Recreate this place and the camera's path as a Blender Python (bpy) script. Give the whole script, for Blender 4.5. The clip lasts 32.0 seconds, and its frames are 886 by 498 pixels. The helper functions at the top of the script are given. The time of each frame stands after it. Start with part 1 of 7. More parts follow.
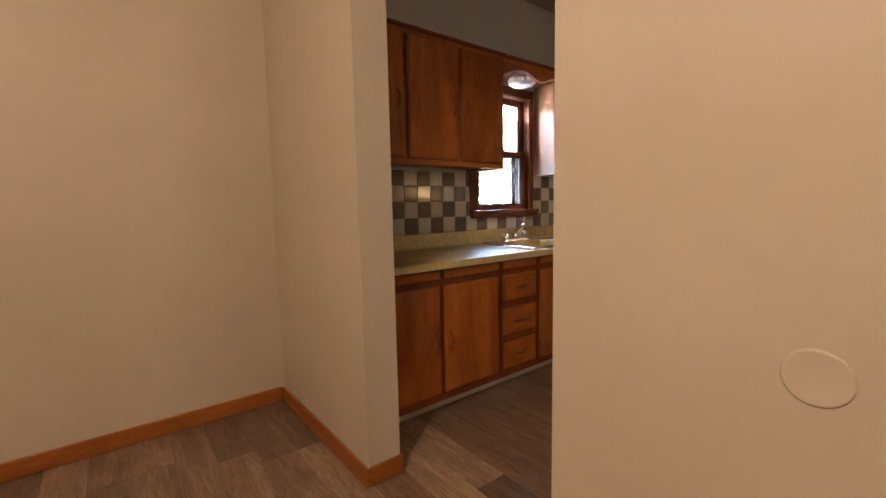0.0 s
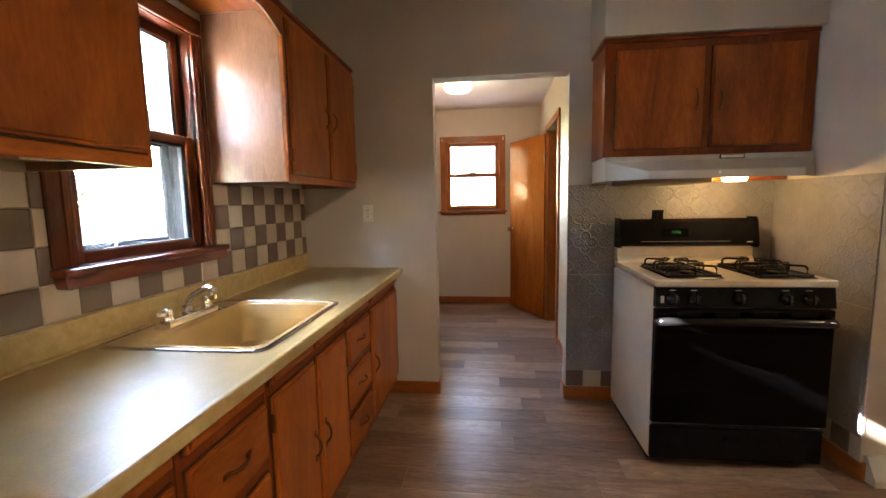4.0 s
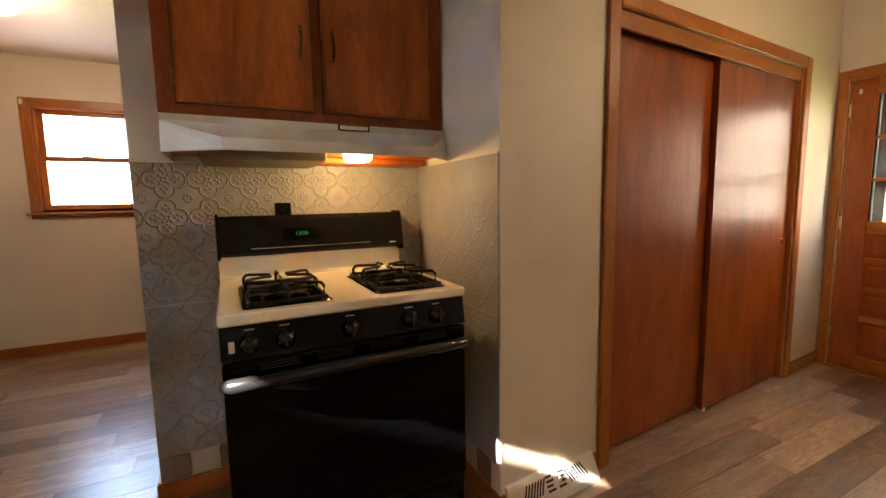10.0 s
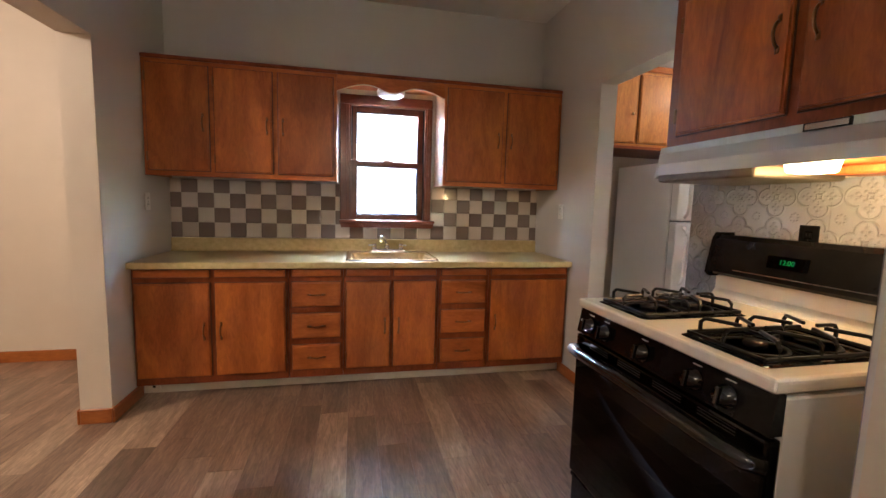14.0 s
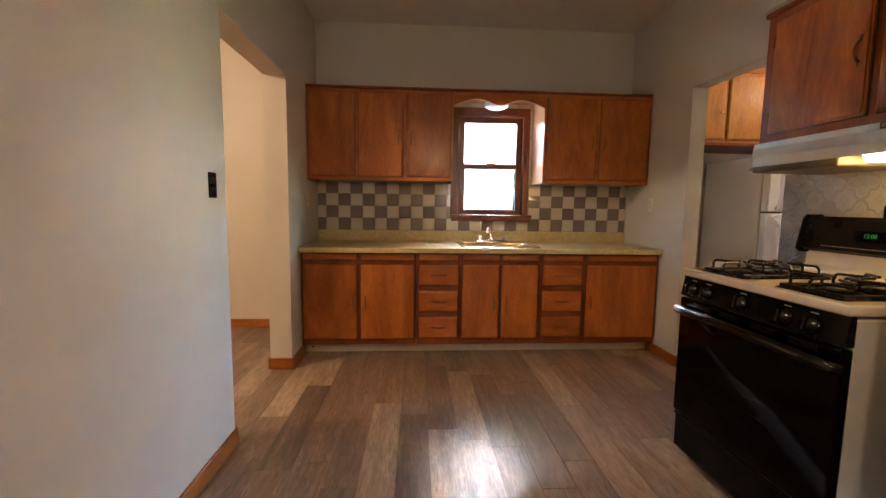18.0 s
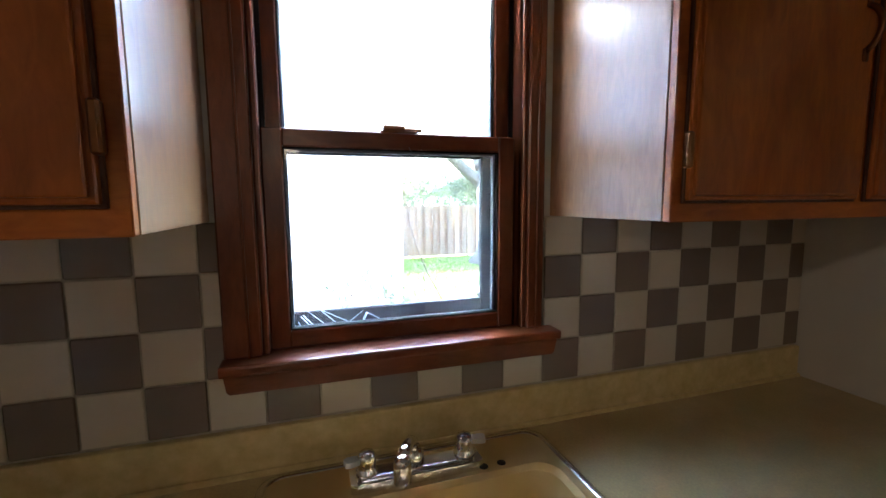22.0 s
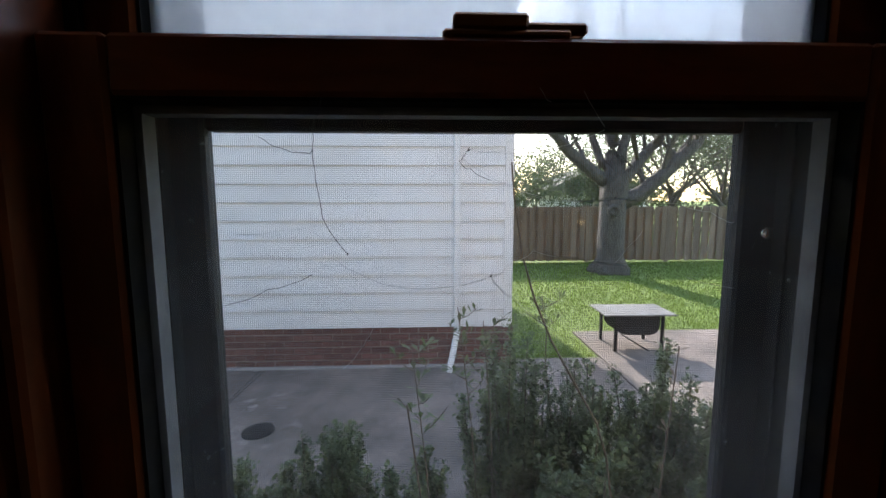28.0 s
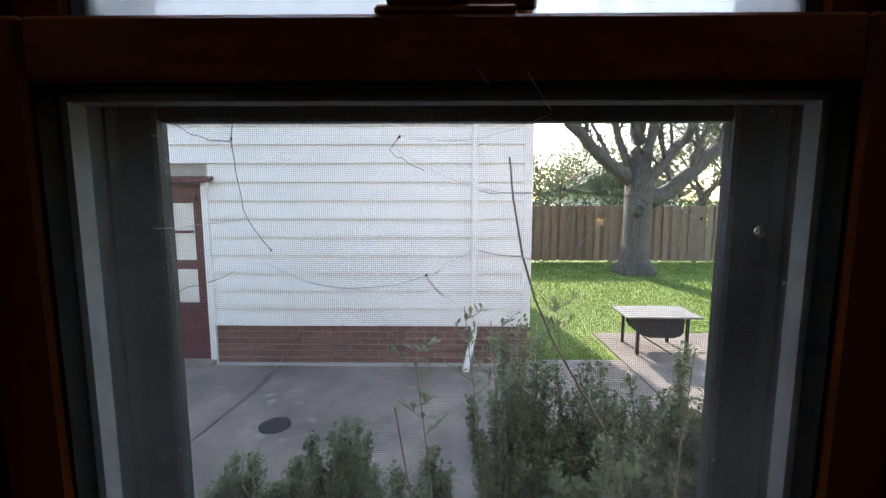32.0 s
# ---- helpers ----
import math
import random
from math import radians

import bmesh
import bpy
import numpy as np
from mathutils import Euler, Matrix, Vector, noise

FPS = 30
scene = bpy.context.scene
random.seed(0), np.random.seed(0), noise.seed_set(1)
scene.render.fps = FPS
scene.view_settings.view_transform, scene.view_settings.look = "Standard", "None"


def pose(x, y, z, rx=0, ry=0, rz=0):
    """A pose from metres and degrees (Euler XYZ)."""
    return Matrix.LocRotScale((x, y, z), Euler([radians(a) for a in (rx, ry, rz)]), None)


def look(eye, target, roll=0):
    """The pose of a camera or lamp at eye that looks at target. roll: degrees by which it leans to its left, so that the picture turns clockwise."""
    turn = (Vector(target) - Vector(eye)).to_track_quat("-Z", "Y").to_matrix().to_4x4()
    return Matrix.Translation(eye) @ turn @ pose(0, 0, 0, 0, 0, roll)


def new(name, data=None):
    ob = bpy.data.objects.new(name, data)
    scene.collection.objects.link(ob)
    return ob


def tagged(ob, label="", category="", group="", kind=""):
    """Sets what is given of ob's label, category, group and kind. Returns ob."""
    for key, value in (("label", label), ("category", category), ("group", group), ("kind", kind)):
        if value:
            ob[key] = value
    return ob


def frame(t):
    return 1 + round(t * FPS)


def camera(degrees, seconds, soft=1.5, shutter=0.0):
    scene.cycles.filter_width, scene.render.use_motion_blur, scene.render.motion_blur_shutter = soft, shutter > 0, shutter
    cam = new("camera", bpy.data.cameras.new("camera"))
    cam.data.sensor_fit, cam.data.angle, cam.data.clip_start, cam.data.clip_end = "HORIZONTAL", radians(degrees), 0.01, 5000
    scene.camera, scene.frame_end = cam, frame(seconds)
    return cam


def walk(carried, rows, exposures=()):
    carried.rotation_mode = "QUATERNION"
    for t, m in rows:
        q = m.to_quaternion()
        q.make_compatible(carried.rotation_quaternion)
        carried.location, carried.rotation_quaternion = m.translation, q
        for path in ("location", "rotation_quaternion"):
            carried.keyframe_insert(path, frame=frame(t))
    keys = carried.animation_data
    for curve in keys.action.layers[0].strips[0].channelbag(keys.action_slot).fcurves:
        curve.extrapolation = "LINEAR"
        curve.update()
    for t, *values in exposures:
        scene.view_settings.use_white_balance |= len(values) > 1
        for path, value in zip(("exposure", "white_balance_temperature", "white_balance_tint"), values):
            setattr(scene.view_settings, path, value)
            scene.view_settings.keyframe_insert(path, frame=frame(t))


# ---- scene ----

# ---- camera and path ----
cam = camera(93.0, 32.0)
PATH = [
    (0, (-0.94, -2.416, 1.186), (0.295, -0.856, 0.983), -1.1),
    (0.5, (-0.633, -2.037, 1.236), (0.591, -0.471, 1.01), -0.4),
    (1, (-0.325, -1.629, 1.233), (0.926, -0.083, 1.025), -0.7),
    (1.5, (0.009, -1.392, 1.261), (1.452, -0.022, 1.06), -1.0),
    (2, (0.167, -1.304, 1.304), (1.702, -0.038, 1.113), -1.0),
    (2.5, (0.141, -1.248, 1.318), (1.855, -0.236, 1.124), -0.7),
    (3, (0.107, -1.234, 1.323), (1.983, -0.571, 1.117), -0.9),
    (3.5, (0.119, -1.248, 1.327), (2.065, -0.843, 1.112), -1.0),
    (5.5, (0.379, -1.487, 1.315), (2.356, -1.681, 1.082), -1.0),
    (6, (0.455, -1.523, 1.325), (2.391, -1.966, 1.088), -0.8),
    (6.5, (0.534, -1.514, 1.331), (2.386, -2.23, 1.092), -0.8),
    (7, (0.571, -1.488, 1.319), (2.364, -2.342, 1.084), -0.9),
    (7.5, (0.585, -1.502, 1.312), (2.293, -2.515, 1.074), -0.8),
    (8, (0.609, -1.511, 1.307), (2.233, -2.655, 1.068), -0.8),
    (8.5, (0.612, -1.552, 1.302), (2.192, -2.757, 1.066), -0.9),
    (9, (0.687, -1.699, 1.29), (2.244, -2.93, 1.045), -0.8),
    (9.5, (0.773, -1.901, 1.288), (2.34, -3.119, 1.042), -0.9),
    (10, (0.926, -2.103, 1.247), (2.701, -2.997, 1.022), -1.0),
    (10.5, (1.086, -2.245, 1.309), (3.033, -2.651, 1.096), -0.5),
    (11, (1.193, -2.434, 1.311), (3.157, -2.109, 1.111), -0.1),
    (11.5, (1.154, -2.606, 1.302), (3.016, -1.896, 1.127), 0.5),
    (12, (1.221, -2.782, 1.321), (2.87, -1.667, 1.13), 0.6),
    (12.5, (1.266, -2.987, 1.346), (2.525, -1.445, 1.151), 0.7),
    (13, (1.238, -3.229, 1.349), (2.184, -1.478, 1.158), 0.9),
    (13.5, (1.356, -3.405, 1.326), (2.007, -1.525, 1.12), 1.0),
    (14, (1.336, -3.515, 1.293), (1.756, -1.571, 1.081), 1.6),
    (14.5, (1.285, -3.745, 1.29), (1.67, -1.793, 1.087), 1.5),
    (16.5, (1.031, -4.054, 1.225), (1.344, -2.089, 1.024), 1.0),
    (17, (0.991, -4.061, 1.221), (1.174, -2.08, 1.02), 0.9),
    (17.5, (0.941, -4.082, 1.223), (1.071, -2.096, 1.022), 0.9),
    (18, (0.914, -3.987, 1.226), (1.042, -2.002, 1.022), 0.8),
    (18.5, (0.91, -3.729, 1.231), (1.054, -1.747, 1.007), 0.8),
    (19, (0.876, -3.484, 1.239), (1.124, -1.511, 1.026), 0.9),
    (19.5, (0.878, -3.209, 1.268), (1.475, -1.31, 1.074), 0.4),
    (20, (0.928, -2.78, 1.297), (1.562, -0.895, 1.082), 0.4),
    (20.5, (1.041, -2.337, 1.348), (1.661, -0.448, 1.127), 0.3),
    (21, (1.189, -1.895, 1.393), (1.782, 0.0, 1.152), 0.3),
    (21.5, (1.313, -1.418, 1.418), (1.928, 0.476, 1.229), 0.0),
    (22, (1.415, -0.946, 1.469), (2.011, 0.95, 1.246), -0.4),
    (22.5, (1.512, -0.522, 1.488), (2.154, 1.354, 1.225), 0.1),
    (23, (1.589, -0.291, 1.502), (2.2, 1.599, 1.266), 0.2),
    (23.5, (1.596, -0.225, 1.503), (2.047, 1.711, 1.283), 0.1),
    (24, (1.588, -0.192, 1.525), (1.882, 1.775, 1.31), 0.0),
    (24.5, (1.586, -0.188, 1.537), (1.786, 1.793, 1.353), -0.0),
    (25, (1.576, -0.214, 1.501), (1.744, 1.766, 1.27), -0.0),
    (25.5, (1.569, -0.253, 1.473), (1.721, 1.73, 1.256), 0.1),
    (27.5, (1.573, -0.217, 1.527), (1.666, 1.769, 1.307), 0.2),
    (28, (1.563, -0.263, 1.521), (1.647, 1.722, 1.294), -0.1),
    (28.5, (1.542, -0.364, 1.506), (1.62, 1.621, 1.281), 0.5),
    (29, (1.502, -0.542, 1.471), (1.605, 1.443, 1.247), -0.2),
    (29.5, (1.564, -0.639, 1.458), (1.688, 1.348, 1.266), -0.1),
    (30, (1.631, -0.633, 1.47), (1.748, 1.351, 1.241), -0.1),
    (30.5, (1.615, -0.509, 1.468), (1.715, 1.473, 1.227), -0.1),
    (31, (1.607, -0.362, 1.487), (1.699, 1.622, 1.247), -0.0),
    (31.5, (1.639, -0.276, 1.495), (1.71, 1.708, 1.258), -0.4),
    (32, (1.619, -0.241, 1.517), (1.596, 1.745, 1.284), 0.0),
]
EXPO = [(0.0, 6.45, 6450, 19), (1.0, 6.15, 7900, 20), (2.0, 6.7, 7300, 18), (3.0, 6.8, 6800, 16), (6.0, 7.1, 6500, 16), (8.0, 7.15, 6850, 16), (9.0, 7.15, 7050, 16), (10.0, 7.05, 7250, 16), (11.0, 7.15, 6400, 16), (12.0, 7.65, 5300, 16), (12.6, 7.65, 5250, 16), (14.0, 7.3, 5550, 16), (17.0, 7.1, 6600, 17), (19.0, 7.1, 6550, 16), (20.5, 6.85, 6200, 15), (21.4, 6.45, 5700, 12), (22.2, 5.4, 5600, 10), (23.0, 4.25, 5400, 11), (23.5, 3.3, 5600, 11), (24.0, 2.95, 6000, 11), (25.0, 2.65, 6000, 12), (25.6, 2.45, 6050, 12), (28.0, 2.25, 6500, 11), (29.0, 2.45, 6550, 12), (29.5, 2.7, 6350, 12), (31.0, 2.98, 6600, 12), (32.0, 2.75, 6750, 11)]
walk(cam, [(t, look(eye, target, roll)) for t, eye, target, roll in PATH], EXPO)

# ---- world, sun and lamps ----
SUN_AZ, SUN_EL = radians(98.5), radians(28.7)   # towards the sun, from +x anticlockwise
sun_dir = Vector((math.cos(SUN_AZ) * math.cos(SUN_EL), math.sin(SUN_AZ) * math.cos(SUN_EL), math.sin(SUN_EL)))
world = bpy.data.worlds.new("sky")
scene.world = world
world.use_nodes = True
wn = world.node_tree.nodes
sky = wn.new("ShaderNodeTexSky")
sky.sky_type, sky.sun_disc = "NISHITA", False
sky.sun_elevation, sky.sun_rotation = SUN_EL, math.pi / 2 - SUN_AZ
sky.air_density, sky.dust_density = 1.2, 1.0
wn["Background"].inputs["Strength"].default_value = 0.15
world.node_tree.links.new(sky.outputs[0], wn["Background"].inputs["Color"])


def lamp(name, kind, energy, colour, m, **more):
    data = bpy.data.lights.new(name, kind)
    data.energy, data.color = energy, colour
    if "size" in more:
        data.shape, data.size = "RECTANGLE", more["size"][0]
        data.size_y = more["size"][1]
    if "radius" in more:
        data.shadow_soft_size = more["radius"]
    if "angle" in more:
        data.angle = more["angle"]
    ob = new(name, data)
    ob.matrix_world = m
    return ob


lamp("sun", "SUN", 2.2, (1.0, 0.96, 0.90), look(sun_dir * 50, (0, 0, 0)), angle=radians(0.5))
WARM = (1.0, 0.78, 0.54)
lamp("hall_bulb", "POINT", 0.105, WARM, pose(4.3, -0.97, 2.36), radius=0.09)
lamp("dining_bulb", "POINT", 0.84, WARM, pose(-1.9, -2.3, 2.5), radius=0.1)
lamp("hood_bulb", "POINT", 0.045, (1.0, 0.64, 0.24), pose(2.66, -2.568, 1.38), radius=0.03)
lamp("fan_bulb", "POINT", 0.15, (1.0, 0.74, 0.44), pose(1.2, -4.55, 2.10), radius=0.12)


# ---- materials ----
def mat(name, base, rough=0.5, metal=0.0, **k):
    """A plain Principled material; spread: random value change between pieces; grain: noise size in 1/m and strength."""
    m = bpy.data.materials.new(name)
    m.use_nodes = True
    nt = m.node_tree
    n, link = nt.nodes, nt.links.new
    b = n["Principled BSDF"]
    b.inputs["Base Color"].default_value = (*base, 1)
    b.inputs["Roughness"].default_value = rough
    b.inputs["Metallic"].default_value = metal
    if "coat" in k:
        b.inputs["Coat Weight"].default_value, b.inputs["Coat Roughness"].default_value = k["coat"]
    if "spec" in k:
        b.inputs["Specular IOR Level"].default_value = k["spec"]
    tc = n.new("ShaderNodeTexCoord")
    col = None
    scale = k.get("stretch", (1, 1, 1))
    mp = n.new("ShaderNodeMapping")
    mp.inputs["Scale"].default_value = scale
    link(tc.outputs["Object"], mp.inputs["Vector"])
    src = mp.outputs[0]
    if "island" in k:
        oi = n.new("ShaderNodeObjectInfo")
        va = n.new("ShaderNodeVectorMath")
        va.operation = "ADD"
        sc = n.new("ShaderNodeVectorMath")
        sc.operation = "SCALE"
        sc.inputs[0].default_value = (13.1, 7.7, 5.3)
        link(oi.outputs["Random"], sc.inputs["Scale"])
        link(src, va.inputs[0])
        link(sc.outputs[0], va.inputs[1])
        src = va.outputs[0]
    noises = []
    for size, detail, colours in k.get("layers", ()):
        tx = n.new("ShaderNodeTexNoise")
        tx.inputs["Scale"].default_value, tx.inputs["Detail"].default_value = size, detail
        tx.inputs["Roughness"].default_value = 0.6
        tx.inputs["Distortion"].default_value = k.get("distort", 0.0)
        link(src, tx.inputs["Vector"])
        rp = n.new("ShaderNodeValToRGB")
        rp.color_ramp.elements[0].position, rp.color_ramp.elements[1].position = 0.3, 0.7
        rp.color_ramp.elements[0].color = (*colours[0], 1)
        rp.color_ramp.elements[1].color = (*colours[1], 1)
        link(tx.outputs["Fac"], rp.inputs[0])
        noises.append(tx.outputs["Fac"])
        if col is None:
            col = rp.outputs[0]
        else:
            mx = n.new("ShaderNodeMix")
            mx.data_type, mx.blend_type = "RGBA", "MULTIPLY"
            mx.inputs["Factor"].default_value = 1.0
            link(col, mx.inputs["A"])
            link(rp.outputs[0], mx.inputs["B"])
            col = mx.outputs["Result"]
    if "spread" in k:
        oi = n.new("ShaderNodeObjectInfo")
        hs = n.new("ShaderNodeHueSaturation")
        mr = n.new("ShaderNodeMapRange")
        mr.inputs["To Min"].default_value, mr.inputs["To Max"].default_value = 1 - k["spread"], 1 + k["spread"]
        link(oi.outputs["Random"], mr.inputs["Value"])
        link(mr.outputs[0], hs.inputs["Value"])
        if col is None:
            hs.inputs["Color"].default_value = (*base, 1)
        else:
            link(col, hs.inputs["Color"])
        col = hs.outputs[0]
    if col is not None:
        link(col, b.inputs["Base Color"])
    if "rough_var" in k and noises:
        mr = n.new("ShaderNodeMapRange")
        mr.inputs["To Min"].default_value, mr.inputs["To Max"].default_value = k["rough_var"]
        link(noises[-1], mr.inputs["Value"])
        link(mr.outputs[0], b.inputs["Roughness"])
    if "bump" in k:
        size, strength, dist = k["bump"]
        tx = n.new("ShaderNodeTexNoise")
        tx.inputs["Scale"].default_value, tx.inputs["Detail"].default_value = size, 3
        link(src, tx.inputs["Vector"])
        bp = n.new("ShaderNodeBump")
        bp.inputs["Strength"].default_value, bp.inputs["Distance"].default_value = strength, dist
        link(tx.outputs["Fac"], bp.inputs["Height"])
        link(bp.outputs[0], b.inputs["Normal"])
    return m


def glow(name, colour, strength):
    m = bpy.data.materials.new(name)
    m.use_nodes = True
    b = m.node_tree.nodes["Principled BSDF"]
    b.inputs["Base Color"].default_value = (0.9, 0.9, 0.88, 1)
    b.inputs["Emission Color"].default_value = (*colour, 1)
    b.inputs["Emission Strength"].default_value = strength
    return m


def clear(name, tint=(1, 1, 1), rough=0.0):
    m = bpy.data.materials.new(name)
    m.use_nodes = True
    b = m.node_tree.nodes["Principled BSDF"]
    b.inputs["Base Color"].default_value = (*tint, 1)
    b.inputs["Roughness"].default_value = rough
    b.inputs["Transmission Weight"].default_value = 1.0
    b.inputs["IOR"].default_value = 1.45
    return m


def pane_glass(name, dirt=0.0, least=0.0):
    """Thin flat glass: clear, with a faint mirror and a film of dust that light comes through."""
    m = bpy.data.materials.new(name)
    m.use_nodes = True
    n, link = m.node_tree.nodes, m.node_tree.links.new
    n.remove(n["Principled BSDF"])
    tr, gl, df = n.new("ShaderNodeBsdfTransparent"), n.new("ShaderNodeBsdfGlossy"), n.new("ShaderNodeBsdfTranslucent")
    gl.inputs["Roughness"].default_value = 0.02
    df.inputs["Color"].default_value = (0.8, 0.82, 0.85, 1)
    lw = n.new("ShaderNodeLayerWeight")
    lw.inputs["Blend"].default_value = 0.5
    pw = n.new("ShaderNodeMath")
    pw.operation = "POWER"
    pw.inputs[1].default_value = 5.0
    link(lw.outputs["Facing"], pw.inputs[0])
    fr = n.new("ShaderNodeMath")
    fr.operation = "MULTIPLY_ADD"
    fr.inputs[1].default_value, fr.inputs[2].default_value = 0.9, 0.02
    link(pw.outputs[0], fr.inputs[0])
    a, c = n.new("ShaderNodeMixShader"), n.new("ShaderNodeMixShader")
    tx = n.new("ShaderNodeTexNoise")
    tx.inputs["Scale"].default_value, tx.inputs["Detail"].default_value = 9, 6
    tc = n.new("ShaderNodeTexCoord")
    link(tc.outputs["Object"], tx.inputs["Vector"])
    mr = n.new("ShaderNodeMapRange")
    mr.inputs["From Min"].default_value, mr.inputs["From Max"].default_value = 0.35, 0.75
    mr.inputs["To Min"].default_value, mr.inputs["To Max"].default_value = least, dirt
    link(tx.outputs["Fac"], mr.inputs["Value"])
    link(mr.outputs[0], a.inputs[0])
    link(tr.outputs[0], a.inputs[1])
    link(df.outputs[0], a.inputs[2])
    link(fr.outputs[0], c.inputs[0])
    link(a.outputs[0], c.inputs[1])
    link(gl.outputs[0], c.inputs[2])
    link(c.outputs[0], n["Material Output"].inputs["Surface"])
    return m


def wood(name, light, dark, axis="z", rough=0.38, coat=0.12, gloss=0.2, spec=0.3, wave=0.08):
    st = {"x": (0.9, 3.6, 3.6), "y": (3.6, 0.9, 3.6), "z": (3.6, 3.6, 0.9)}[axis]
    return mat(name, light, rough, layers=[(1.3, 6, (dark, light)), (14, 4, ((0.78, 0.755, 0.73), (1.13, 1.10, 1.06)))],
               stretch=st, distort=1.2, spread=0.10, island=1, spec=spec, bump=(8, wave, 0.002), coat=(coat, gloss), rough_var=(rough - 0.08, rough + 0.12))


M = {}
M["wall_grey"] = mat("painted plaster grey", (0.575, 0.55, 0.51), 0.5, layers=[(2.2, 5, ((0.55, 0.525, 0.485), (0.59, 0.565, 0.525)))], bump=(240, 0.10, 0.002), rough_var=(0.42, 0.6))
M["wall_cream"] = mat("painted plaster cream", (0.63, 0.545, 0.43), 0.5, layers=[(2.0, 5, ((0.60, 0.517, 0.405), (0.645, 0.56, 0.445)))], bump=(240, 0.10, 0.002), rough_var=(0.42, 0.6))
M["ceiling"] = mat("ceiling paint", (0.74, 0.72, 0.68), 0.7, layers=[(3, 4, ((0.71, 0.69, 0.65), (0.76, 0.74, 0.70)))], bump=(160, 0.2, 0.003))
M["cab"] = wood("cabinet birch", (0.52, 0.155, 0.022), (0.29, 0.072, 0.011), "z", 0.36, 0.24, 0.17)
M["cab_h"] = wood("cabinet birch level grain", (0.51, 0.150, 0.021), (0.28, 0.070, 0.010), "x", 0.36, 0.24, 0.17)
M["cab_dark"] = wood("hood cabinet birch", (0.54, 0.145, 0.022), (0.19, 0.040, 0.007))
# brown wood, its base colour paled to carry part of the window's glare
M["cab_side"] = wood("cabinet side paled for window glare", (0.42, 0.23, 0.11), (0.30, 0.14, 0.06), "z", 0.32, 0.5, 0.26, 0.4)
# near-black brown for the shadow lines and grime round cabinet doors
M["shadow_grime"] = mat("dark edge grime and shadow line", (0.075, 0.02, 0.007), 0.5, layers=[(20, 4, ((0.05, 0.013, 0.005), (0.11, 0.032, 0.010)))])
M["frame"] = wood("cabinet face frame", (0.29, 0.068, 0.013), (0.15, 0.031, 0.006))
# base colour lifted and yellowed for the hall lamp's light on the cupboards
M["cab_hall"] = wood("hall cabinet pine", (0.60, 0.27, 0.045), (0.38, 0.135, 0.018), "z", 0.5, 0.08)
M["trim"] = wood("stained trim", (0.43, 0.15, 0.030), (0.28, 0.08, 0.015), "z", 0.3, 0.12)
M["trim_x"] = wood("stained trim along x", (0.43, 0.15, 0.030), (0.28, 0.08, 0.015), "x", 0.3, 0.12)
M["trim_y"] = wood("stained trim along y", (0.43, 0.15, 0.030), (0.28, 0.08, 0.015), "y", 0.3, 0.12)
M["sash"] = wood("window sash wood", (0.20, 0.048, 0.014), (0.105, 0.025, 0.008), "z", 0.3, 0.4)
M["sash_x"] = wood("window sash wood level", (0.20, 0.048, 0.014), (0.105, 0.025, 0.008), "x", 0.3, 0.4)
M["door"] = wood("closet door veneer", (0.33, 0.078, 0.012), (0.15, 0.031, 0.006), "z", 0.36, 0.2, 0.16, 0.3, 0.4)
M["door_hall"] = wood("hall door veneer", (0.40, 0.125, 0.020), (0.26, 0.07, 0.011), "z", 0.6, 0.13, 0.015, 0.0, 0.01)
M["door_back"] = wood("entry door fir", (0.39, 0.095, 0.018), (0.23, 0.048, 0.009), "z", 0.3, 0.15)
M["counter"] = mat("laminate worktop", (0.33, 0.265, 0.145), 0.3, spec=0.35, layers=[(5, 6, ((0.43, 0.335, 0.17), (0.56, 0.445, 0.235))), (180, 2, ((0.9, 0.9, 0.9), (1.06, 1.05, 1.0)))], bump=(300, 0.05, 0.001), rough_var=(0.3, 0.46))
M["counter_edge"] = mat("laminate edge", (0.48, 0.37, 0.17), 0.35, layers=[(30, 5, ((0.50, 0.385, 0.165), (0.66, 0.53, 0.26)))])
M["sink"] = mat("almond enamel", (0.50, 0.35, 0.14), 0.32, layers=[(6, 4, ((0.46, 0.315, 0.12), (0.53, 0.38, 0.155)))], coat=(0.15, 0.12))
M["steel"] = mat("sink rim steel", (0.62, 0.62, 0.62), 0.25, 1.0)
M["chrome"] = mat("chrome", (0.8, 0.8, 0.8), 0.12, 1.0)
M["brass"] = mat("brass", (0.65, 0.48, 0.22), 0.25, 1.0)
M["bronze"] = mat("aged bronze", (0.24, 0.105, 0.042), 0.34, 0.9)
M["tile_w"] = mat("tile cream glaze", (0.56, 0.50, 0.42), 0.13, layers=[(4, 3, ((0.54, 0.48, 0.40), (0.58, 0.52, 0.44)))], spread=0.05, coat=(0.4, 0.05))
M["tile_b"] = mat("tile taupe glaze", (0.195, 0.152, 0.128), 0.13, layers=[(4, 3, ((0.18, 0.14, 0.118), (0.21, 0.165, 0.14)))], spread=0.07, coat=(0.4, 0.05))
M["grout"] = mat("grout", (0.42, 0.37, 0.30), 0.8, layers=[(40, 3, ((0.37, 0.33, 0.27), (0.46, 0.41, 0.34)))])
M["toe"] = mat("toe kick paint", (0.66, 0.60, 0.48), 0.45, layers=[(6, 5, ((0.58, 0.52, 0.41), (0.70, 0.64, 0.52)))])
M["white"] = mat("white plastic", (0.75, 0.73, 0.68), 0.35, layers=[(5, 3, ((0.73, 0.71, 0.66), (0.77, 0.75, 0.70)))])
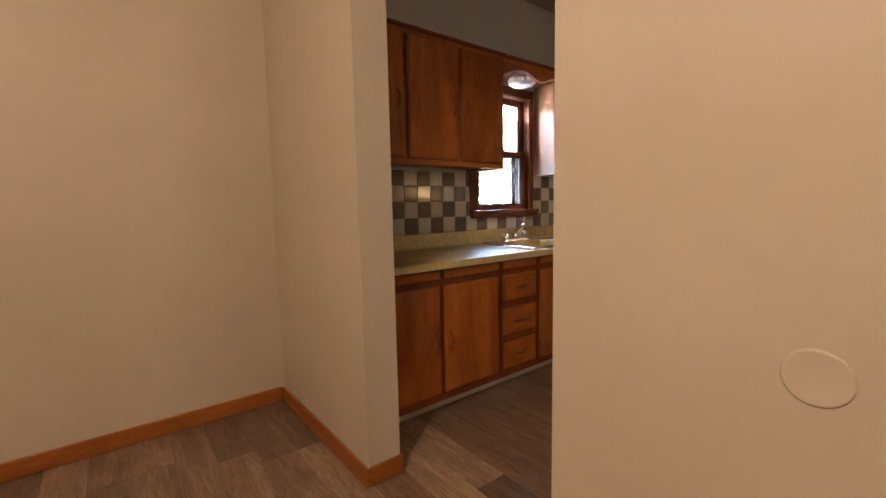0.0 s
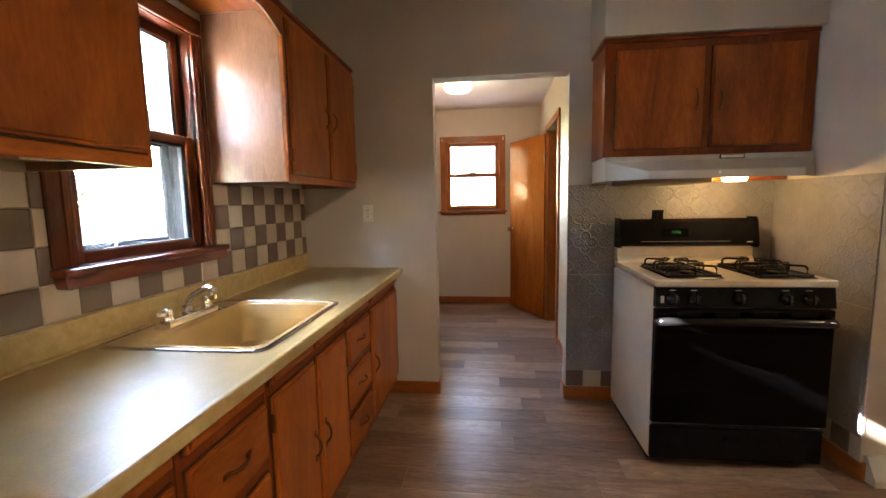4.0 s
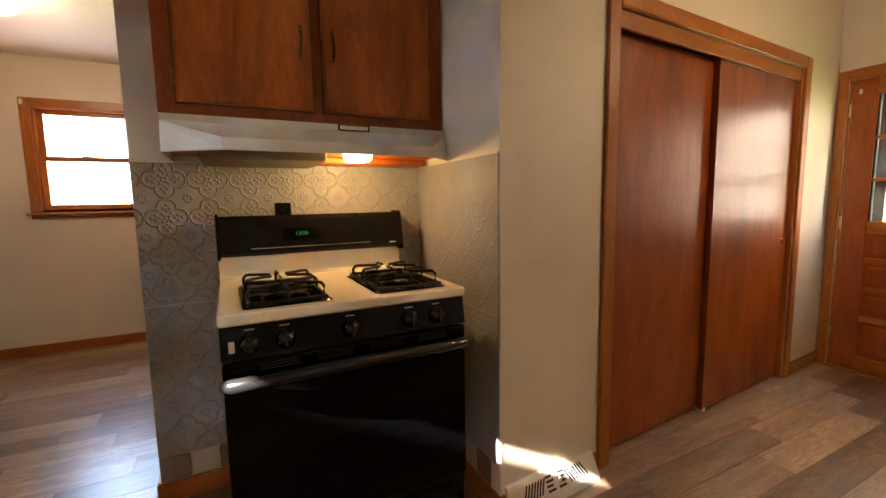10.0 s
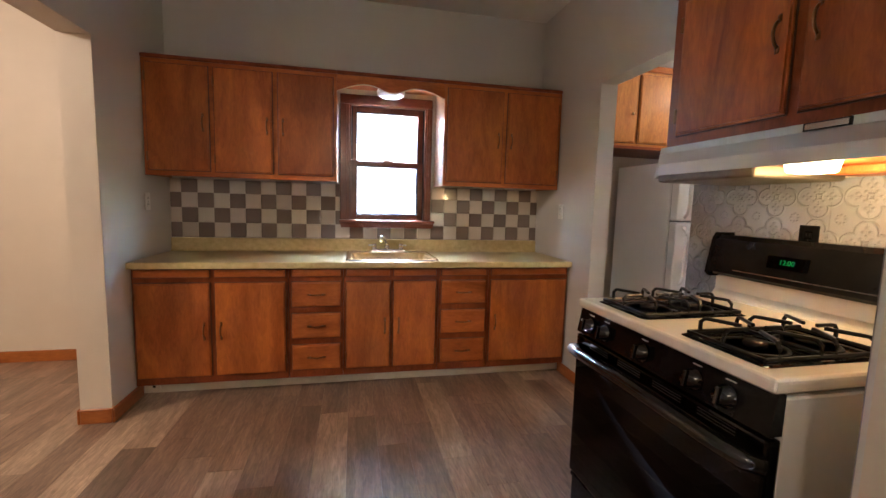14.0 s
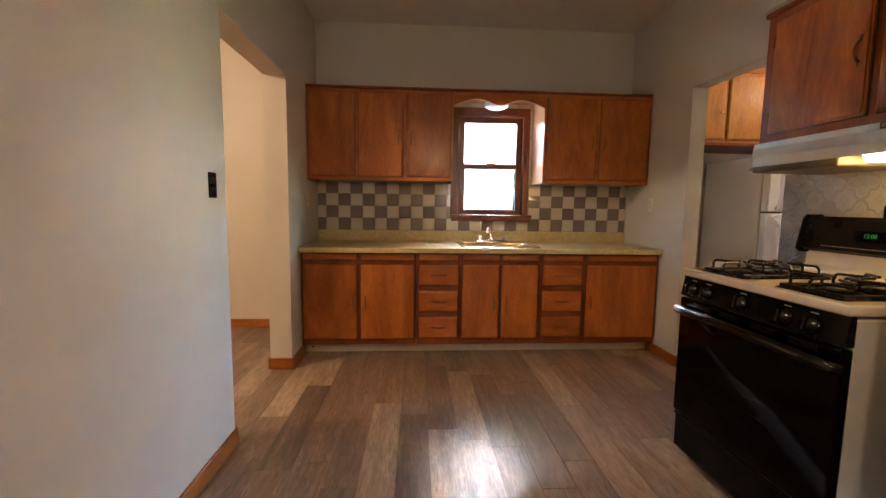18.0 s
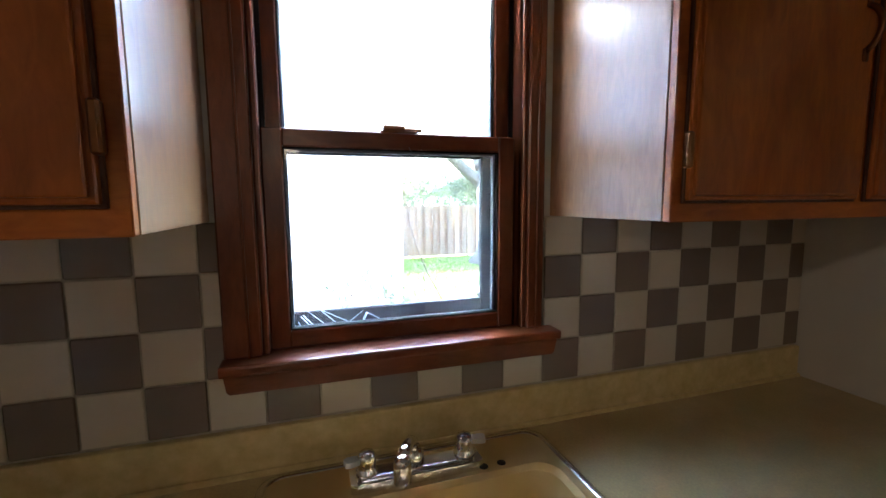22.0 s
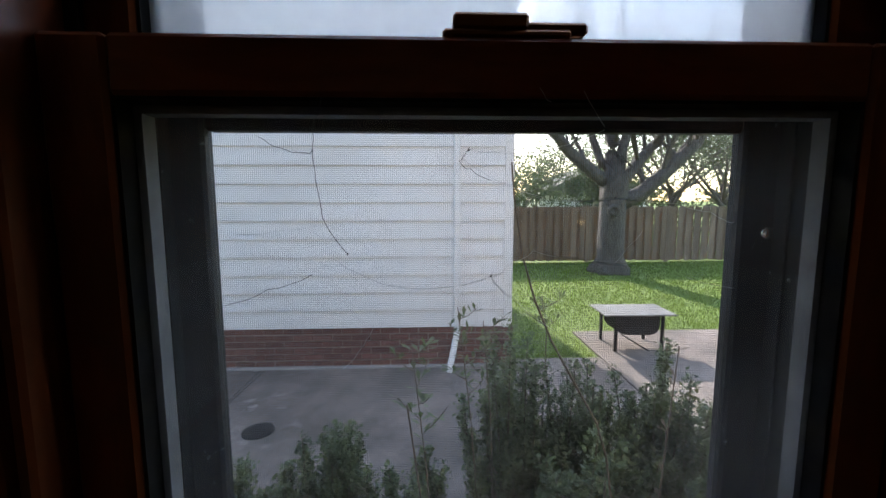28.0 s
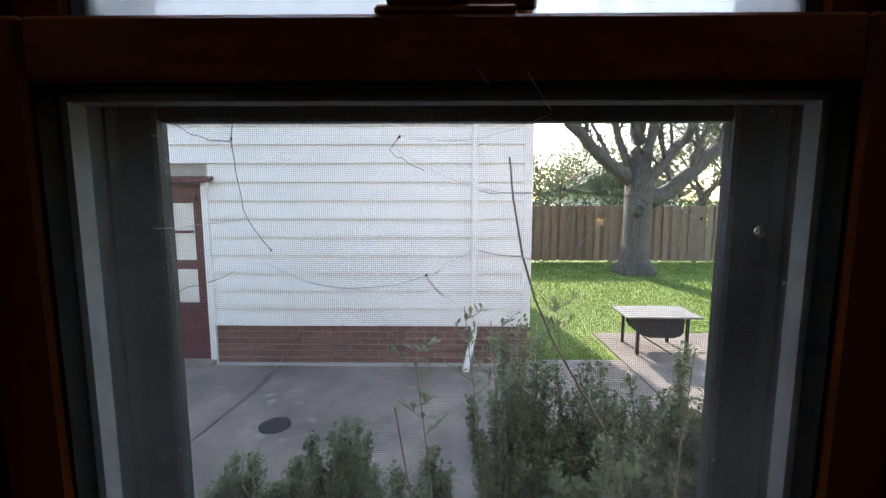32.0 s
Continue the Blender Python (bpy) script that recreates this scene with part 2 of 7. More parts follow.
M["fridge"] = mat("fridge enamel", (0.82, 0.81, 0.80), 0.3, layers=[(3, 3, ((0.80, 0.79, 0.78), (0.84, 0.83, 0.82)))], bump=(500, 0.08, 0.001))
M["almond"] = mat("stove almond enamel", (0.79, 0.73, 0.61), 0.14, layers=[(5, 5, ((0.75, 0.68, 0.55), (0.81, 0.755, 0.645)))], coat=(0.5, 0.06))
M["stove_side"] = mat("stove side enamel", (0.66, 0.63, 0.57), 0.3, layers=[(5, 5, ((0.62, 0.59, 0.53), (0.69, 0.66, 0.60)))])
M["black"] = mat("black enamel", (0.005, 0.005, 0.0056), 0.16, spec=0.13, layers=[(14, 6, ((0.0035, 0.0035, 0.004), (0.008, 0.008, 0.009)))], rough_var=(0.05, 0.11))
M["black_glass"] = mat("black oven glass", (0.0025, 0.0025, 0.003), 0.06, spec=0.16, layers=[(20, 8, ((0.0003, 0.0003, 0.0004), (0.0008, 0.0008, 0.0009)))], rough_var=(0.012, 0.03))
M["handle_black"] = mat("glossy black handle", (0.004, 0.004, 0.0045), 0.16, coat=(0.35, 0.08))
M["iron"] = mat("grate iron", (0.008, 0.0075, 0.007), 0.34, spec=0.35, bump=(200, 0.2, 0.001))
M["hood"] = mat("hood enamel", (0.62, 0.61, 0.58), 0.28, layers=[(4, 5, ((0.57, 0.56, 0.52), (0.65, 0.64, 0.61)))])
M["filter"] = mat("hood filter mesh", (0.22, 0.19, 0.14), 0.4, 0.8, bump=(400, 0.6, 0.003))
M["dark"] = mat("dark gap", (0.012, 0.010, 0.009), 0.8)
M["bulb"] = glow("bulb glow", (1.0, 0.74, 0.30), 0.17)
M["dome"] = glow("lamp dome glow", (1.0, 0.86, 0.62), 0.075)
M["fan_glass"] = glow("fan shade glow", (1.0, 0.9, 0.72), 0.08)
M["clock"] = glow("green clock digits", (0.02, 0.9, 0.12), 0.0016)
M["clock"].node_tree.nodes["Principled BSDF"].inputs["Base Color"].default_value = (0.002, 0.02, 0.004, 1)
M["pane"] = pane_glass("window pane", 0.02, 0.003)
M["pane_hazy"] = pane_glass("hazy upper pane", 0.55, 0.36)
M["milky"] = mat("cloudy plastic lever", (0.62, 0.62, 0.60), 0.2)
M["lens"] = clear("ribbed lamp glass", (0.86, 0.88, 0.88), 0.3)
M["lens"].node_tree.nodes["Principled BSDF"].inputs["Transmission Weight"].default_value = 0.35
M["strip"] = mat("clouded plastic strip", (0.58, 0.61, 0.64), 0.15, coat=(1.0, 0.06))
M["web"] = mat("spider thread", (0.45, 0.45, 0.45), 0.6)
M["web_dark"] = mat("dark thread", (0.05, 0.05, 0.05), 0.7)
M["bead"] = mat("near-black glazing bead", (0.012, 0.010, 0.009), 0.85, spec=0.1, layers=[(30, 4, ((0.007, 0.006, 0.0055), (0.018, 0.015, 0.013)))])
M["putty"] = mat("weathered putty", (0.10, 0.10, 0.105), 0.7, layers=[(25, 4, ((0.07, 0.07, 0.073), (0.14, 0.14, 0.146)))])
M["vinyl"] = mat("jamb liner vinyl", (0.26, 0.255, 0.25), 0.4)
M["storm"] = mat("storm window aluminium", (0.02, 0.019, 0.02), 0.5, 0.2, spec=0.25, layers=[(8, 5, ((0.012, 0.0115, 0.012), (0.028, 0.027, 0.028)))])
M["iron_vent"] = mat("vent enamel", (0.66, 0.63, 0.56), 0.35, layers=[(8, 4, ((0.60, 0.57, 0.50), (0.69, 0.66, 0.60)))])
# outside
M["concrete"] = mat("worn concrete", (0.18, 0.155, 0.13), 0.85, layers=[(1.3, 8, ((0.135, 0.110, 0.095), (0.29, 0.235, 0.205))), (5, 9, ((0.66, 0.65, 0.64), (1.20, 1.18, 1.15))), (25, 5, ((0.85, 0.85, 0.85), (1.1, 1.1, 1.1)))], bump=(60, 0.3, 0.004))
M["siding"] = mat("white vinyl siding", (0.82, 0.80, 0.795), 0.5, layers=[(3, 4, ((0.80, 0.78, 0.775), (0.84, 0.82, 0.815)))], bump=(120, 0.06, 0.001))
M["brick"] = mat("red brick", (0.20, 0.078, 0.058), 0.85, layers=[(12, 5, ((0.125, 0.054, 0.044), (0.215, 0.095, 0.077)))], spread=0.22, island=1, bump=(90, 0.5, 0.004))
# dark colours of the added walls that hold back daylight
M["daylight_block"] = mat("dark daylight-blocking wall", (0.085, 0.07, 0.053), 0.9, layers=[(1.5, 6, ((0.07, 0.057, 0.043), (0.10, 0.083, 0.063)))], bump=(60, 0.3, 0.004))
M["daylight_block_side"] = mat("dark grey daylight-blocking wall", (0.085, 0.086, 0.084), 0.9, layers=[(1.5, 6, ((0.074, 0.075, 0.073), (0.096, 0.097, 0.095)))], bump=(60, 0.3, 0.004))
M["mortar"] = mat("mortar", (0.36, 0.33, 0.30), 0.9, layers=[(30, 4, ((0.31, 0.28, 0.25), (0.40, 0.37, 0.34)))])
M["red_door"] = mat("maroon door paint", (0.085, 0.016, 0.020), 0.4, layers=[(5, 4, ((0.075, 0.013, 0.017), (0.10, 0.02, 0.024)))])
M["fence"] = mat("weathered fence board", (0.22, 0.16, 0.115), 0.85, layers=[(2.2, 5, ((0.16, 0.115, 0.08), (0.28, 0.205, 0.15)))], stretch=(8, 8, 1), spread=0.18, island=1, bump=(40, 0.3, 0.003))
M["bark"] = mat("tree bark", (0.13, 0.112, 0.098), 0.9, layers=[(9, 8, ((0.06, 0.051, 0.044), (0.20, 0.175, 0.155)))], stretch=(2, 2, 0.6), bump=(18, 1.0, 0.06))
M["grass_soil"] = mat("lawn", (0.20, 0.27, 0.05), 0.9, layers=[(0.9, 8, ((0.13, 0.195, 0.030), (0.205, 0.28, 0.052))), (60, 4, ((0.75, 0.75, 0.7), (1.15, 1.15, 1.1)))], bump=(120, 0.6, 0.03))
M["blade"] = mat("grass blade", (0.22, 0.30, 0.055), 0.9, spec=0.1, layers=[(1.2, 3, ((0.145, 0.215, 0.034), (0.215, 0.295, 0.058)))])
M["leaf"] = mat("glossy hedge leaf", (0.11, 0.14, 0.06), 0.45, layers=[(7, 3, ((0.065, 0.088, 0.034), (0.195, 0.235, 0.10)))])
M["leaf_light"] = mat("young leaf", (0.12, 0.20, 0.07), 0.5, layers=[(9, 3, ((0.09, 0.16, 0.05), (0.16, 0.25, 0.09)))])
M["far_leaf"] = mat("far tree leaf", (0.10, 0.12, 0.06), 0.7, layers=[(2, 3, ((0.07, 0.10, 0.045), (0.15, 0.165, 0.085)))])
M["twig"] = mat("twig bark", (0.14, 0.095, 0.065), 0.8)
M["table"] = mat("weathered table top", (0.22, 0.21, 0.20), 0.75, layers=[(5, 6, ((0.15, 0.143, 0.137), (0.28, 0.265, 0.255)))])
M["rust"] = mat("sooty iron", (0.022, 0.019, 0.018), 0.7, 0.3, layers=[(10, 5, ((0.014, 0.013, 0.013), (0.036, 0.028, 0.024)))])
M["roof"] = mat("grey shingles", (0.20, 0.19, 0.19), 0.9, layers=[(6, 4, ((0.16, 0.155, 0.112), (0.24, 0.23, 0.23)))])


def dusted(m, scale, colour, low=0.66, high=0.74):
    """Scatters small pale specks of dust or splashes over a material."""
    n, link = m.node_tree.nodes, m.node_tree.links.new
    b = n["Principled BSDF"]
    tc, mx = n.new("ShaderNodeTexCoord"), n.new("ShaderNodeMix")
    mx.data_type = "RGBA"
    facs = []
    for s, lo, hi in ((scale, low, high), (scale * 0.06, 0.5, 0.62)):
        tx, mr = n.new("ShaderNodeTexNoise"), n.new("ShaderNodeMapRange")
        tx.inputs["Scale"].default_value, tx.inputs["Detail"].default_value = s, 2
        mr.inputs["From Min"].default_value, mr.inputs["From Max"].default_value = lo, hi
        link(tc.outputs["Object"], tx.inputs["Vector"])
        link(tx.outputs["Fac"], mr.inputs["Value"])
        facs.append(mr.outputs[0])
    mu = n.new("ShaderNodeMath")
    mu.operation = "MULTIPLY"
    link(facs[0], mu.inputs[0])
    link(facs[1], mu.inputs[1])
    link(mu.outputs[0], mx.inputs["Factor"])
    if b.inputs["Base Color"].is_linked:
        link(b.inputs["Base Color"].links[0].from_socket, mx.inputs["A"])
    else:
        mx.inputs["A"].default_value = b.inputs["Base Color"].default_value
    mx.inputs["B"].default_value = (*colour, 1)
    link(mx.outputs["Result"], b.inputs["Base Color"])


dusted(M["black_glass"], 150, (0.09, 0.09, 0.09), 0.72, 0.78)
dusted(M["concrete"], 9, (0.34, 0.30, 0.27), 0.58, 0.70)
dusted(M["storm"], 160, (0.20, 0.205, 0.21), 0.68, 0.77)


def thin_leaf(m, share):
    """Lets part of the light through a leaf."""
    n, link = m.node_tree.nodes, m.node_tree.links.new
    b = n["Principled BSDF"]
    tr, ms = n.new("ShaderNodeBsdfTranslucent"), n.new("ShaderNodeMixShader")
    tr.inputs["Color"].default_value = b.inputs["Base Color"].default_value
    if b.inputs["Base Color"].is_linked:
        link(b.inputs["Base Color"].links[0].from_socket, tr.inputs["Color"])
    ms.inputs[0].default_value = share
    link(b.outputs[0], ms.inputs[1])
    link(tr.outputs[0], ms.inputs[2])
    link(ms.outputs[0], n["Material Output"].inputs["Surface"])


for k in ("leaf", "leaf_light", "far_leaf", "blade"):
    thin_leaf(M[k], 0.4)


def tin_material(name, depth):
    """Pressed-tin panel: touching quatrefoils with leaves in their lobes and a small flower between, cell 0.152 m, in relief by bump; u, v lie in the mesh's UV."""
    m = mat(name, (0.28, 0.28, 0.29), 0.48, 0.0, spec=0.35, layers=[(6, 5, ((0.25, 0.25, 0.26), (0.31, 0.31, 0.32)))])
    n, link = m.node_tree.nodes, m.node_tree.links.new

    def op(kind, a, b=0.0, c=0.0):
        x = n.new("ShaderNodeMath")
        x.operation = kind
        for i, v in enumerate((a, b, c)):
            if isinstance(v, (int, float)):
                x.inputs[i].default_value = v
            else:
                link(v, x.inputs[i])
        return x.outputs[0]
    uv = n.new("ShaderNodeUVMap")
    sp = n.new("ShaderNodeSeparateXYZ")
    link(uv.outputs[0], sp.inputs[0])
    u = op("ABSOLUTE", op("SUBTRACT", op("FRACT", op("DIVIDE", sp.outputs[0], 0.1524)), 0.5))
    v = op("ABSOLUTE", op("SUBTRACT", op("FRACT", op("DIVIDE", sp.outputs[1], 0.1524)), 0.5))

    def dist(cx, cy):
        return op("SQRT", op("ADD", op("POWER", op("SUBTRACT", u, cx), 2.0), op("POWER", op("SUBTRACT", v, cy), 2.0)))

    def ridge(d, r, w):
        return op("MAXIMUM", op("SUBTRACT", 1.0, op("DIVIDE", op("ABSOLUTE", op("SUBTRACT", d, r)), w)), 0.0)

    def dome(cx, cy, r):
        return op("MAXIMUM", op("SUBTRACT", 1.0, op("DIVIDE", dist(cx, cy), r)), 0.0)
    # outline of the four joined lobes
    da, db = dist(0.265, 0), dist(0, 0.265)
    h = op("MAXIMUM", op("MULTIPLY", ridge(da, 0.215, 0.036), op("GREATER_THAN", db, 0.215)), op("MULTIPLY", ridge(db, 0.215, 0.036), op("GREATER_THAN", da, 0.215)))
    for q in (dome(0.34, 0.0, 0.055), dome(0.0, 0.34, 0.055), dome(0.25, 0.065, 0.05), dome(0.065, 0.25, 0.05), dome(0.10, 0.10, 0.05), dome(0.18, 0.0, 0.04), dome(0.0, 0.18, 0.04), dome(0.5, 0.41, 0.05), dome(0.41, 0.5, 0.05),
              dome(0.43, 0.43, 0.035), op("MULTIPLY", ridge(op("MINIMUM", u, v), 0.0, 0.012), 0.35)):
        h = op("MAXIMUM", h, op("MULTIPLY", q, 0.8))
    bp = n.new("ShaderNodeBump")
    bp.inputs["Strength"].default_value, bp.inputs["Distance"].default_value = 1.0, depth
    link(h, bp.inputs["Height"])
    link(bp.outputs[0], n["Principled BSDF"].inputs["Normal"])
    return m


M["tin"] = tin_material("pressed tin paint", 0.0042)
M["tin_low"] = tin_material("shallow pressed tin paint", 0.0018)


def plank_material(name, dark, light):
    return mat(name, light, 0.34, layers=[(1.5, 6, (dark, light)), (12, 7, ((0.56, 0.54, 0.52), (1.22, 1.19, 1.16)))],
               stretch=(6.5, 0.9, 6.5), distort=1.0, spread=0.12, island=1, bump=(30, 0.08, 0.001), rough_var=(0.24, 0.39))


M["plank"] = plank_material("vinyl plank", (0.19, 0.116, 0.079), (0.37, 0.242, 0.166))
M["plank_pale"] = plank_material("pale vinyl plank", (0.30, 0.202, 0.138), (0.52, 0.37, 0.255))
M["plank_dark"] = plank_material("dark vinyl plank", (0.145, 0.092, 0.063), (0.295, 0.195, 0.134))


def screen_material():
    """Insect screen: a fine wire grid, clear between the wires."""
    m = bpy.data.materials.new("insect screen")
    m.use_nodes = True
    n, link = m.node_tree.nodes, m.node_tree.links.new
    b = n["Principled BSDF"]
    b.inputs["Base Color"].default_value = (0.22, 0.22, 0.23, 1)
    b.inputs["Roughness"].default_value = 0.5
    tc = n.new("ShaderNodeTexCoord")
    sp = n.new("ShaderNodeSeparateXYZ")
    link(tc.outputs["Object"], sp.inputs[0])
    wires = []
    for i in (0, 2):
        d = n.new("ShaderNodeMath")
        d.operation = "PINGPONG"
        d.inputs[1].default_value = 0.00092
        link(sp.outputs[i], d.inputs[0])
        g = n.new("ShaderNodeMath")
        g.operation = "LESS_THAN"
        g.inputs[1].default_value = 0.000085
        link(d.outputs[0], g.inputs[0])
        wires.append(g.outputs[0])
    mx = n.new("ShaderNodeMath")
    mx.operation = "MAXIMUM"
    link(wires[0], mx.inputs[0])
    link(wires[1], mx.inputs[1])
    tr, ms = n.new("ShaderNodeBsdfTransparent"), n.new("ShaderNodeMixShader")
    link(mx.outputs[0], ms.inputs[0])
    link(tr.outputs[0], ms.inputs[1])
    link(b.outputs[0], ms.inputs[2])
    link(ms.outputs[0], n["Material Output"].inputs["Surface"])
    return m


M["screen"] = screen_material()


# ---- mesh helpers ----
def mesh_object(name, bm, material, smooth=False):
    data = bpy.data.meshes.new(name)
    bm.to_mesh(data)
    bm.free()
    if smooth:
        for p in data.polygons:
            p.use_smooth = True
    data.materials.append(M[material] if isinstance(material, str) else material)
    return new(name, data)


def part(name, bm, material, parent, label="", smooth=False):
    ob = mesh_object(name, bm, material, smooth)
    ob.parent = parent
    if parent.type == "EMPTY":
        ob.matrix_parent_inverse = Matrix.Translation(parent.location).inverted()
    return tagged(ob, label)


def thing(name, at, label, category, group=""):
    ob = new(name)
    ob.location = at
    ob.empty_display_size = 0.1
    return tagged(ob, label, category, group)


def structure(name, bm, material, label="", smooth=False):
    return tagged(mesh_object(name, bm, material, smooth), label, "", "", "structure")


def cuboid(bm, x0, x1, y0, y1, z0, z1, bevel=0.0, seg=1):
    """Adds one box to bm."""
    lo = (min(x0, x1), min(y0, y1), min(z0, z1))
    hi = (max(x0, x1), max(y0, y1), max(z0, z1))
    made = bmesh.ops.create_cube(bm, size=1)["verts"]
    for v in made:
        v.co = Vector([lo[i] + (v.co[i] + 0.5) * (hi[i] - lo[i]) for i in range(3)])
    if bevel:
        edges = list({e for v in made for e in v.link_edges})
        bmesh.ops.bevel(bm, geom=edges, offset=bevel, segments=seg, profile=0.6, affect="EDGES")
    return bm


def box(*a, **k):
    return cuboid(bmesh.new(), *a, **k)


def boxes(rows, bevel=0.0):
    bm = bmesh.new()
    for r in rows:
        cuboid(bm, *r, bevel=bevel)
    return bm


def turned(profile, m=None, seg=24):
    """A body of revolution about z from (radius, z) pairs."""
    bm = bmesh.new()
    rings = []
    for r, z in profile:
        rings.append([bm.verts.new((max(r, 1e-5) * math.cos(2 * math.pi * i / seg), max(r, 1e-5) * math.sin(2 * math.pi * i / seg), z)) for i in range(seg)])
    for a, b in zip(rings, rings[1:]):
        for i in range(seg):
            bm.faces.new((a[i], a[(i + 1) % seg], b[(i + 1) % seg], b[i]))
    bm.faces.new(rings[0][::-1])
    bm.faces.new(rings[-1])
    bmesh.ops.recalc_face_normals(bm, faces=bm.faces)
    if m:
        bmesh.ops.transform(bm, matrix=m, verts=bm.verts)
    return bm


def tube(points, radius, seg=8, bm=None, end=None):
    """A round bar along points; radius may taper to end."""
    bm = bm or bmesh.new()
    pts = [Vector(p) for p in points]
    rings = []
    for i, p in enumerate(pts):
        d = (pts[min(i + 1, len(pts) - 1)] - pts[max(i - 1, 0)]).normalized()
        side = d.cross(Vector((0, 0, 1)))
        if side.length < 0.05:
            side = d.cross(Vector((0, 1, 0)))
        side.normalize()
        up = side.cross(d)
        r = radius if end is None else radius + (end - radius) * i / (len(pts) - 1)
        rings.append([bm.verts.new(p + (side * math.cos(2 * math.pi * k / seg) + up * math.sin(2 * math.pi * k / seg)) * r) for k in range(seg)])
    for a, b in zip(rings, rings[1:]):
        for i in range(seg):
            bm.faces.new((a[i], b[i], b[(i + 1) % seg], a[(i + 1) % seg]))
    bm.faces.new(rings[0])
    bm.faces.new(rings[-1][::-1])
    return bm


def prism(outline, m, depth):
    """An outline of (u, v) pairs drawn out by depth along its own z and set by m."""
    bm = bmesh.new()
    a = [bm.verts.new((u, v, 0)) for u, v in outline]
    b = [bm.verts.new((u, v, depth)) for u, v in outline]
    n = len(outline)
    bm.faces.new(a[::-1])
    bm.faces.new(b)
    for i in range(n):
        bm.faces.new((a[i], a[(i + 1) % n], b[(i + 1) % n], b[i]))
    bmesh.ops.recalc_face_normals(bm, faces=bm.faces)
    bmesh.ops.transform(bm, matrix=m, verts=bm.verts)
    return bm


def moved(bm, m):
    bmesh.ops.transform(bm, matrix=m, verts=bm.verts)
    return bm


def pierced(u0, u1, v0, v1, holes, m, depth):
    """One connected slab in its own u-v plane with rectangular holes (u0, u1, v0, v1), drawn out by depth and set by m."""
    us = sorted({u0, u1, *[a for h in holes for a in h[:2]]})
    vv = sorted({v0, v1, *[a for h in holes for a in h[2:]]})
    bm = bmesh.new()
    grid = {}

    def at(i, j, k):
        if (i, j, k) not in grid:
            grid[i, j, k] = bm.verts.new((us[i], vv[j], depth * k))
        return grid[i, j, k]

    def solid(i, j):
        if not (0 <= i < len(us) - 1 and 0 <= j < len(vv) - 1):
            return False
        cu, cv = (us[i] + us[i + 1]) / 2, (vv[j] + vv[j + 1]) / 2
        return not any(a < cu < b and c < cv < d for a, b, c, d in holes)
    for i in range(len(us) - 1):
        for j in range(len(vv) - 1):
            if not solid(i, j):
                continue
            bm.faces.new((at(i, j, 0), at(i, j + 1, 0), at(i + 1, j + 1, 0), at(i + 1, j, 0)))
            bm.faces.new((at(i, j, 1), at(i + 1, j, 1), at(i + 1, j + 1, 1), at(i, j + 1, 1)))
            for di, dj, a, b in ((-1, 0, (i, j), (i, j + 1)), (1, 0, (i + 1, j + 1), (i + 1, j)), (0, -1, (i + 1, j), (i, j)), (0, 1, (i, j + 1), (i + 1, j + 1))):
                if not solid(i + di, j + dj):
                    bm.faces.new((at(*a, 0), at(*a, 1), at(*b, 1), at(*b, 0)))
    bmesh.ops.recalc_face_normals(bm, faces=bm.faces)
    bmesh.ops.transform(bm, matrix=m, verts=bm.verts)
    return bm


def plan_x(x):
    """Maps u to y, v to z and depth to x, from x on."""
    return Matrix(((0, 0, 1, x), (1, 0, 0, 0), (0, 1, 0, 0), (0, 0, 0, 1)))


def plan_y(y):
    """Maps u to x, v to z and depth to y, from y on."""
    return Matrix(((1, 0, 0, 0), (0, 0, 1, y), (0, 1, 0, 0), (0, 0, 0, 1)))


# ---- structure ----
CEIL, HALL_CEIL = 2.85, 2.48
CLOSET = pose(2.21, -2.985, 0, 0, 0, 3.64)      # the closet wall stands a little out of square

floor = structure("floor", boxes([(-3.9, 0.0, -6.3, 0.36, -0.2, -0.004), (0.0, 3.06, -6.3, 0.16, -0.2, -0.004), (3.06, 6.0, -6.3, 0.3, -0.2, -0.004)]), "grout", "subfloor under grey-brown wood-look planks")
structure("ceiling", boxes([(-3.9, 3.06, -6.3, 0.36, CEIL, CEIL + 0.15)]), "ceiling", "off-white painted kitchen and dining ceiling")
structure("ceiling_hall", boxes([(3.06, 6.0, -2.2, 0.3, HALL_CEIL, HALL_CEIL + 0.15)]), "ceiling", "off-white painted hall ceiling")

WX0, WX1, WZ0, WZ1 = 1.30, 1.935, 1.13, 2.08      # kitchen window opening
wall_back = structure("wall_back", pierced(-0.155, 3.06, -0.2, CEIL, [(WX0, WX1, WZ0, WZ1)], plan_y(0), 0.16), "wall_grey", "grey painted wall behind the worktop")
OY0, OY1, OZ = -1.83, -0.888, 2.122               # opening to the dining room
OYK = -1.888                                      # its splayed jamb where it meets the kitchen
wall_left = structure("wall_left", pierced(-6.0, 0.0, 0, CEIL, [(OYK, OY1, 0, OZ)], plan_x(-0.155), 0.155), "wall_grey", "grey painted wall with a plain opening")
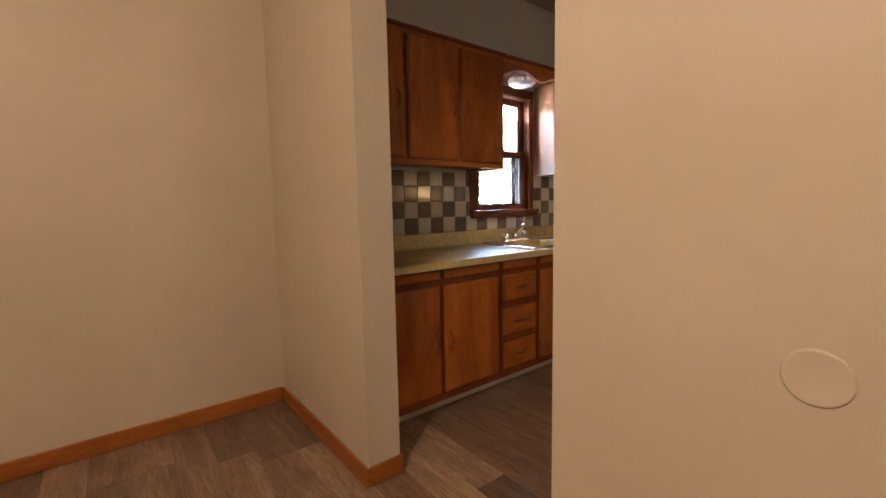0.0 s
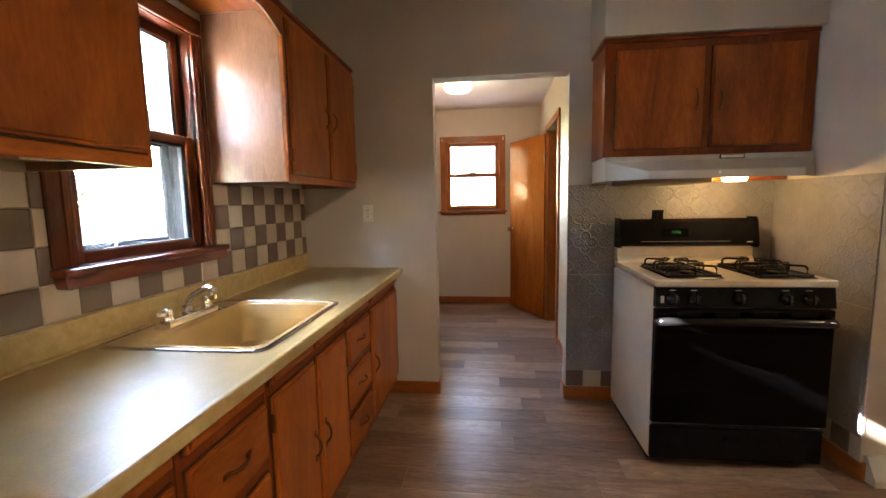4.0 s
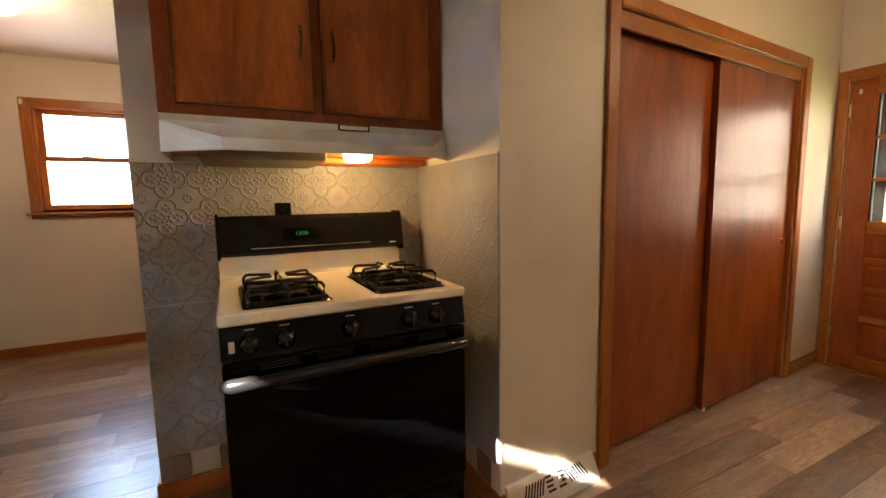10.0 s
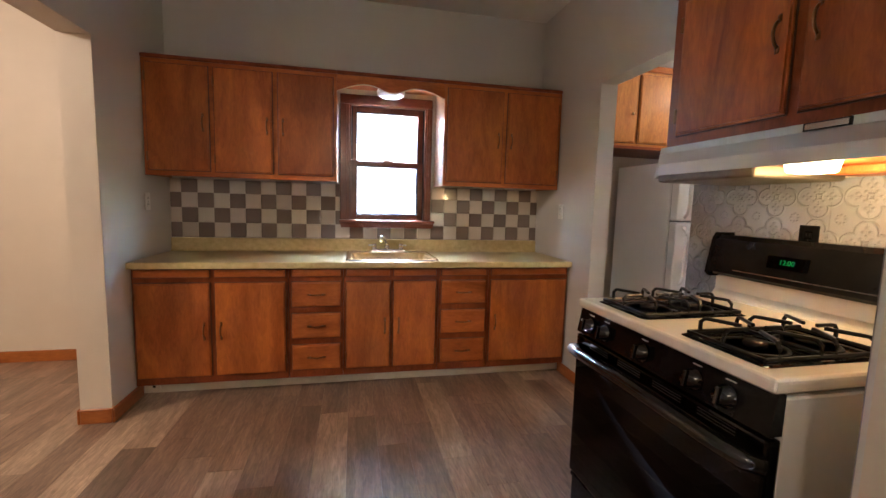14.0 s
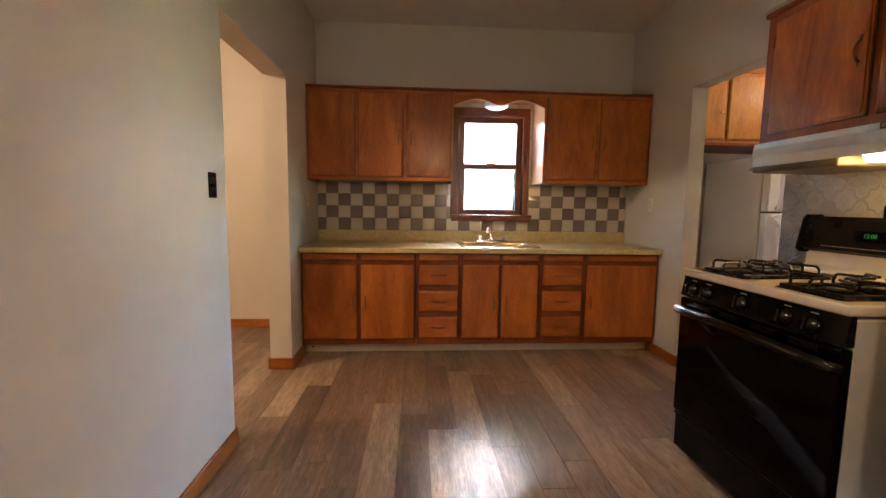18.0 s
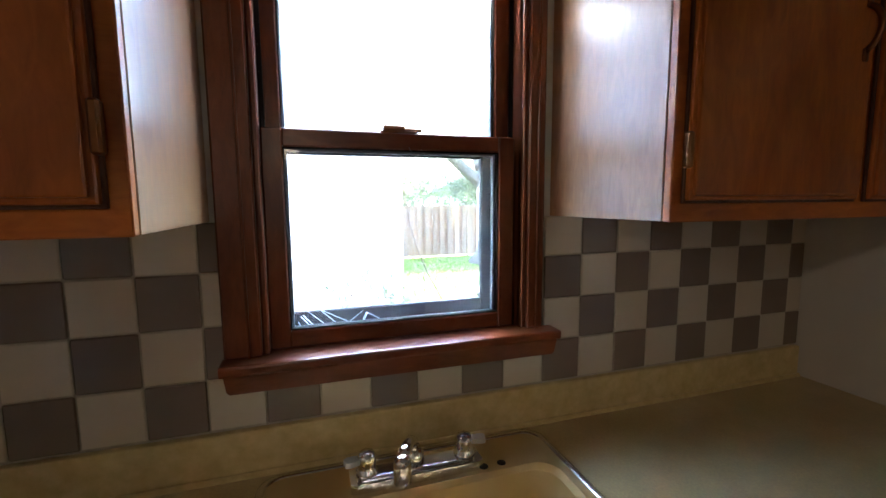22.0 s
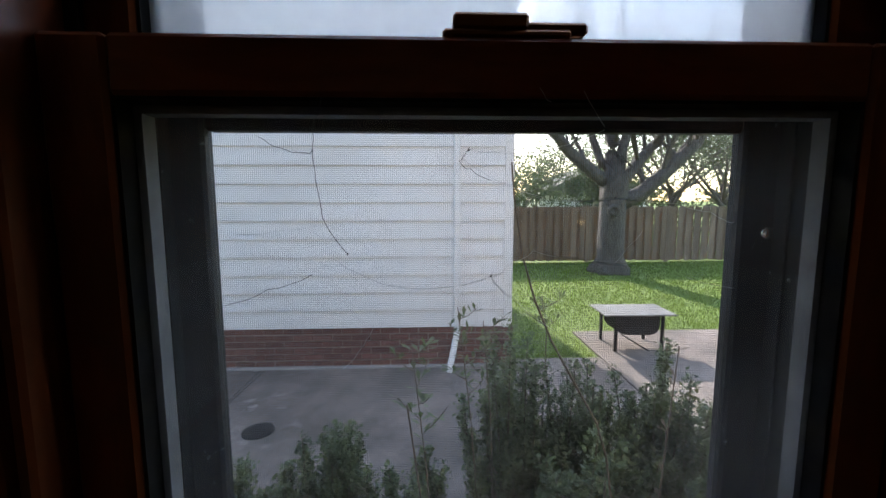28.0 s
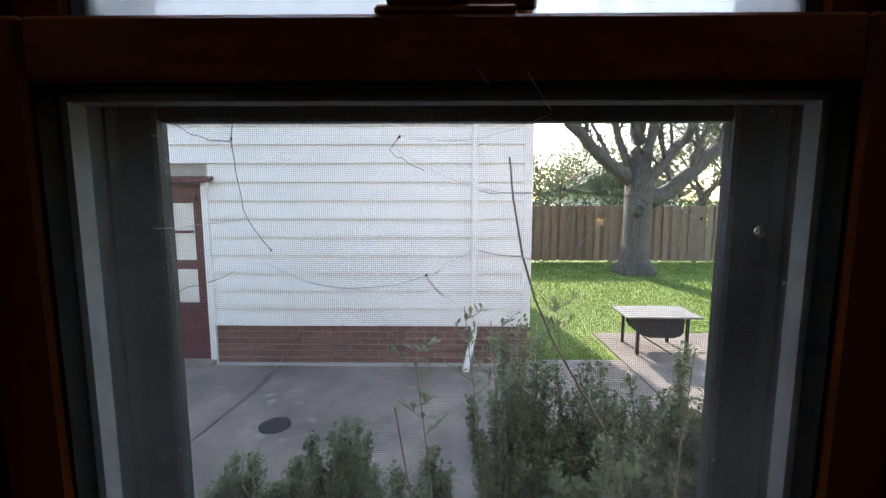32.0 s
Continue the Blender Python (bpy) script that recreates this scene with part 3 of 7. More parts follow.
# a cream skin on the dining side
structure("wall_dining_side", pierced(-6.0, 0.2, 0, CEIL, [(OY0, OY1, 0, OZ)], plan_x(-0.158), 0.003), "wall_cream")
structure("opening_lining", boxes([(-0.1575, -0.0008, OY1 - 0.003, OY1, 0, OZ - 0.003), (-0.1575, -0.0008, OYK, OY1, OZ - 0.003, OZ)]), "wall_cream")
structure("opening_jamb", prism([(-0.1548, OYK + 0.0005), (-0.0005, OYK + 0.0005), (-0.1548, OY0 + 0.0005)], pose(0, 0, 0), OZ - 0.003), "wall_cream", "splayed painted jamb of the opening")
structure("wall_dining_back", box(-3.9, -0.155, 0.2, 0.36, -0.2, CEIL), "wall_cream", "cream painted dining room wall")
structure("wall_dining_far", box(-3.9, -3.75, -6.3, 0.2, 0, CEIL), "wall_cream")
structure("wall_dining_front", box(-3.75, -0.155, -6.3, -6.15, 0, CEIL), "wall_cream")
HY0, HY1, HZ = -1.77, -0.912, 2.118               # opening to the back hall
wall_right = structure("wall_right", pierced(-3.1, 0.0, 0, CEIL, [(HY0, HY1, 0, HZ)], plan_x(2.94), 0.12), "wall_grey", "grey painted wall with the opening to the back hall")
structure("wall_return", boxes([(2.21, 2.94, -2.994, -2.985, 0, CEIL), (2.23, 2.94, -3.105, -2.994, 0, CEIL)]), "wall_grey", "grey painted return wall beside the stove")
CS0, CS1, CZ = 0.631, 2.44, 2.044                 # closet opening along its wall
wall_closet = structure("wall_closet", moved(pierced(-3.0, -0.009, 0, CEIL, [(-CS1, -CS0, 0, CZ)], plan_x(0), 0.1), CLOSET), "wall_cream", "cream painted wall round the closet")
structure("closet_lining", moved(boxes([(0.62, 0.7, -CS1 - 0.1, -CS0 + 0.1, 0, CEIL), (0.1, 0.62, -CS0, -CS0 + 0.1, 0, CEIL), (0.1, 0.62, -CS1 - 0.1, -CS1, 0, CEIL), (0.1, 0.62, -CS1, -CS0, CZ + 0.2, CZ + 0.3)]), CLOSET), "wall_cream")
DX0, DX1, DZ = 1.522, 2.334, 2.024               # back door opening
wall_door = structure("wall_door", pierced(-0.155, 3.2, 0, CEIL, [(DX0, DX1, 0, DZ)], plan_y(-6.12), 0.15), "wall_cream", "cream painted wall round the back door")
# back hall
VY0, VY1, VZ0, VZ1 = -1.388, -0.70, 1.232, 2.084    # hall window opening
structure("wall_hall_far", pierced(-2.2, 0.3, 0, HALL_CEIL, [(VY0, VY1, VZ0, VZ1)], plan_x(5.6), 0.15), "wall_cream", "cream painted hall wall round the window")
structure("wall_hall_back", box(3.06, 5.75, 0.12, 0.3, -0.2, HALL_CEIL), "wall_cream")
SX0, SX1, SZ = 4.06, 4.82, 2.05                 # doorway in the hall's side
structure("wall_hall_side", pierced(3.06, 5.6, 0, HALL_CEIL, [(SX0, SX1, 0, SZ)], plan_y(-2.02), 0.14), "wall_cream", "cream painted hall wall with a doorway")
structure("wall_side_room", boxes([(3.3, 5.6, -3.3, -3.2, 0, HALL_CEIL), (3.2, 3.3, -3.3, -2.02, 0, HALL_CEIL), (5.6, 5.75, -3.3, -2.2, 0, HALL_CEIL), (3.2, 5.75, -3.3, -2.02, HALL_CEIL, HALL_CEIL + 0.1)]), "wall_cream")
structure("house_outer_wall", boxes([(5.75, 6.0, -6.3, VY0 - 0.2, -0.6, 3.0), (3.06, 6.0, -6.3, -6.12, -0.6, 3.0)]), "siding")
# two made-up walls that dim daylight through the hall window and back door
structure("neighbour_wall_side", box(11, 11.3, -12, -0.4, -0.6, 7.5), "daylight_block_side", "plain grey wall added to dim the hall window's daylight")
structure("neighbour_wall", boxes([(-10, 14, -12.3, -12, -0.6, 12)]), "daylight_block", "plain dark wall added to dim the back door's daylight")
structure("roof_deck", box(-4.2, 6.3, -6.6, 0.5, 3.02, 3.3), "roof")


# baseboards
def baseboard(rows, material, m=None):
    for r in rows:
        x0, x1, y0, y1 = r
        bm = box(x0, x1, y0, y1, 0, 0.088, bevel=0.005)
        structure("baseboard", moved(bm, m) if m else bm, material, "stained wood baseboard")


baseboard([(-3.75, -0.173, 0.184, 0.2)], "trim_x")
baseboard([(-0.173, -0.158, OY1 - 0.014, 0.184), (-0.173, -0.158, -6.1, OY0 + 0.014), (0, 0.014, OY1 - 0.014, -0.55), (0, 0.014, -5.97, OYK + 0.012)], "trim_y")
baseboard([(-0.158, 0, OY1 - 0.014, OY1), (2.94, 3.06, HY1 - 0.014, HY1), (2.94, 3.06, HY0, HY0 + 0.014)], "trim_x")
structure("baseboard", prism([(-0.158, OY0 + 0.0015), (0.0, OYK + 0.0015), (0.0, OYK + 0.014), (-0.158, OY0 + 0.014)], pose(0, 0, 0), 0.088), "trim_x", "stained wood baseboard")
baseboard([(2.926, 2.94, HY1 - 0.014, -0.55), (2.926, 2.94, -2.971, HY0 + 0.014)], "trim_y")
baseboard([(2.196, 2.926, -2.985, -2.971)], "trim_x")
baseboard([(-0.014, 0, -0.55, 0.0), (-0.014, 0, -2.99, -2.53)], "trim_y", CLOSET)
baseboard([(0, 1.455, -5.97, -5.955)], "trim_x")
baseboard([(5.585, 5.6, -1.88, 0.12)], "trim_y")
baseboard([(3.06, 3.98, -1.88, -1.865), (4.9, 5.585, -1.88, -1.865)], "trim_x")


# ---- doors and casings ----
def casing(name, rows, label):
    """One door or window casing: a thing of kind structure with a mesh for each board."""
    root = structure(name, rows[0][0], rows[0][1], label)
    for bm, material in rows[1:]:
        part("casing_board", bm, material, root)
    return root


# closet: casing, head board, two sliding doors
casing("closet_casing", [(moved(box(-0.018, 0.0, -CS0, -CS0 + 0.075, 0, CZ + 0.075, bevel=0.006), CLOSET), "trim"), (moved(box(-0.018, 0.0, -CS1 - 0.075, -CS1, 0, CZ + 0.075, bevel=0.006), CLOSET), "trim"),
                              (moved(box(-0.0175, 0.0, -CS1, -CS0, CZ, CZ + 0.075, bevel=0.006), CLOSET), "trim_y"), (moved(box(0.0, 0.1, -CS0 - 0.018, -CS0, 0, CZ, bevel=0.002), CLOSET), "trim"),
                              (moved(box(0.0, 0.1, -CS1, -CS1 + 0.018, 0, CZ, bevel=0.002), CLOSET), "trim"), (moved(box(0.004, 0.022, -CS1 + 0.018, -CS0 - 0.018, CZ - 0.075, CZ, bevel=0.003), CLOSET), "trim_y")], "orange-stained wood closet casing with a head board")
for nm, s0, s1, d0, z1, lab in (("closet_door_1", CS0 + 0.018, 1.55, 0.062, 1.985, "dark red-brown glossy sliding closet door on the rear track"), ("closet_door_2", 1.50, CS1 - 0.018, 0.026, 2.0, "dark red-brown glossy sliding closet door on the front track")):
    d = tagged(mesh_object(nm, moved(box(d0, d0 + 0.032, -s1, -s0, 0.012, z1, bevel=0.002), CLOSET), "door"), lab, "closet door", "sliding closet doors", "structure")
    part("finger_pull", moved(turned([(0.002, -0.001), (0.014, -0.001), (0.016, 0.001), (0.012, 0.002)], pose(d0 - 0.001, -(s1 - 0.06) if "2" in nm else -(s0 + 0.06), 0.95, 0, -90)), CLOSET), "brass", d)
guide = tagged(mesh_object("floor_guide", moved(box(0.02, 0.1, -1.53, -1.505, 0, 0.022, bevel=0.003), CLOSET), "white"), "small white plastic floor guide under the sliding doors", "door guide")

# back door: half-glazed, three lights over three panels
casing("door_casing", [(box(DX0 - 0.07, DX0, -5.97, -5.95, 0, DZ + 0.065, bevel=0.006), "trim"), (box(DX1, DX1 + 0.055, -5.97, -5.95, 0, DZ + 0.065, bevel=0.006), "trim"), (box(DX0, DX1, -5.97, -5.951, DZ, DZ + 0.065, bevel=0.006), "trim_x"),
                       (box(DX0, DX0 + 0.016, -6.12, -5.97, 0, DZ, bevel=0.002), "trim"), (box(DX1 - 0.016, DX1, -6.12, -5.97, 0, DZ, bevel=0.002), "trim"), (box(DX0, DX1, -6.11, -5.935, -0.004, 0.012, bevel=0.004), "trim_x"), (box(DX0, DX1, -6.12, -5.9705, DZ - 0.008, DZ + 0.002), "trim_x"), (boxes([(DX0 + 0.016, DX0 + 0.032, -6.05, -6.016, 0.012, DZ - 0.008), (DX1 - 0.032, DX1 - 0.016, -6.05, -6.016, 0.012, DZ - 0.008), (DX0 + 0.032, DX1 - 0.032, -6.05, -6.016, DZ - 0.024, DZ - 0.008)]), "trim")], "orange-stained wood casing of the back door")
X0, X1, yb, yf = DX0 + 0.018, DX1 - 0.018, -6.015, -5.972
gx0, gx1, gz0, gz1 = X0 + 0.092, X1 - 0.134, 1.062, 1.903
door = tagged(mesh_object("door_back", box(X0, gx0, yb, yf, 0.012, 2.014, bevel=0.003), "door_back"), "red-brown wooden back door with three glass lights over panels", "door", "", "structure")
for z0, z1, nm in ((1.903, 2.014, "top_rail"), (0.975, 1.062, "lock_rail"), (0.012, 0.11, "bottom_rail")):
    part(nm, box(gx0, gx1, yb, yf, z0, z1, bevel=0.003), "trim_x", door)
part("stile", box(gx1, X1, yb, yf, 0.012, 2.014, bevel=0.003), "door_back", door)
for z0, z1 in ((0.11, 0.36), (0.40, 0.565), (0.605, 0.77), (0.81, 0.975)):
    part("door_panel", box(gx0 - 0.004, gx1 + 0.004, yb + 0.012, yf - 0.012, z0 - 0.006, z1 + 0.006), "door_back", door)
    part("raised_field", box(gx0 + 0.03, gx1 - 0.03, yb + 0.01, yf - 0.007, z0 + 0.022, z1 - 0.022, bevel=0.006), "door_back", door)
for z in (0.36, 0.565, 0.77):
    part("panel_rail", box(gx0, gx1, yb, yf, z, z + 0.04, bevel=0.004), "trim_x", door)
for i in range(3):
    za = gz0 + i * 0.2803
    part("pane", box(gx0, gx1, yb + 0.018, yb + 0.022, za, za + 0.2803), "pane", door).visible_shadow = False
    if i:
        part("glazing_bar", box(gx0, gx1, yb + 0.006, yf - 0.002, za - 0.011, za + 0.011, bevel=0.003), "trim_x", door)
for k in (gx0, gx1 - 0.012):
    part("glazing_bead", box(k, k + 0.012, yb + 0.004, yf - 0.008, gz0, gz1, bevel=0.002), "dark", door)
for z, r in ((1.20, 0.030), (0.955, 0.036)):
    part("deadbolt", turned([(r, 0), (r, 0.006), (r * 0.75, 0.014), (0.008, 0.016)], pose(X0 + 0.055, yf, z, -90)), "brass", door, "round brass lock", True)
part("door_knob", turned([(0.03, 0), (0.03, 0.005), (0.012, 0.012), (0.011, 0.032), (0.026, 0.045), (0.029, 0.06), (0.02, 0.072), (0.004, 0.075)], pose(X0 + 0.055, yf, 0.865, -90)), "brass", door, "round brass door knob", True)
part("latch_plate", box(X0 - 0.006, X0 + 0.006, yf - 0.002, yf + 0.003, 0.80, 0.90), "brass", door)
part("sticker", box(X0 + 0.16, X0 + 0.30, yf - 0.005, yf - 0.0035, 1.815, 1.903), "white", door, "white paper tag on the glass")
for z in (0.25, 1.05, 1.82):
    part("hinge", box(X1 - 0.004, X1 + 0.012, yf - 0.001, yf + 0.006, z - 0.045, z + 0.045, bevel=0.002), "brass", door)
part("storm_bar", boxes([(gx0, gx1 - 0.05, yb - 0.06, yb - 0.05, 1.372, 1.398), (gx1 - 0.05, gx1 + 0.02, yb - 0.06, yb - 0.05, 1.0, 2.0), (gx0, gx1 - 0.05, yb - 0.06, yb - 0.05, 1.90, 1.96)]), "storm", door, "dark storm door frame behind the glass")
for x, z, w in ((X0 + 0.045, 1.945, 0.022), (X1 - 0.045, 1.935, 0.016)):
    part("contact_sensor", box(x - w / 2, x + w / 2, yf - 0.001, yf + 0.012, z - w, z + w, bevel=0.003), "white", door, "small white contact sensor")


# ---- hall door, ajar ----
casing("hall_door_casing", [(box(SX0 - 0.075, SX0, -1.88, -1.862, 0, SZ + 0.07, bevel=0.005), "trim"), (box(SX1, SX1 + 0.075, -1.88, -1.862, 0, SZ + 0.07, bevel=0.005), "trim"), (box(SX0, SX1, -1.88, -1.863, SZ, SZ + 0.07, bevel=0.005), "trim_x"),
                            (box(SX0, SX0 + 0.016, -2.02, -1.88, 0, SZ, bevel=0.002), "trim"), (box(SX1 - 0.016, SX1, -2.02, -1.88, 0, SZ, bevel=0.002), "trim")], "stained wood casing of the hall doorway")
HD = pose(4.83, -1.85, 0, 0, 0, 27)
hd = tagged(mesh_object("door_hall", moved(box(0.004, 0.745, -0.035, 0.0, 0.012, 2.03, bevel=0.002), HD), "door_hall"), "glossy orange-brown flush wooden door standing open in the hall", "door", "", "structure")
for side, y in ((1, 0.0), (-1, -0.035)):
    part("door_knob", moved(turned([(0.028, 0), (0.028, 0.004), (0.011, 0.01), (0.01, 0.03), (0.024, 0.042), (0.026, 0.056), (0.016, 0.066), (0.003, 0.068)], pose(0.685, y, 0.98, -90 * side)), HD), "brass", hd, "brass knob", True)
for z in (0.25, 1.78):
    part("hinge", moved(box(-0.012, 0.006, -0.006, 0.012, z - 0.045, z + 0.045, bevel=0.002), HD), "bronze", hd)


# ---- windows ----
def sash(parent, name, x0, x1, y0, y1, z0, z1, w, wb, wt, glass="pane", mats=("sash", "sash_x")):
    root = part(name, box(x0, x0 + w, y0, y1, z0, z1, bevel=0.003), mats[0], parent)
    part("stile", box(x1 - w, x1, y0, y1, z0, z1, bevel=0.003), mats[0], root)
    part("rail", box(x0 + w, x1 - w, y0 + 0.0005, y1 - 0.0005, z0, z0 + wb, bevel=0.003), mats[1], root)
    part("rail", box(x0 + w, x1 - w, y0 + 0.0005, y1 - 0.0005, z1 - wt, z1, bevel=0.003), mats[1], root)
    ya, zb, zt = y0 + 0.004, z0 + wb, z1 - wt
    # thin near-black strips cover the inner edge faces of stiles and rails
    part("glazing_bead", boxes([(x0 + w - 0.001, x0 + w + 0.0025, ya, y1, zb, zt), (x1 - w - 0.0025, x1 - w + 0.001, ya, y1, zb, zt), (x0 + w + 0.0025, x1 - w - 0.0025, ya, y1, zb - 0.001, zb + 0.0025), (x0 + w + 0.0025, x1 - w - 0.0025, ya, y1, zt - 0.0025, zt + 0.001)]), "bead", root, "near-black bead lining the sash's inner edges")
    part("pane", box(x0 + w - 0.003, x1 - w + 0.003, (y0 + y1) / 2, (y0 + y1) / 2 + 0.003, z0 + wb - 0.003, z1 - wt + 0.003), glass, root).visible_shadow = False
    yp, g = (y0 + y1) / 2 + 0.004, 0.008
    part("putty", boxes([(x0 + w + 0.0026, x0 + w + g, yp, y1 + 0.002, zb + 0.0026, zt - 0.0026), (x1 - w - g, x1 - w - 0.0026, yp, y1 + 0.002, zb + 0.0026, zt - 0.0026), (x0 + w + g, x1 - w - g, yp, y1 + 0.002, zt - g, zt - 0.0026)]), "putty", root, "pale weathered glazing putty")
    return root


# kitchen double-hung window with its storm window
win = structure("window_kitchen", box(1.234, WX0 + 0.008, -0.019, 0.0, 1.148, 2.062, bevel=0.004), "sash", "dark red-brown wooden double-hung window over the sink")
part("casing", box(WX1 - 0.008, 1.973, -0.019, 0.0, 1.148, 2.062, bevel=0.004), "sash", win)
part("head_casing", box(1.234, 1.973, -0.0195, 0.0, 2.063, 2.135, bevel=0.004), "sash_x", win)
part("casing_bead", box(1.28, 1.286, -0.024, -0.018, 1.148, 2.06, bevel=0.002), "sash", win)
part("casing_bead", box(1.949, 1.955, -0.024, -0.018, 1.148, 2.06, bevel=0.002), "sash", win)
part("stool", box(1.229, 2.003, -0.062, 0.018, 1.125, 1.148, bevel=0.006, seg=2), "sash_x", win, "wooden window stool")
part("apron", prism([(1.247, 1.086), (1.983, 1.086), (1.989, 1.092), (1.997, 1.125), (1.236, 1.125), (1.241, 1.092)], Matrix(((1, 0, 0, 0), (0, 0, -1, 0.0), (0, 1, 0, 0), (0, 0, 0, 1))), 0.05), "sash_x", win)
part("jamb", box(WX0, WX0 + 0.02, 0.0, 0.16, WZ0, WZ1), "sash", win)
part("jamb", box(WX1 - 0.02, WX1, 0.0, 0.16, WZ0, WZ1), "sash", win)
part("head_jamb", box(WX0 + 0.02, WX1 - 0.02, 0.0, 0.16, WZ1 - 0.02, WZ1), "sash_x", win)
part("sill", box(WX0, WX1, 0.0185, 0.20, 1.10, 1.146, bevel=0.004), "sash_x", win)
for x in (WX0 + 0.02, WX1 - 0.028):
    part("jamb_liner", boxes([(x, x + 0.008, 0.051, 0.085, 1.15, WZ1 - 0.02), (x - 0.002, x + 0.010, 0.047, 0.051, 1.15, WZ1 - 0.02)]), "storm", win, "dark metal jamb liner")
for x in (WX0 + 0.008, WX1 - 0.022):
    part("stop", box(x + 0.002, x + 0.014, -0.012, 0.016, 1.149, 2.06, bevel=0.003), "sash", win)
low = sash(win, "lower_sash", 1.322, 1.907, 0.018, 0.050, 1.149, 1.626, 0.042, 0.038, 0.038)
sash(win, "upper_sash", 1.322, 1.907, 0.053, 0.083, 1.588, 2.060, 0.040, 0.038, 0.044, "pane_hazy")
part("sash_lock", boxes([(1.575, 1.66, 0.021, 0.045, 1.626, 1.632), (1.582, 1.632, 0.023, 0.043, 1.632, 1.643), (1.630, 1.672, 0.025, 0.035, 1.630, 1.638)], bevel=0.002), "bronze", low, "dark metal sash lock")
st = part("storm_frame", box(1.320, 1.366, 0.128, 0.148, 1.146, 2.075, bevel=0.003), "storm", win, "dark aluminium storm window frame")
part("storm_stile", box(1.864, 1.915, 0.128, 0.148, 1.146, 2.075, bevel=0.003), "storm", st)
for z0, z1 in ((1.146, 1.200), (1.584, 1.626), (2.03, 2.075)):
    part("storm_rail", box(1.366, 1.864, 0.129, 0.147, z0, z1, bevel=0.003), "storm", st)
part("storm_track", boxes([(1.321, 1.334, 0.087, 0.127, 1.151, 2.058), (1.901, 1.914, 0.087, 0.127, 1.151, 2.058)]), "storm", st, "dark metal storm track")
part("track_edge", boxes([(1.335, 1.337, 0.112, 0.1275, 1.152, 2.05), (1.897, 1.899, 0.112, 0.1275, 1.152, 2.05)]), "storm", st, "edge of the storm track")
part("insect_screen", box(1.364, 1.866, 0.1375, 0.1380, 1.198, 1.586), "screen", st, "fine grey insect screen").visible_shadow = False
part("storm_pane", box(1.364, 1.866, 0.141, 0.144, 1.624, 2.032), "pane_hazy", st).visible_shadow = False
part("sash_knob", turned([(0.006, 0), (0.006, 0.004), (0.003, 0.007)], pose(1.888, 0.126, 1.49, 90)), "chrome", st, "", True)

# hall window, facing x
wh = structure("window_hall", box(5.582, 5.6, -1.454, VY0, 1.18, 2.145, bevel=0.004), "trim", "orange-stained wooden double-hung window in the hall")
part("casing", box(5.582, 5.6, VY1, -0.636, 1.18, 2.145, bevel=0.004), "trim", wh)
part("head_casing", box(5.581, 5.6, VY0, VY1, 2.075, 2.145, bevel=0.004), "trim_y", wh)
part("stool", box(5.545, 5.6, -1.478, -0.610, 1.190, 1.213, bevel=0.006), "trim_y", wh)
part("apron", box(5.583, 5.6, -1.455, -0.635, 1.160, 1.190, bevel=0.004), "trim_y", wh)
part("jamb", boxes([(5.6, 5.75, VY0, VY0 + 0.018, VZ0, VZ1), (5.6, 5.75, VY1 - 0.018, VY1, VZ0, VZ1), (5.6, 5.75, VY0, VY1, VZ1 - 0.018, VZ1), (5.6, 5.76, VY0, VY1, VZ0 - 0.02, VZ0)]), "trim", wh)
for nm, x0, z0, z1 in (("lower_sash", 5.615, VZ0, 1.68), ("upper_sash", 5.65, 1.64, VZ1 - 0.018)):
    r = part(nm, box(x0, x0 + 0.03, VY0 + 0.018, VY0 + 0.06, z0, z1, bevel=0.003), "trim", wh)
    part("stile", box(x0, x0 + 0.03, VY1 - 0.06, VY1 - 0.018, z0, z1, bevel=0.003), "trim", r)
    part("rail", box(x0 + 0.001, x0 + 0.029, VY0 + 0.06, VY1 - 0.06, z0, z0 + 0.045, bevel=0.003), "trim_y", r)
    part("rail", box(x0 + 0.001, x0 + 0.029, VY0 + 0.06, VY1 - 0.06, z1 - 0.04, z1, bevel=0.003), "trim_y", r)
    part("pane", box(x0 + 0.013, x0 + 0.016, VY0 + 0.058, VY1 - 0.058, z0 + 0.043, z1 - 0.038), "pane", r).visible_shadow = False
part("sash_lock", box(5.60, 5.62, -1.085, -1.005, 1.68, 1.695, bevel=0.003), "chrome", wh)
for y in (-1.428, -0.66):
    part("shade_bracket", box(5.56, 5.584, y - 0.008, y + 0.008, 2.085, 2.125, bevel=0.002), "white", wh, "white shade bracket")


# ---- kitchen: base cabinets ----
FY, DYF = -0.62, -0.640      # face frame and door fronts


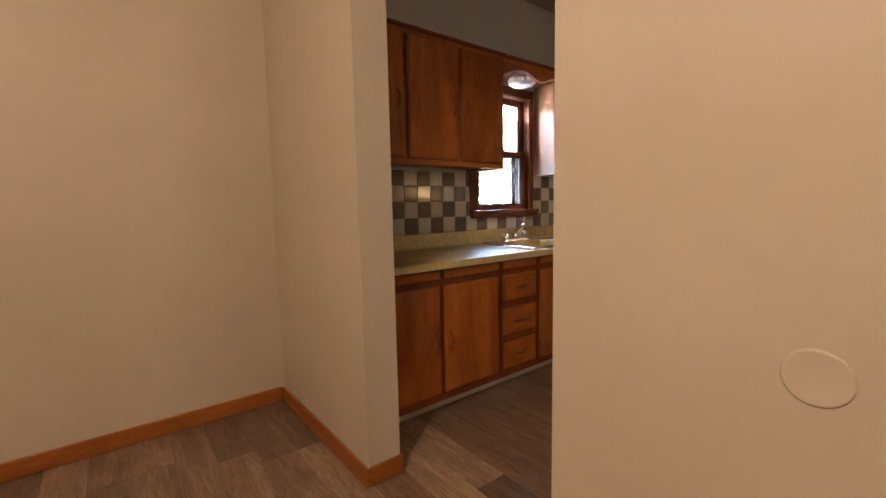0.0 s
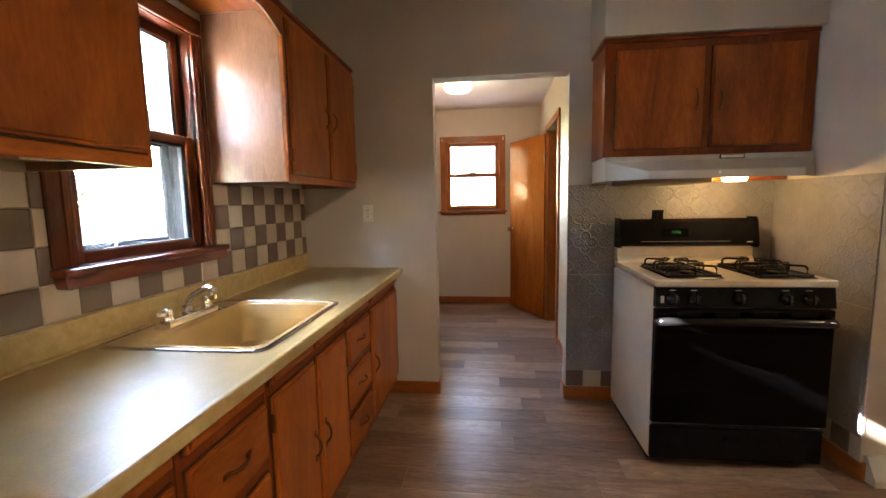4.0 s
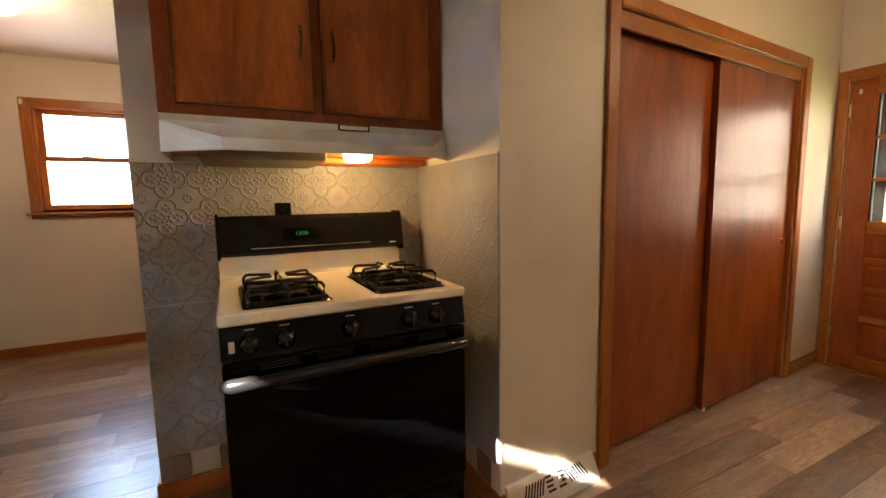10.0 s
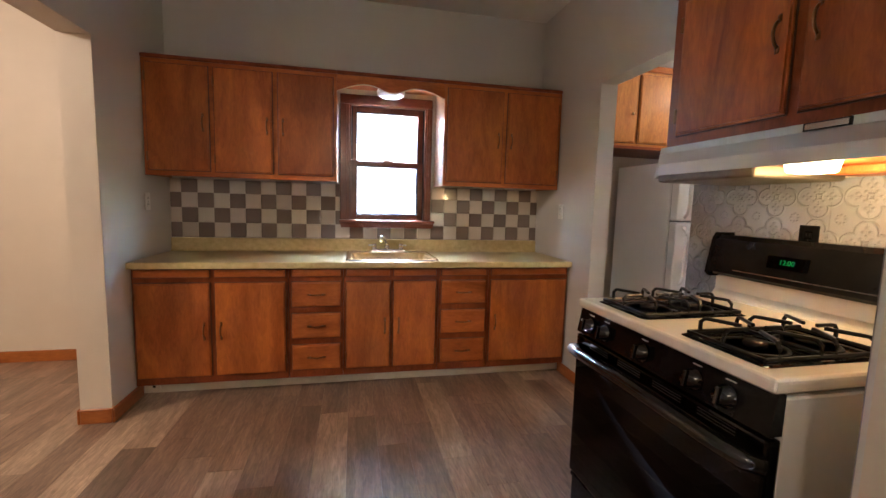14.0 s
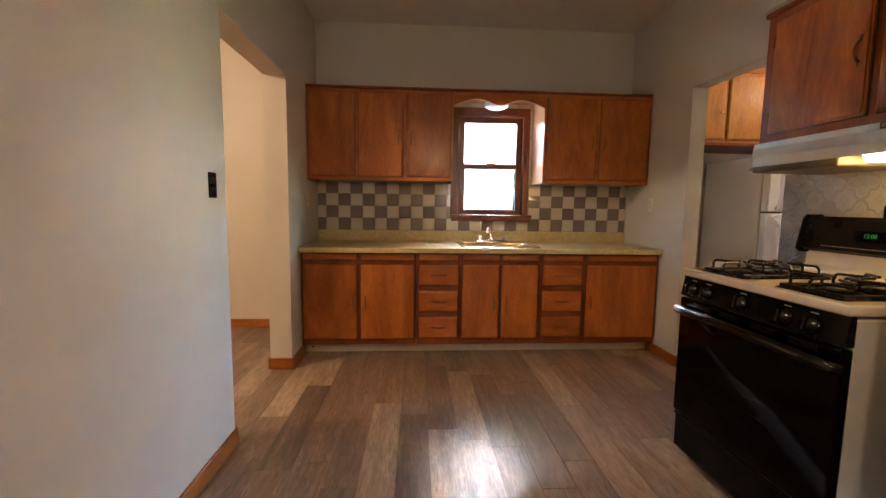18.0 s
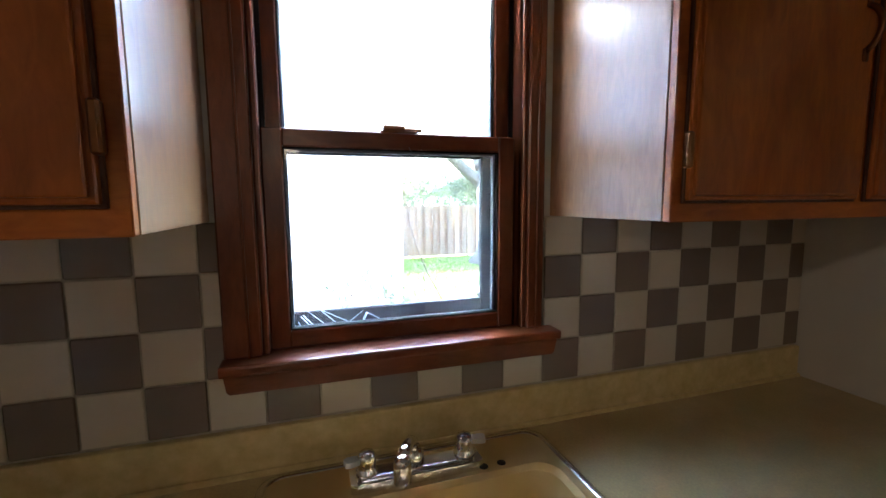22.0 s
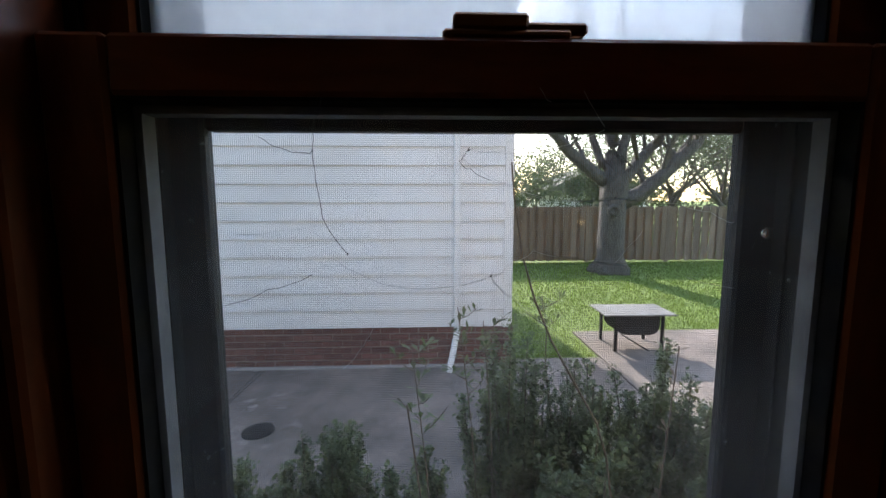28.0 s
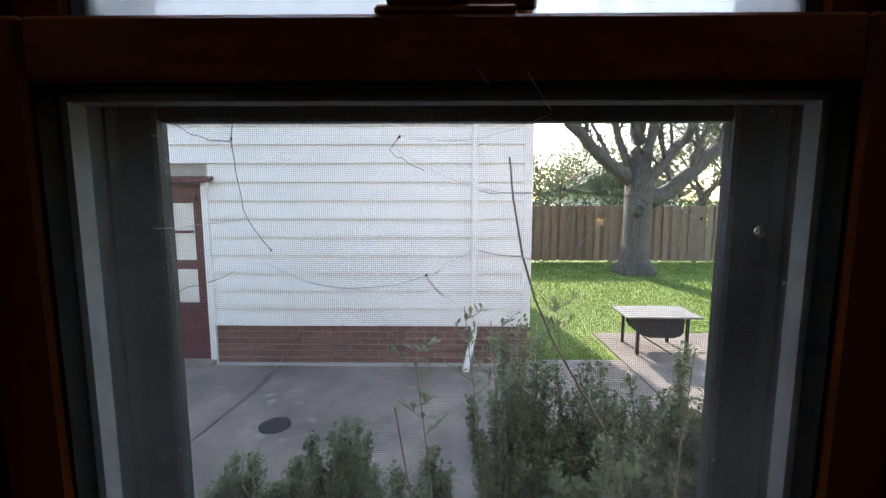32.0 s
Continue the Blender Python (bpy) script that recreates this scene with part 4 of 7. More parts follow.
def pull(parent, x, z, upright=True, y=DYF, face="y"):
    """A bronze bow pull with two feet."""
    pts = []
    for i in range(9):
        a = i / 8
        out = 0.022 * math.sin(math.pi * a) ** 0.6
        s = (a - 0.5) * 0.085
        pts.append((0, s, out))
    bm = tube(pts, 0.0052, 6)
    for s in (-0.048, 0.048):
        cuboid(bm, -0.007, 0.007, s - 0.012, s + 0.012, -0.001, 0.004, bevel=0.002)
    # local: v along the pull, w off the face
    m = Matrix(((1, 0, 0, 0), (0, 0, -1, 0), (0, 1, 0, 0), (0, 0, 0, 1)))
    if not upright:
        m = m @ pose(0, 0, 0, 0, 0, 90)
    if face == "x":
        m = pose(0, 0, 0, 0, 0, -90) @ m
        return part("handle", moved(bm, Matrix.Translation((y, x, z)) @ m), "bronze", parent, "bronze bow pull", True)
    return part("handle", moved(bm, Matrix.Translation((x, y, z)) @ m), "bronze", parent, "bronze bow pull", True)


def hinge(parent, x, z, y=DYF):
    part("hinge", boxes([(x - 0.006, x + 0.006, y + 0.002, y + 0.018, z - 0.03, z + 0.03)], bevel=0.003), "bronze", parent)


def front(parent, name, x0, x1, z0, z1, y=DYF, material="cab", thick=0.018):
    """A lipped cabinet front: a slab with a rounded, shallower border."""
    bm = bmesh.new()
    cuboid(bm, x0, x1, y + 0.006, y + thick, z0, z1, bevel=0.004, seg=2)
    cuboid(bm, x0 + 0.008, x1 - 0.008, y, y + thick, z0 + 0.008, z1 - 0.008, bevel=0.0035, seg=2)
    ob = part(name, bm, material, parent)
    # plate 4.5 mm wider than the front: its shadow line and grime in colour
    part("worn_edge", box(x0 - 0.0045, x1 + 0.0045, y + 0.0135, y + thick + 0.0012, z0 - 0.0045, z1 + 0.0045, bevel=0.001), "shadow_grime", ob, "dark grimy edge with the painted shadow line round the door")
    return ob


def base_unit(name, x0, x1, label, doors=(), drawers=(), strips=()):
    th = thing(name, ((x0 + x1) / 2, -0.3, 0), label, "cabinet", "base cabinets")
    for xa in (x0 + 0.001, x1 - 0.017):
        part("side_panel", box(xa, xa + 0.016, -0.6, -0.02, 0.10, 0.85), "frame", th)
    part("bottom_panel", box(x0 + 0.017, x1 - 0.017, -0.6, -0.036, 0.10, 0.116), "frame", th)
    part("back_panel", box(x0 + 0.017, x1 - 0.017, -0.036, -0.02, 0.1, 0.85), "frame", th)
    bm = bmesh.new()
    cuboid(bm, x0 + 0.001, x1 - 0.001, FY, FY + 0.02, 0.092, 0.85, bevel=0.001)
    part("face_frame", bm, "frame", th, "dark-edged face frame")
    for a, b in strips:
        front(th, "false_front", a, b, 0.790, 0.836, material="cab_h")
    for a, b, side in doors:
        d = front(th, "door", a, b, 0.142, 0.752)
        hx = b - 0.035 if side == "r" else a + 0.035
        pull(d, hx, 0.44)
        kx = a - 0.002 if side == "r" else b + 0.002
        hinge(d, kx, 0.23)
        hinge(d, kx, 0.67)
    for a, b, z0, z1 in drawers:
        d = front(th, "drawer", a, b, z0, z1, material="cab_h")
        pull(d, (a + b) / 2, (z0 + z1) / 2, False)
    return th


DR = ((0.585, 0.752), (0.368, 0.538), (0.150, 0.322))
base_unit("base_cabinet", 0.003, 0.92, "orange-brown wooden base cabinet with two doors", [(0.018, 0.445, "r"), (0.475, 0.902, "l")], (), [(0.018, 0.445), (0.475, 0.902)])
base_unit("base_cabinet", 0.92, 1.275, "orange-brown wooden base cabinet with three drawers", (), [(0.942, 1.257, *z) for z in DR], [(0.942, 1.257)])
base_unit("base_cabinet", 1.275, 1.938, "orange-brown wooden sink cabinet with two doors", [(1.295, 1.592, "r"), (1.618, 1.916, "l")], (), [(1.295, 1.592), (1.618, 1.916)])
base_unit("base_cabinet", 1.938, 2.307, "orange-brown wooden base cabinet with three worn drawers", (), [(1.958, 2.286, *z) for z in DR], [(1.958, 2.286)])
base_unit("base_cabinet", 2.307, 2.937, "orange-brown wooden base cabinet with one wide door", [(2.328, 2.918, "l")], (), [(2.328, 2.918)])
structure("toe_kick", box(0.003, 2.937, -0.520, -0.500, 0, 0.1, bevel=0.002), "toe", "cream painted toe kick board")
vent_small = thing("toe_outlet", (0.07, -0.53, 0.0), "small cream socket box at the end of the toe kick", "outlet")
part("box", box(0.035, 0.105, -0.545, -0.519, 0.03, 0.075, bevel=0.003), "toe", vent_small)
part("hole", box(0.062, 0.078, -0.5465, -0.544, 0.045, 0.06), "dark", vent_small)

# worktop with its hole for the sink, and the upstand
CT = 0.89
wt = thing("worktop", (1.47, -0.34, 0.85), "worn olive-beige laminate worktop with a tan edge", "worktop")
SX = (1.305, 1.925, -0.585, -0.075)
part("top", pierced(0.003, 2.937, -0.665, -0.02, [SX], Matrix.Translation((0, 0, 0.855)), CT - 0.855), "counter", wt)
part("edge", box(0.003, 2.937, -0.683, -0.660, 0.850, CT + 0.0015, bevel=0.008, seg=3), "counter_edge", wt, "tan rounded worktop edge")
part("upstand", box(0.003, 2.937, -0.02, -0.001, CT - 0.01, 0.99, bevel=0.005, seg=2), "counter_edge", wt, "tan upstand along the wall")
part("upstand_cove", box(0.003, 2.937, -0.032, -0.018, CT - 0.01, CT + 0.010, bevel=0.005), "counter_edge", wt)


# ---- sink and tap ----
def ring_loft(rects, closed_bottom=True, seg=6):
    """Rounded rectangles (x0, x1, y0, y1, z, radius) joined in order."""
    bm = bmesh.new()
    loops = []
    for x0, x1, y0, y1, z, r in rects:
        pts = []
        for cx, cy, a0 in ((x1 - r, y1 - r, 0), (x0 + r, y1 - r, 90), (x0 + r, y0 + r, 180), (x1 - r, y0 + r, 270)):
            for i in range(seg + 1):
                a = radians(a0 + 90 * i / seg)
                pts.append(bm.verts.new((cx + r * math.cos(a), cy + r * math.sin(a), z)))
        loops.append(pts)
    n = len(loops[0])
    for a, b in zip(loops, loops[1:]):
        for i in range(n):
            bm.faces.new((a[i], a[(i + 1) % n], b[(i + 1) % n], b[i]))
    if closed_bottom:
        bm.faces.new(loops[-1])
    bmesh.ops.recalc_face_normals(bm, faces=bm.faces)
    return bm


sink = thing("kitchen_sink", (1.615, -0.34, 0.72), "almond enamelled single-bowl sink with a steel rim", "sink")
part("bowl", ring_loft([(1.300, 1.930, -0.605, -0.055, CT + 0.004, 0.04), (1.325, 1.905, -0.585, -0.176, CT + 0.007, 0.05), (1.335, 1.895, -0.575, -0.184, CT - 0.004, 0.05), (1.355, 1.875, -0.558, -0.198, CT - 0.06, 0.05), (1.370, 1.860, -0.545, -0.208, 0.735, 0.05), (1.40, 1.83, -0.515, -0.235, 0.715, 0.05)], True, 12), "sink", sink)
part("rim", ring_loft([(1.288, 1.942, -0.617, -0.043, CT + 0.001, 0.045), (1.290, 1.940, -0.615, -0.045, CT + 0.006, 0.045), (1.302, 1.928, -0.603, -0.057, CT + 0.008, 0.04), (1.304, 1.926, -0.601, -0.059, CT + 0.004, 0.04)], False), "steel", sink, "thin steel rim", True)
part("drain", turned([(0.045, 0.712), (0.045, 0.718), (0.034, 0.718), (0.03, 0.714), (0.004, 0.714)], pose(1.63, -0.335, 0)), "chrome", sink, "", True)
for x, r in ((1.752, 0.011), (1.795, 0.010)):
    part("deck_hole", turned([(r, 0), (r, 0.0012), (0.002, 0.0014)], pose(x, -0.155, CT + 0.0058)), "dark", sink, "open hole in the sink deck", True)

tap = thing("tap", (1.60, -0.132, CT), "chrome two-handle kitchen tap with cloudy lever tips on the sink deck", "tap")
TZ = CT + 0.006
part("deck_plate", prism([(-0.140, -0.026), (-0.128, -0.031), (0.128, -0.031), (0.140, -0.026), (0.140, 0.022), (0.128, 0.027), (-0.128, 0.027), (-0.140, 0.022)], pose(1.610, -0.132, TZ), 0.02), "chrome", tap)
part("plate_crown", box(1.49, 1.72, -0.153, -0.112, TZ + 0.019, TZ + 0.027, bevel=0.005, seg=2), "chrome", tap)
for x in (1.505, 1.716):
    h = part("valve", turned([(0.023, 0), (0.023, 0.006), (0.019, 0.012), (0.0175, 0.020), (0.0195, 0.024), (0.0195, 0.036), (0.015, 0.044), (0.004, 0.047)], pose(x, -0.132, TZ + 0.024)), "chrome", tap, "", True)
    s = -1 if x < 1.6 else 1
    part("lever", prism([(0.012, -0.008), (0.038, -0.012), (0.046, -0.008), (0.046, 0.008), (0.038, 0.012), (0.012, 0.008)], pose(x, -0.132, TZ + 0.050, 0, -2, -12 if s > 0 else 192), 0.011), "milky", h, "cloudy plastic lever")
part("spout", tube([(1.605, -0.132, TZ + 0.02), (1.604, -0.135, TZ + 0.058), (1.599, -0.146, TZ + 0.080), (1.588, -0.176, TZ + 0.102), (1.570, -0.226, TZ + 0.126), (1.558, -0.258, TZ + 0.136), (1.550, -0.278, TZ + 0.134)], 0.0115, 12), "chrome", tap, "", True)
part("aerator", turned([(0.0135, -0.034), (0.0155, -0.032), (0.0155, 0.004), (0.013, 0.013), (0.004, 0.016)], pose(1.548, -0.283, TZ + 0.128)), "chrome", tap, "", True)
part("spout_collar", turned([(0.02, 0), (0.02, 0.02), (0.0135, 0.034)], pose(1.605, -0.132, TZ + 0.025)), "chrome", tap, "", True)

# ---- wall cabinets and valance ----
UY, UB, UT = -0.36, 1.432, 2.175


def wall_unit(x0, x1, label, doors, side_open):
    th = thing("wall_cabinet", ((x0 + x1) / 2, -0.02, UB), label, "cabinet", "wall cabinets")
    for xa in (x0, x1 - 0.016):
        part("side_panel", box(xa, xa + 0.016, UY, -0.001, UB, UT, bevel=0.001), "cab_side", th, "side panel paled for the window's glare")
    for za in (UB + 0.025, UT - 0.016):
        part("shelf_panel", box(x0 + 0.016, x1 - 0.016, UY, -0.012, za, za + 0.015), "cab_h", th)
    part("back_panel", box(x0 + 0.016, x1 - 0.016, -0.012, -0.001, UB + 0.04, UT - 0.016), "cab", th)
    part("face_frame", box(x0 + 0.001, x1 - 0.001, UY - 0.018, UY, UB - 0.001, UT, bevel=0.002), "cab_h", th)
    part("cornice", box(x0, x1, UY - 0.030, UY + 0.01, UT, UT + 0.025, bevel=0.006), "frame", th, "thin dark cornice strip")
    for a, b, side in doors:
        d = front(th, "door", a, b, 1.468, 2.144, UY - 0.038)
        pull(d, b - 0.033 if side == "r" else a + 0.033, 1.785, True, UY - 0.038)
        kx = a - 0.002 if side == "r" else b + 0.002
        hinge(d, kx, 1.552, UY - 0.038)
        hinge(d, kx, 2.058, UY - 0.038)
    return th


wall_unit(0.003, 1.222, "orange-brown wooden wall cabinet with three doors", [(0.03, 0.398, "r"), (0.432, 0.795, "r"), (0.832, 1.196, "l")], 1)
wall_unit(1.998, 2.937, "orange-brown wooden wall cabinet with two doors", [(2.022, 2.452, "r"), (2.490, 2.912, "l")], 1)
for x in (0.25, 1.05, 2.35):
    kd = thing("puck_light", (x, -0.25, UB + 0.01), "small unlit round lamp under the wall cabinet", "lamp", "puck lights")
    part("body", turned([(0.045, 0.0), (0.045, 0.01), (0.03, 0.0152)], pose(x, -0.25, UB + 0.010)), "white", kd, "", True)
# scalloped valance over the window
va = thing("valance", (1.61, UY, 2.0), "scalloped wooden valance board with a pale edge", "valance")
cut = [(1.222, 2.1745), (1.222, 2.062)]
for i in range(41):
    a = i / 40
    x = 1.222 + a * 0.776
    u = abs(a - 0.5) * 2
    z = 2.074 + 0.044 * (0.5 - 0.5 * math.cos(min(1, u / 0.45) * math.pi)) - 0.058 * max(0, (u - 0.52) / 0.48) ** 1.5
    cut.append((x, z))
cut += [(1.998, 2.1745)]
part("board", prism(cut, Matrix(((1, 0, 0, 0), (0, 0, -1, UY), (0, 1, 0, 0), (0, 0, 0, 1))), 0.018), "cab_h", va)
part("cornice", box(1.222, 1.998, UY - 0.030, UY + 0.01, 2.175, 2.20, bevel=0.005), "frame", va)
bm = bmesh.new()
pp = [(x, UY - 0.019, z - 0.001) for x, z in cut[2:-1]]
tube(pp, 0.0035, 5, bm)
part("edge_bead", bm, "toe", va, "pale worn edge")
# glass lamp behind the valance
sl = thing("sink_lamp", (1.615, -0.20, 2.08), "unlit clear ribbed glass lamp over the sink", "lamp")
part("canopy", turned([(0.065, 2.1755), (0.065, 2.170), (0.048, 2.160)], pose(1.615, -0.2, 0)), "white", sl, "white lamp base", True)
part("mount_board", box(1.223, 1.997, UY + 0.011, -0.001, 2.176, 2.196), "cab_h", sl)
prof = [(0.05, 2.162), (0.088, 2.150), (0.105, 2.126), (0.098, 2.102), (0.07, 2.086), (0.03, 2.078), (0.004, 2.077)]
gs = turned(prof, None, 64)
for v in gs.verts:
    k = 1.03 if round(math.atan2(v.co.y, v.co.x) / (2 * math.pi / 64)) % 2 else 0.985
    v.co.x, v.co.y = v.co.x * k + 1.615, v.co.y * k - 0.2
part("glass_shade", gs, "lens", sl, "ribbed clear glass bowl", False)

# ---- stove ----
AY0, AY1 = -2.835, -2.050      # stove sides
stove = thing("gas_stove", (2.55, -2.46, 0), "black and almond freestanding gas stove in the tiled alcove", "stove")
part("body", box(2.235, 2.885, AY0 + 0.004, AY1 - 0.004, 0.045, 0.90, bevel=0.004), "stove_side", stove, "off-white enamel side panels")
part("plinth", box(2.30, 2.86, AY0 + 0.02, AY1 - 0.02, 0.0, 0.05), "dark", stove)
top = part("cooktop", box(2.200, 2.87, AY0, AY1, 0.910, 0.945, bevel=0.012, seg=3), "almond", stove, "almond enamel cooktop")
dr_ = part("drawer", box(2.214, 2.24, AY0 + 0.006, AY1 - 0.006, 0.055, 0.215, bevel=0.006, seg=2), "black", stove, "black lower drawer")
part("drawer_lip", box(2.206, 2.22, AY0 + 0.006, AY1 - 0.006, 0.215, 0.232, bevel=0.004), "black", dr_)
od = part("oven_door", box(2.200, 2.238, AY0 + 0.004, AY1 - 0.004, 0.242, 0.806, bevel=0.008, seg=2), "black_glass", stove, "glossy black oven door")
hb = bmesh.new()
tube([(2.205, AY1 - 0.012, 0.745), (2.172, AY1 - 0.03, 0.752), (2.158, AY1 - 0.10, 0.757), (2.155, (AY0 + AY1) / 2, 0.762), (2.158, AY0 + 0.10, 0.757), (2.172, AY0 + 0.03, 0.752), (2.205, AY0 + 0.012, 0.745)], 0.021, 12, hb)
part("handle", hb, "handle_black", od, "wide black door handle", True)
pn = part("control_panel", prism([(2.200, 0.815), (2.236, 0.815), (2.236, 0.909), (2.216, 0.909)], Matrix(((1, 0, 0, 0), (0, 0, 1, AY0 + 0.004), (0, 1, 0, 0), (0, 0, 0, 1))), AY1 - AY0 - 0.008), "black", stove, "black front control panel")
for i in range(4):
    for j in range(3):
        y = AY1 - 0.10 - i * 0.165
        part("vent_slot", box(2.1985, 2.203, y - 0.11, y, 0.795 - j * 0.008 - 0.003, 0.795 - j * 0.008, bevel=0.0), "dark", od)
for k, y in enumerate((-2.13, -2.225, -2.42, -2.62, -2.72)):
    KM = pose(2.2075, y, 0.855, 0, -80)
    kb = part("knob", turned([(0.029, 0), (0.029, 0.007), (0.023, 0.011), (0.021, 0.028), (0.004, 0.030)], KM, 24), "handle_black", pn, "round black burner knob", True)
    part("grip", moved(box(-0.022, 0.022, -0.005, 0.005, 0.022, 0.038, bevel=0.002), KM), "handle_black", kb)
    part("mark", boxes([(2.2115, 2.2135, y - 0.014, y + 0.014, 0.8935, 0.8955)]), "white", pn, "white printed mark")
part("mark_plate", box(2.2035, 2.2055, -2.09, -2.075, 0.835, 0.868), "white", pn, "small printed label")
bgd = part("backguard", prism([(2.79, 1.04), (2.775, 1.052), (2.800, 1.185), (2.815, 1.202), (2.885, 1.202), (2.885, 1.04)], Matrix(((1, 0, 0, 0), (0, 0, 1, AY0 + 0.012), (0, 1, 0, 0), (0, 0, 0, 1))), AY1 - AY0 - 0.024), "black", stove, "glossy black backguard")
for y in (AY0 + 0.004, AY1 - 0.016):
    part("end_cap", prism([(2.785, 1.03), (2.768, 1.046), (2.794, 1.19), (2.81, 1.21), (2.89, 1.21), (2.89, 1.03)], Matrix(((1, 0, 0, 0), (0, 0, 1, y), (0, 1, 0, 0), (0, 0, 0, 1))), 0.012), "black", bgd)
part("riser", prism([(2.805, 0.943), (2.808, 0.951), (2.818, 0.962), (2.828, 0.978), (2.83, 1.04), (2.885, 1.04), (2.885, 0.943)], Matrix(((1, 0, 0, 0), (0, 0, 1, AY0 + 0.006), (0, 1, 0, 0), (0, 0, 0, 1))), AY1 - AY0 - 0.012), "almond", stove, "almond riser under the backguard")
part("trim_line", box(2.777, 2.783, -2.675, -2.175, 1.068, 1.071), "steel", bgd)
part("maker_mark", box(2.7765, 2.7795, -2.795, -2.765, 1.062, 1.067), "white", bgd, "small light maker's mark")
part("clock_window", prism([(-0.07, -0.022), (0.07, -0.022), (0.07, 0.022), (-0.07, 0.022)], Matrix(((0, 0.165, -0.986, 2.7856), (1, 0, 0, -2.375), (0, 0.986, 0.165, 1.122), (0, 0, 0, 1))), 0.002), "black_glass", bgd)


def digits(word, m, height, material, parent, name):
    fd = bpy.data.curves.new(name, "FONT")
    fd.body, fd.size, fd.align_x, fd.align_y = word, height, "CENTER", "CENTER"
    tmp = new(name + "_text", fd)
    dg = bpy.context.evaluated_depsgraph_get()
    me = bpy.data.meshes.new_from_object(tmp.evaluated_get(dg))
    bpy.data.objects.remove(tmp)
    me.transform(m)
    me.materials.clear()
    me.materials.append(M[material])
    ob = new(name, me)
    ob.parent = parent
    if parent.type == "EMPTY":
        ob.matrix_parent_inverse = Matrix.Translation(parent.location).inverted()
    return ob


digits("12:00", Matrix(((0, 0.165, -0.986, 2.7815), (-1, 0, 0, -2.375), (0, 0.986, 0.165, 1.124), (0, 0, 0, 1))), 0.024, "clock", bgd, "clock_digits")


def burner_pair(y0, y1):
    """One black drip tray with two burners and its wire grate."""
    x0, x1 = 2.245, 2.635
    tray = part("drip_tray", ring_loft([(x0 - 0.008, x1 + 0.008, y0 - 0.008, y1 + 0.008, 0.946, 0.02), (x0, x1, y0, y1, 0.9495, 0.02), (x0 + 0.012, x1 - 0.012, y0 + 0.012, y1 - 0.012, 0.9475, 0.02)]), "black", stove, "black enamel drip tray")
    yc = (y0 + y1) / 2
    for xc in (x0 + 0.11, x1 - 0.11):
        part("bowl_ring", turned([(0.076, 0.9485), (0.075, 0.9505), (0.070, 0.9495), (0.068, 0.9485)], pose(xc, yc, 0), 28), "iron", tray, "", True)
        part("burner", turned([(0.026, 0.948), (0.028, 0.958), (0.024, 0.963), (0.010, 0.965), (0.003, 0.965)], pose(xc, yc, 0), 24), "iron", tray, "round burner cap", True)
    gr = bmesh.new()
    r, z, zt, xm = 0.0056, 0.957, 0.996, (x0 + x1) / 2
    xa, xb, ya, yb = x0 + 0.01, x1 - 0.01, y0 + 0.01, y1 - 0.01
    loop = [(xa, ya, z), (xb, ya, z), (xb, yb, z), (xa, yb, z), (xa, ya, z)]
    for a, b in zip(loop, loop[1:]):
        tube([a, b], r, 6, gr)
    tube([(xm, ya, z), (xm, yb, z)], r, 6, gr)
    # fingers rise from the rim, bend over and point at each burner
    for k, xc in enumerate((x0 + 0.11, x1 - 0.11)):
        for yo, s in ((ya, 1), (yb, -1)):
            for dx in (-0.062, 0.062):
                tube([(xc + dx, yo, z), (xc + dx, yo, zt - 0.012), (xc + dx * 0.94, yo + s * 0.009, zt - 0.001), (xc + dx * 0.86, yo + s * 0.018, zt), (xc + dx * 0.30, yo + s * 0.086, zt)], r, 6, gr)
        for xe, s in ((xa if k == 0 else xm, 1), (xm if k == 0 else xb, -1)):
            tube([(xe, yc, z), (xe, yc, zt - 0.012), (xe + s * 0.009, yc, zt - 0.001), (xe + s * 0.018, yc, zt), (xc - s * 0.03, yc, zt)], r, 6, gr)
    part("grate", gr, "iron", tray, "black wire pan grate")


burner_pair(-2.370, -2.125)
burner_pair(-2.772, -2.527)
stove.matrix_world = Matrix.Translation((2.203, -2.052, 0)) @ pose(0, 0, 0, 0, 0, 0.5) @ Matrix.Translation((-2.203, 2.052, 0)) @ Matrix.Translation(stove.location)

# ---- hood, its cabinet and the soffit above ----
KX, KY0, KY1 = 2.652, -2.976, -1.91
hc = thing("hood_cabinet", (2.79, -2.45, 1.56), "dark-stained wooden wall cabinet with two doors over the hood", "cabinet", "wall cabinets")
part("carcass", box(KX + 0.02, 2.94, KY0, KY1, 1.56, 2.165, bevel=0.002), "cab_dark", hc)
part("face_frame", box(KX, KX + 0.02, KY0, KY1, 1.56, 2.165, bevel=0.002), "frame", hc)
part("cornice", box(KX - 0.016, 2.94, KY0, KY1 + 0.012, 2.165, 2.188, bevel=0.005), "frame", hc)


def front_x(parent, y0, y1, z0, z1, x):
    bm = bmesh.new()
    cuboid(bm, x + 0.006, x + 0.018, y0, y1, z0, z1, bevel=0.004, seg=2)
    cuboid(bm, x, x + 0.018, y0 + 0.008, y1 - 0.008, z0 + 0.008, z1 - 0.008, bevel=0.0035, seg=2)
    ob = part("door", bm, "cab_dark", parent)
    # same dark plate, painting shadow line and grime round the hood doors
    part("worn_edge", box(x + 0.0135, x + 0.0192, y0 - 0.0045, y1 + 0.0045, z0 - 0.0045, z1 + 0.0045, bevel=0.001), "shadow_grime", ob, "dark grimy edge with the painted shadow line round the door")
    return ob


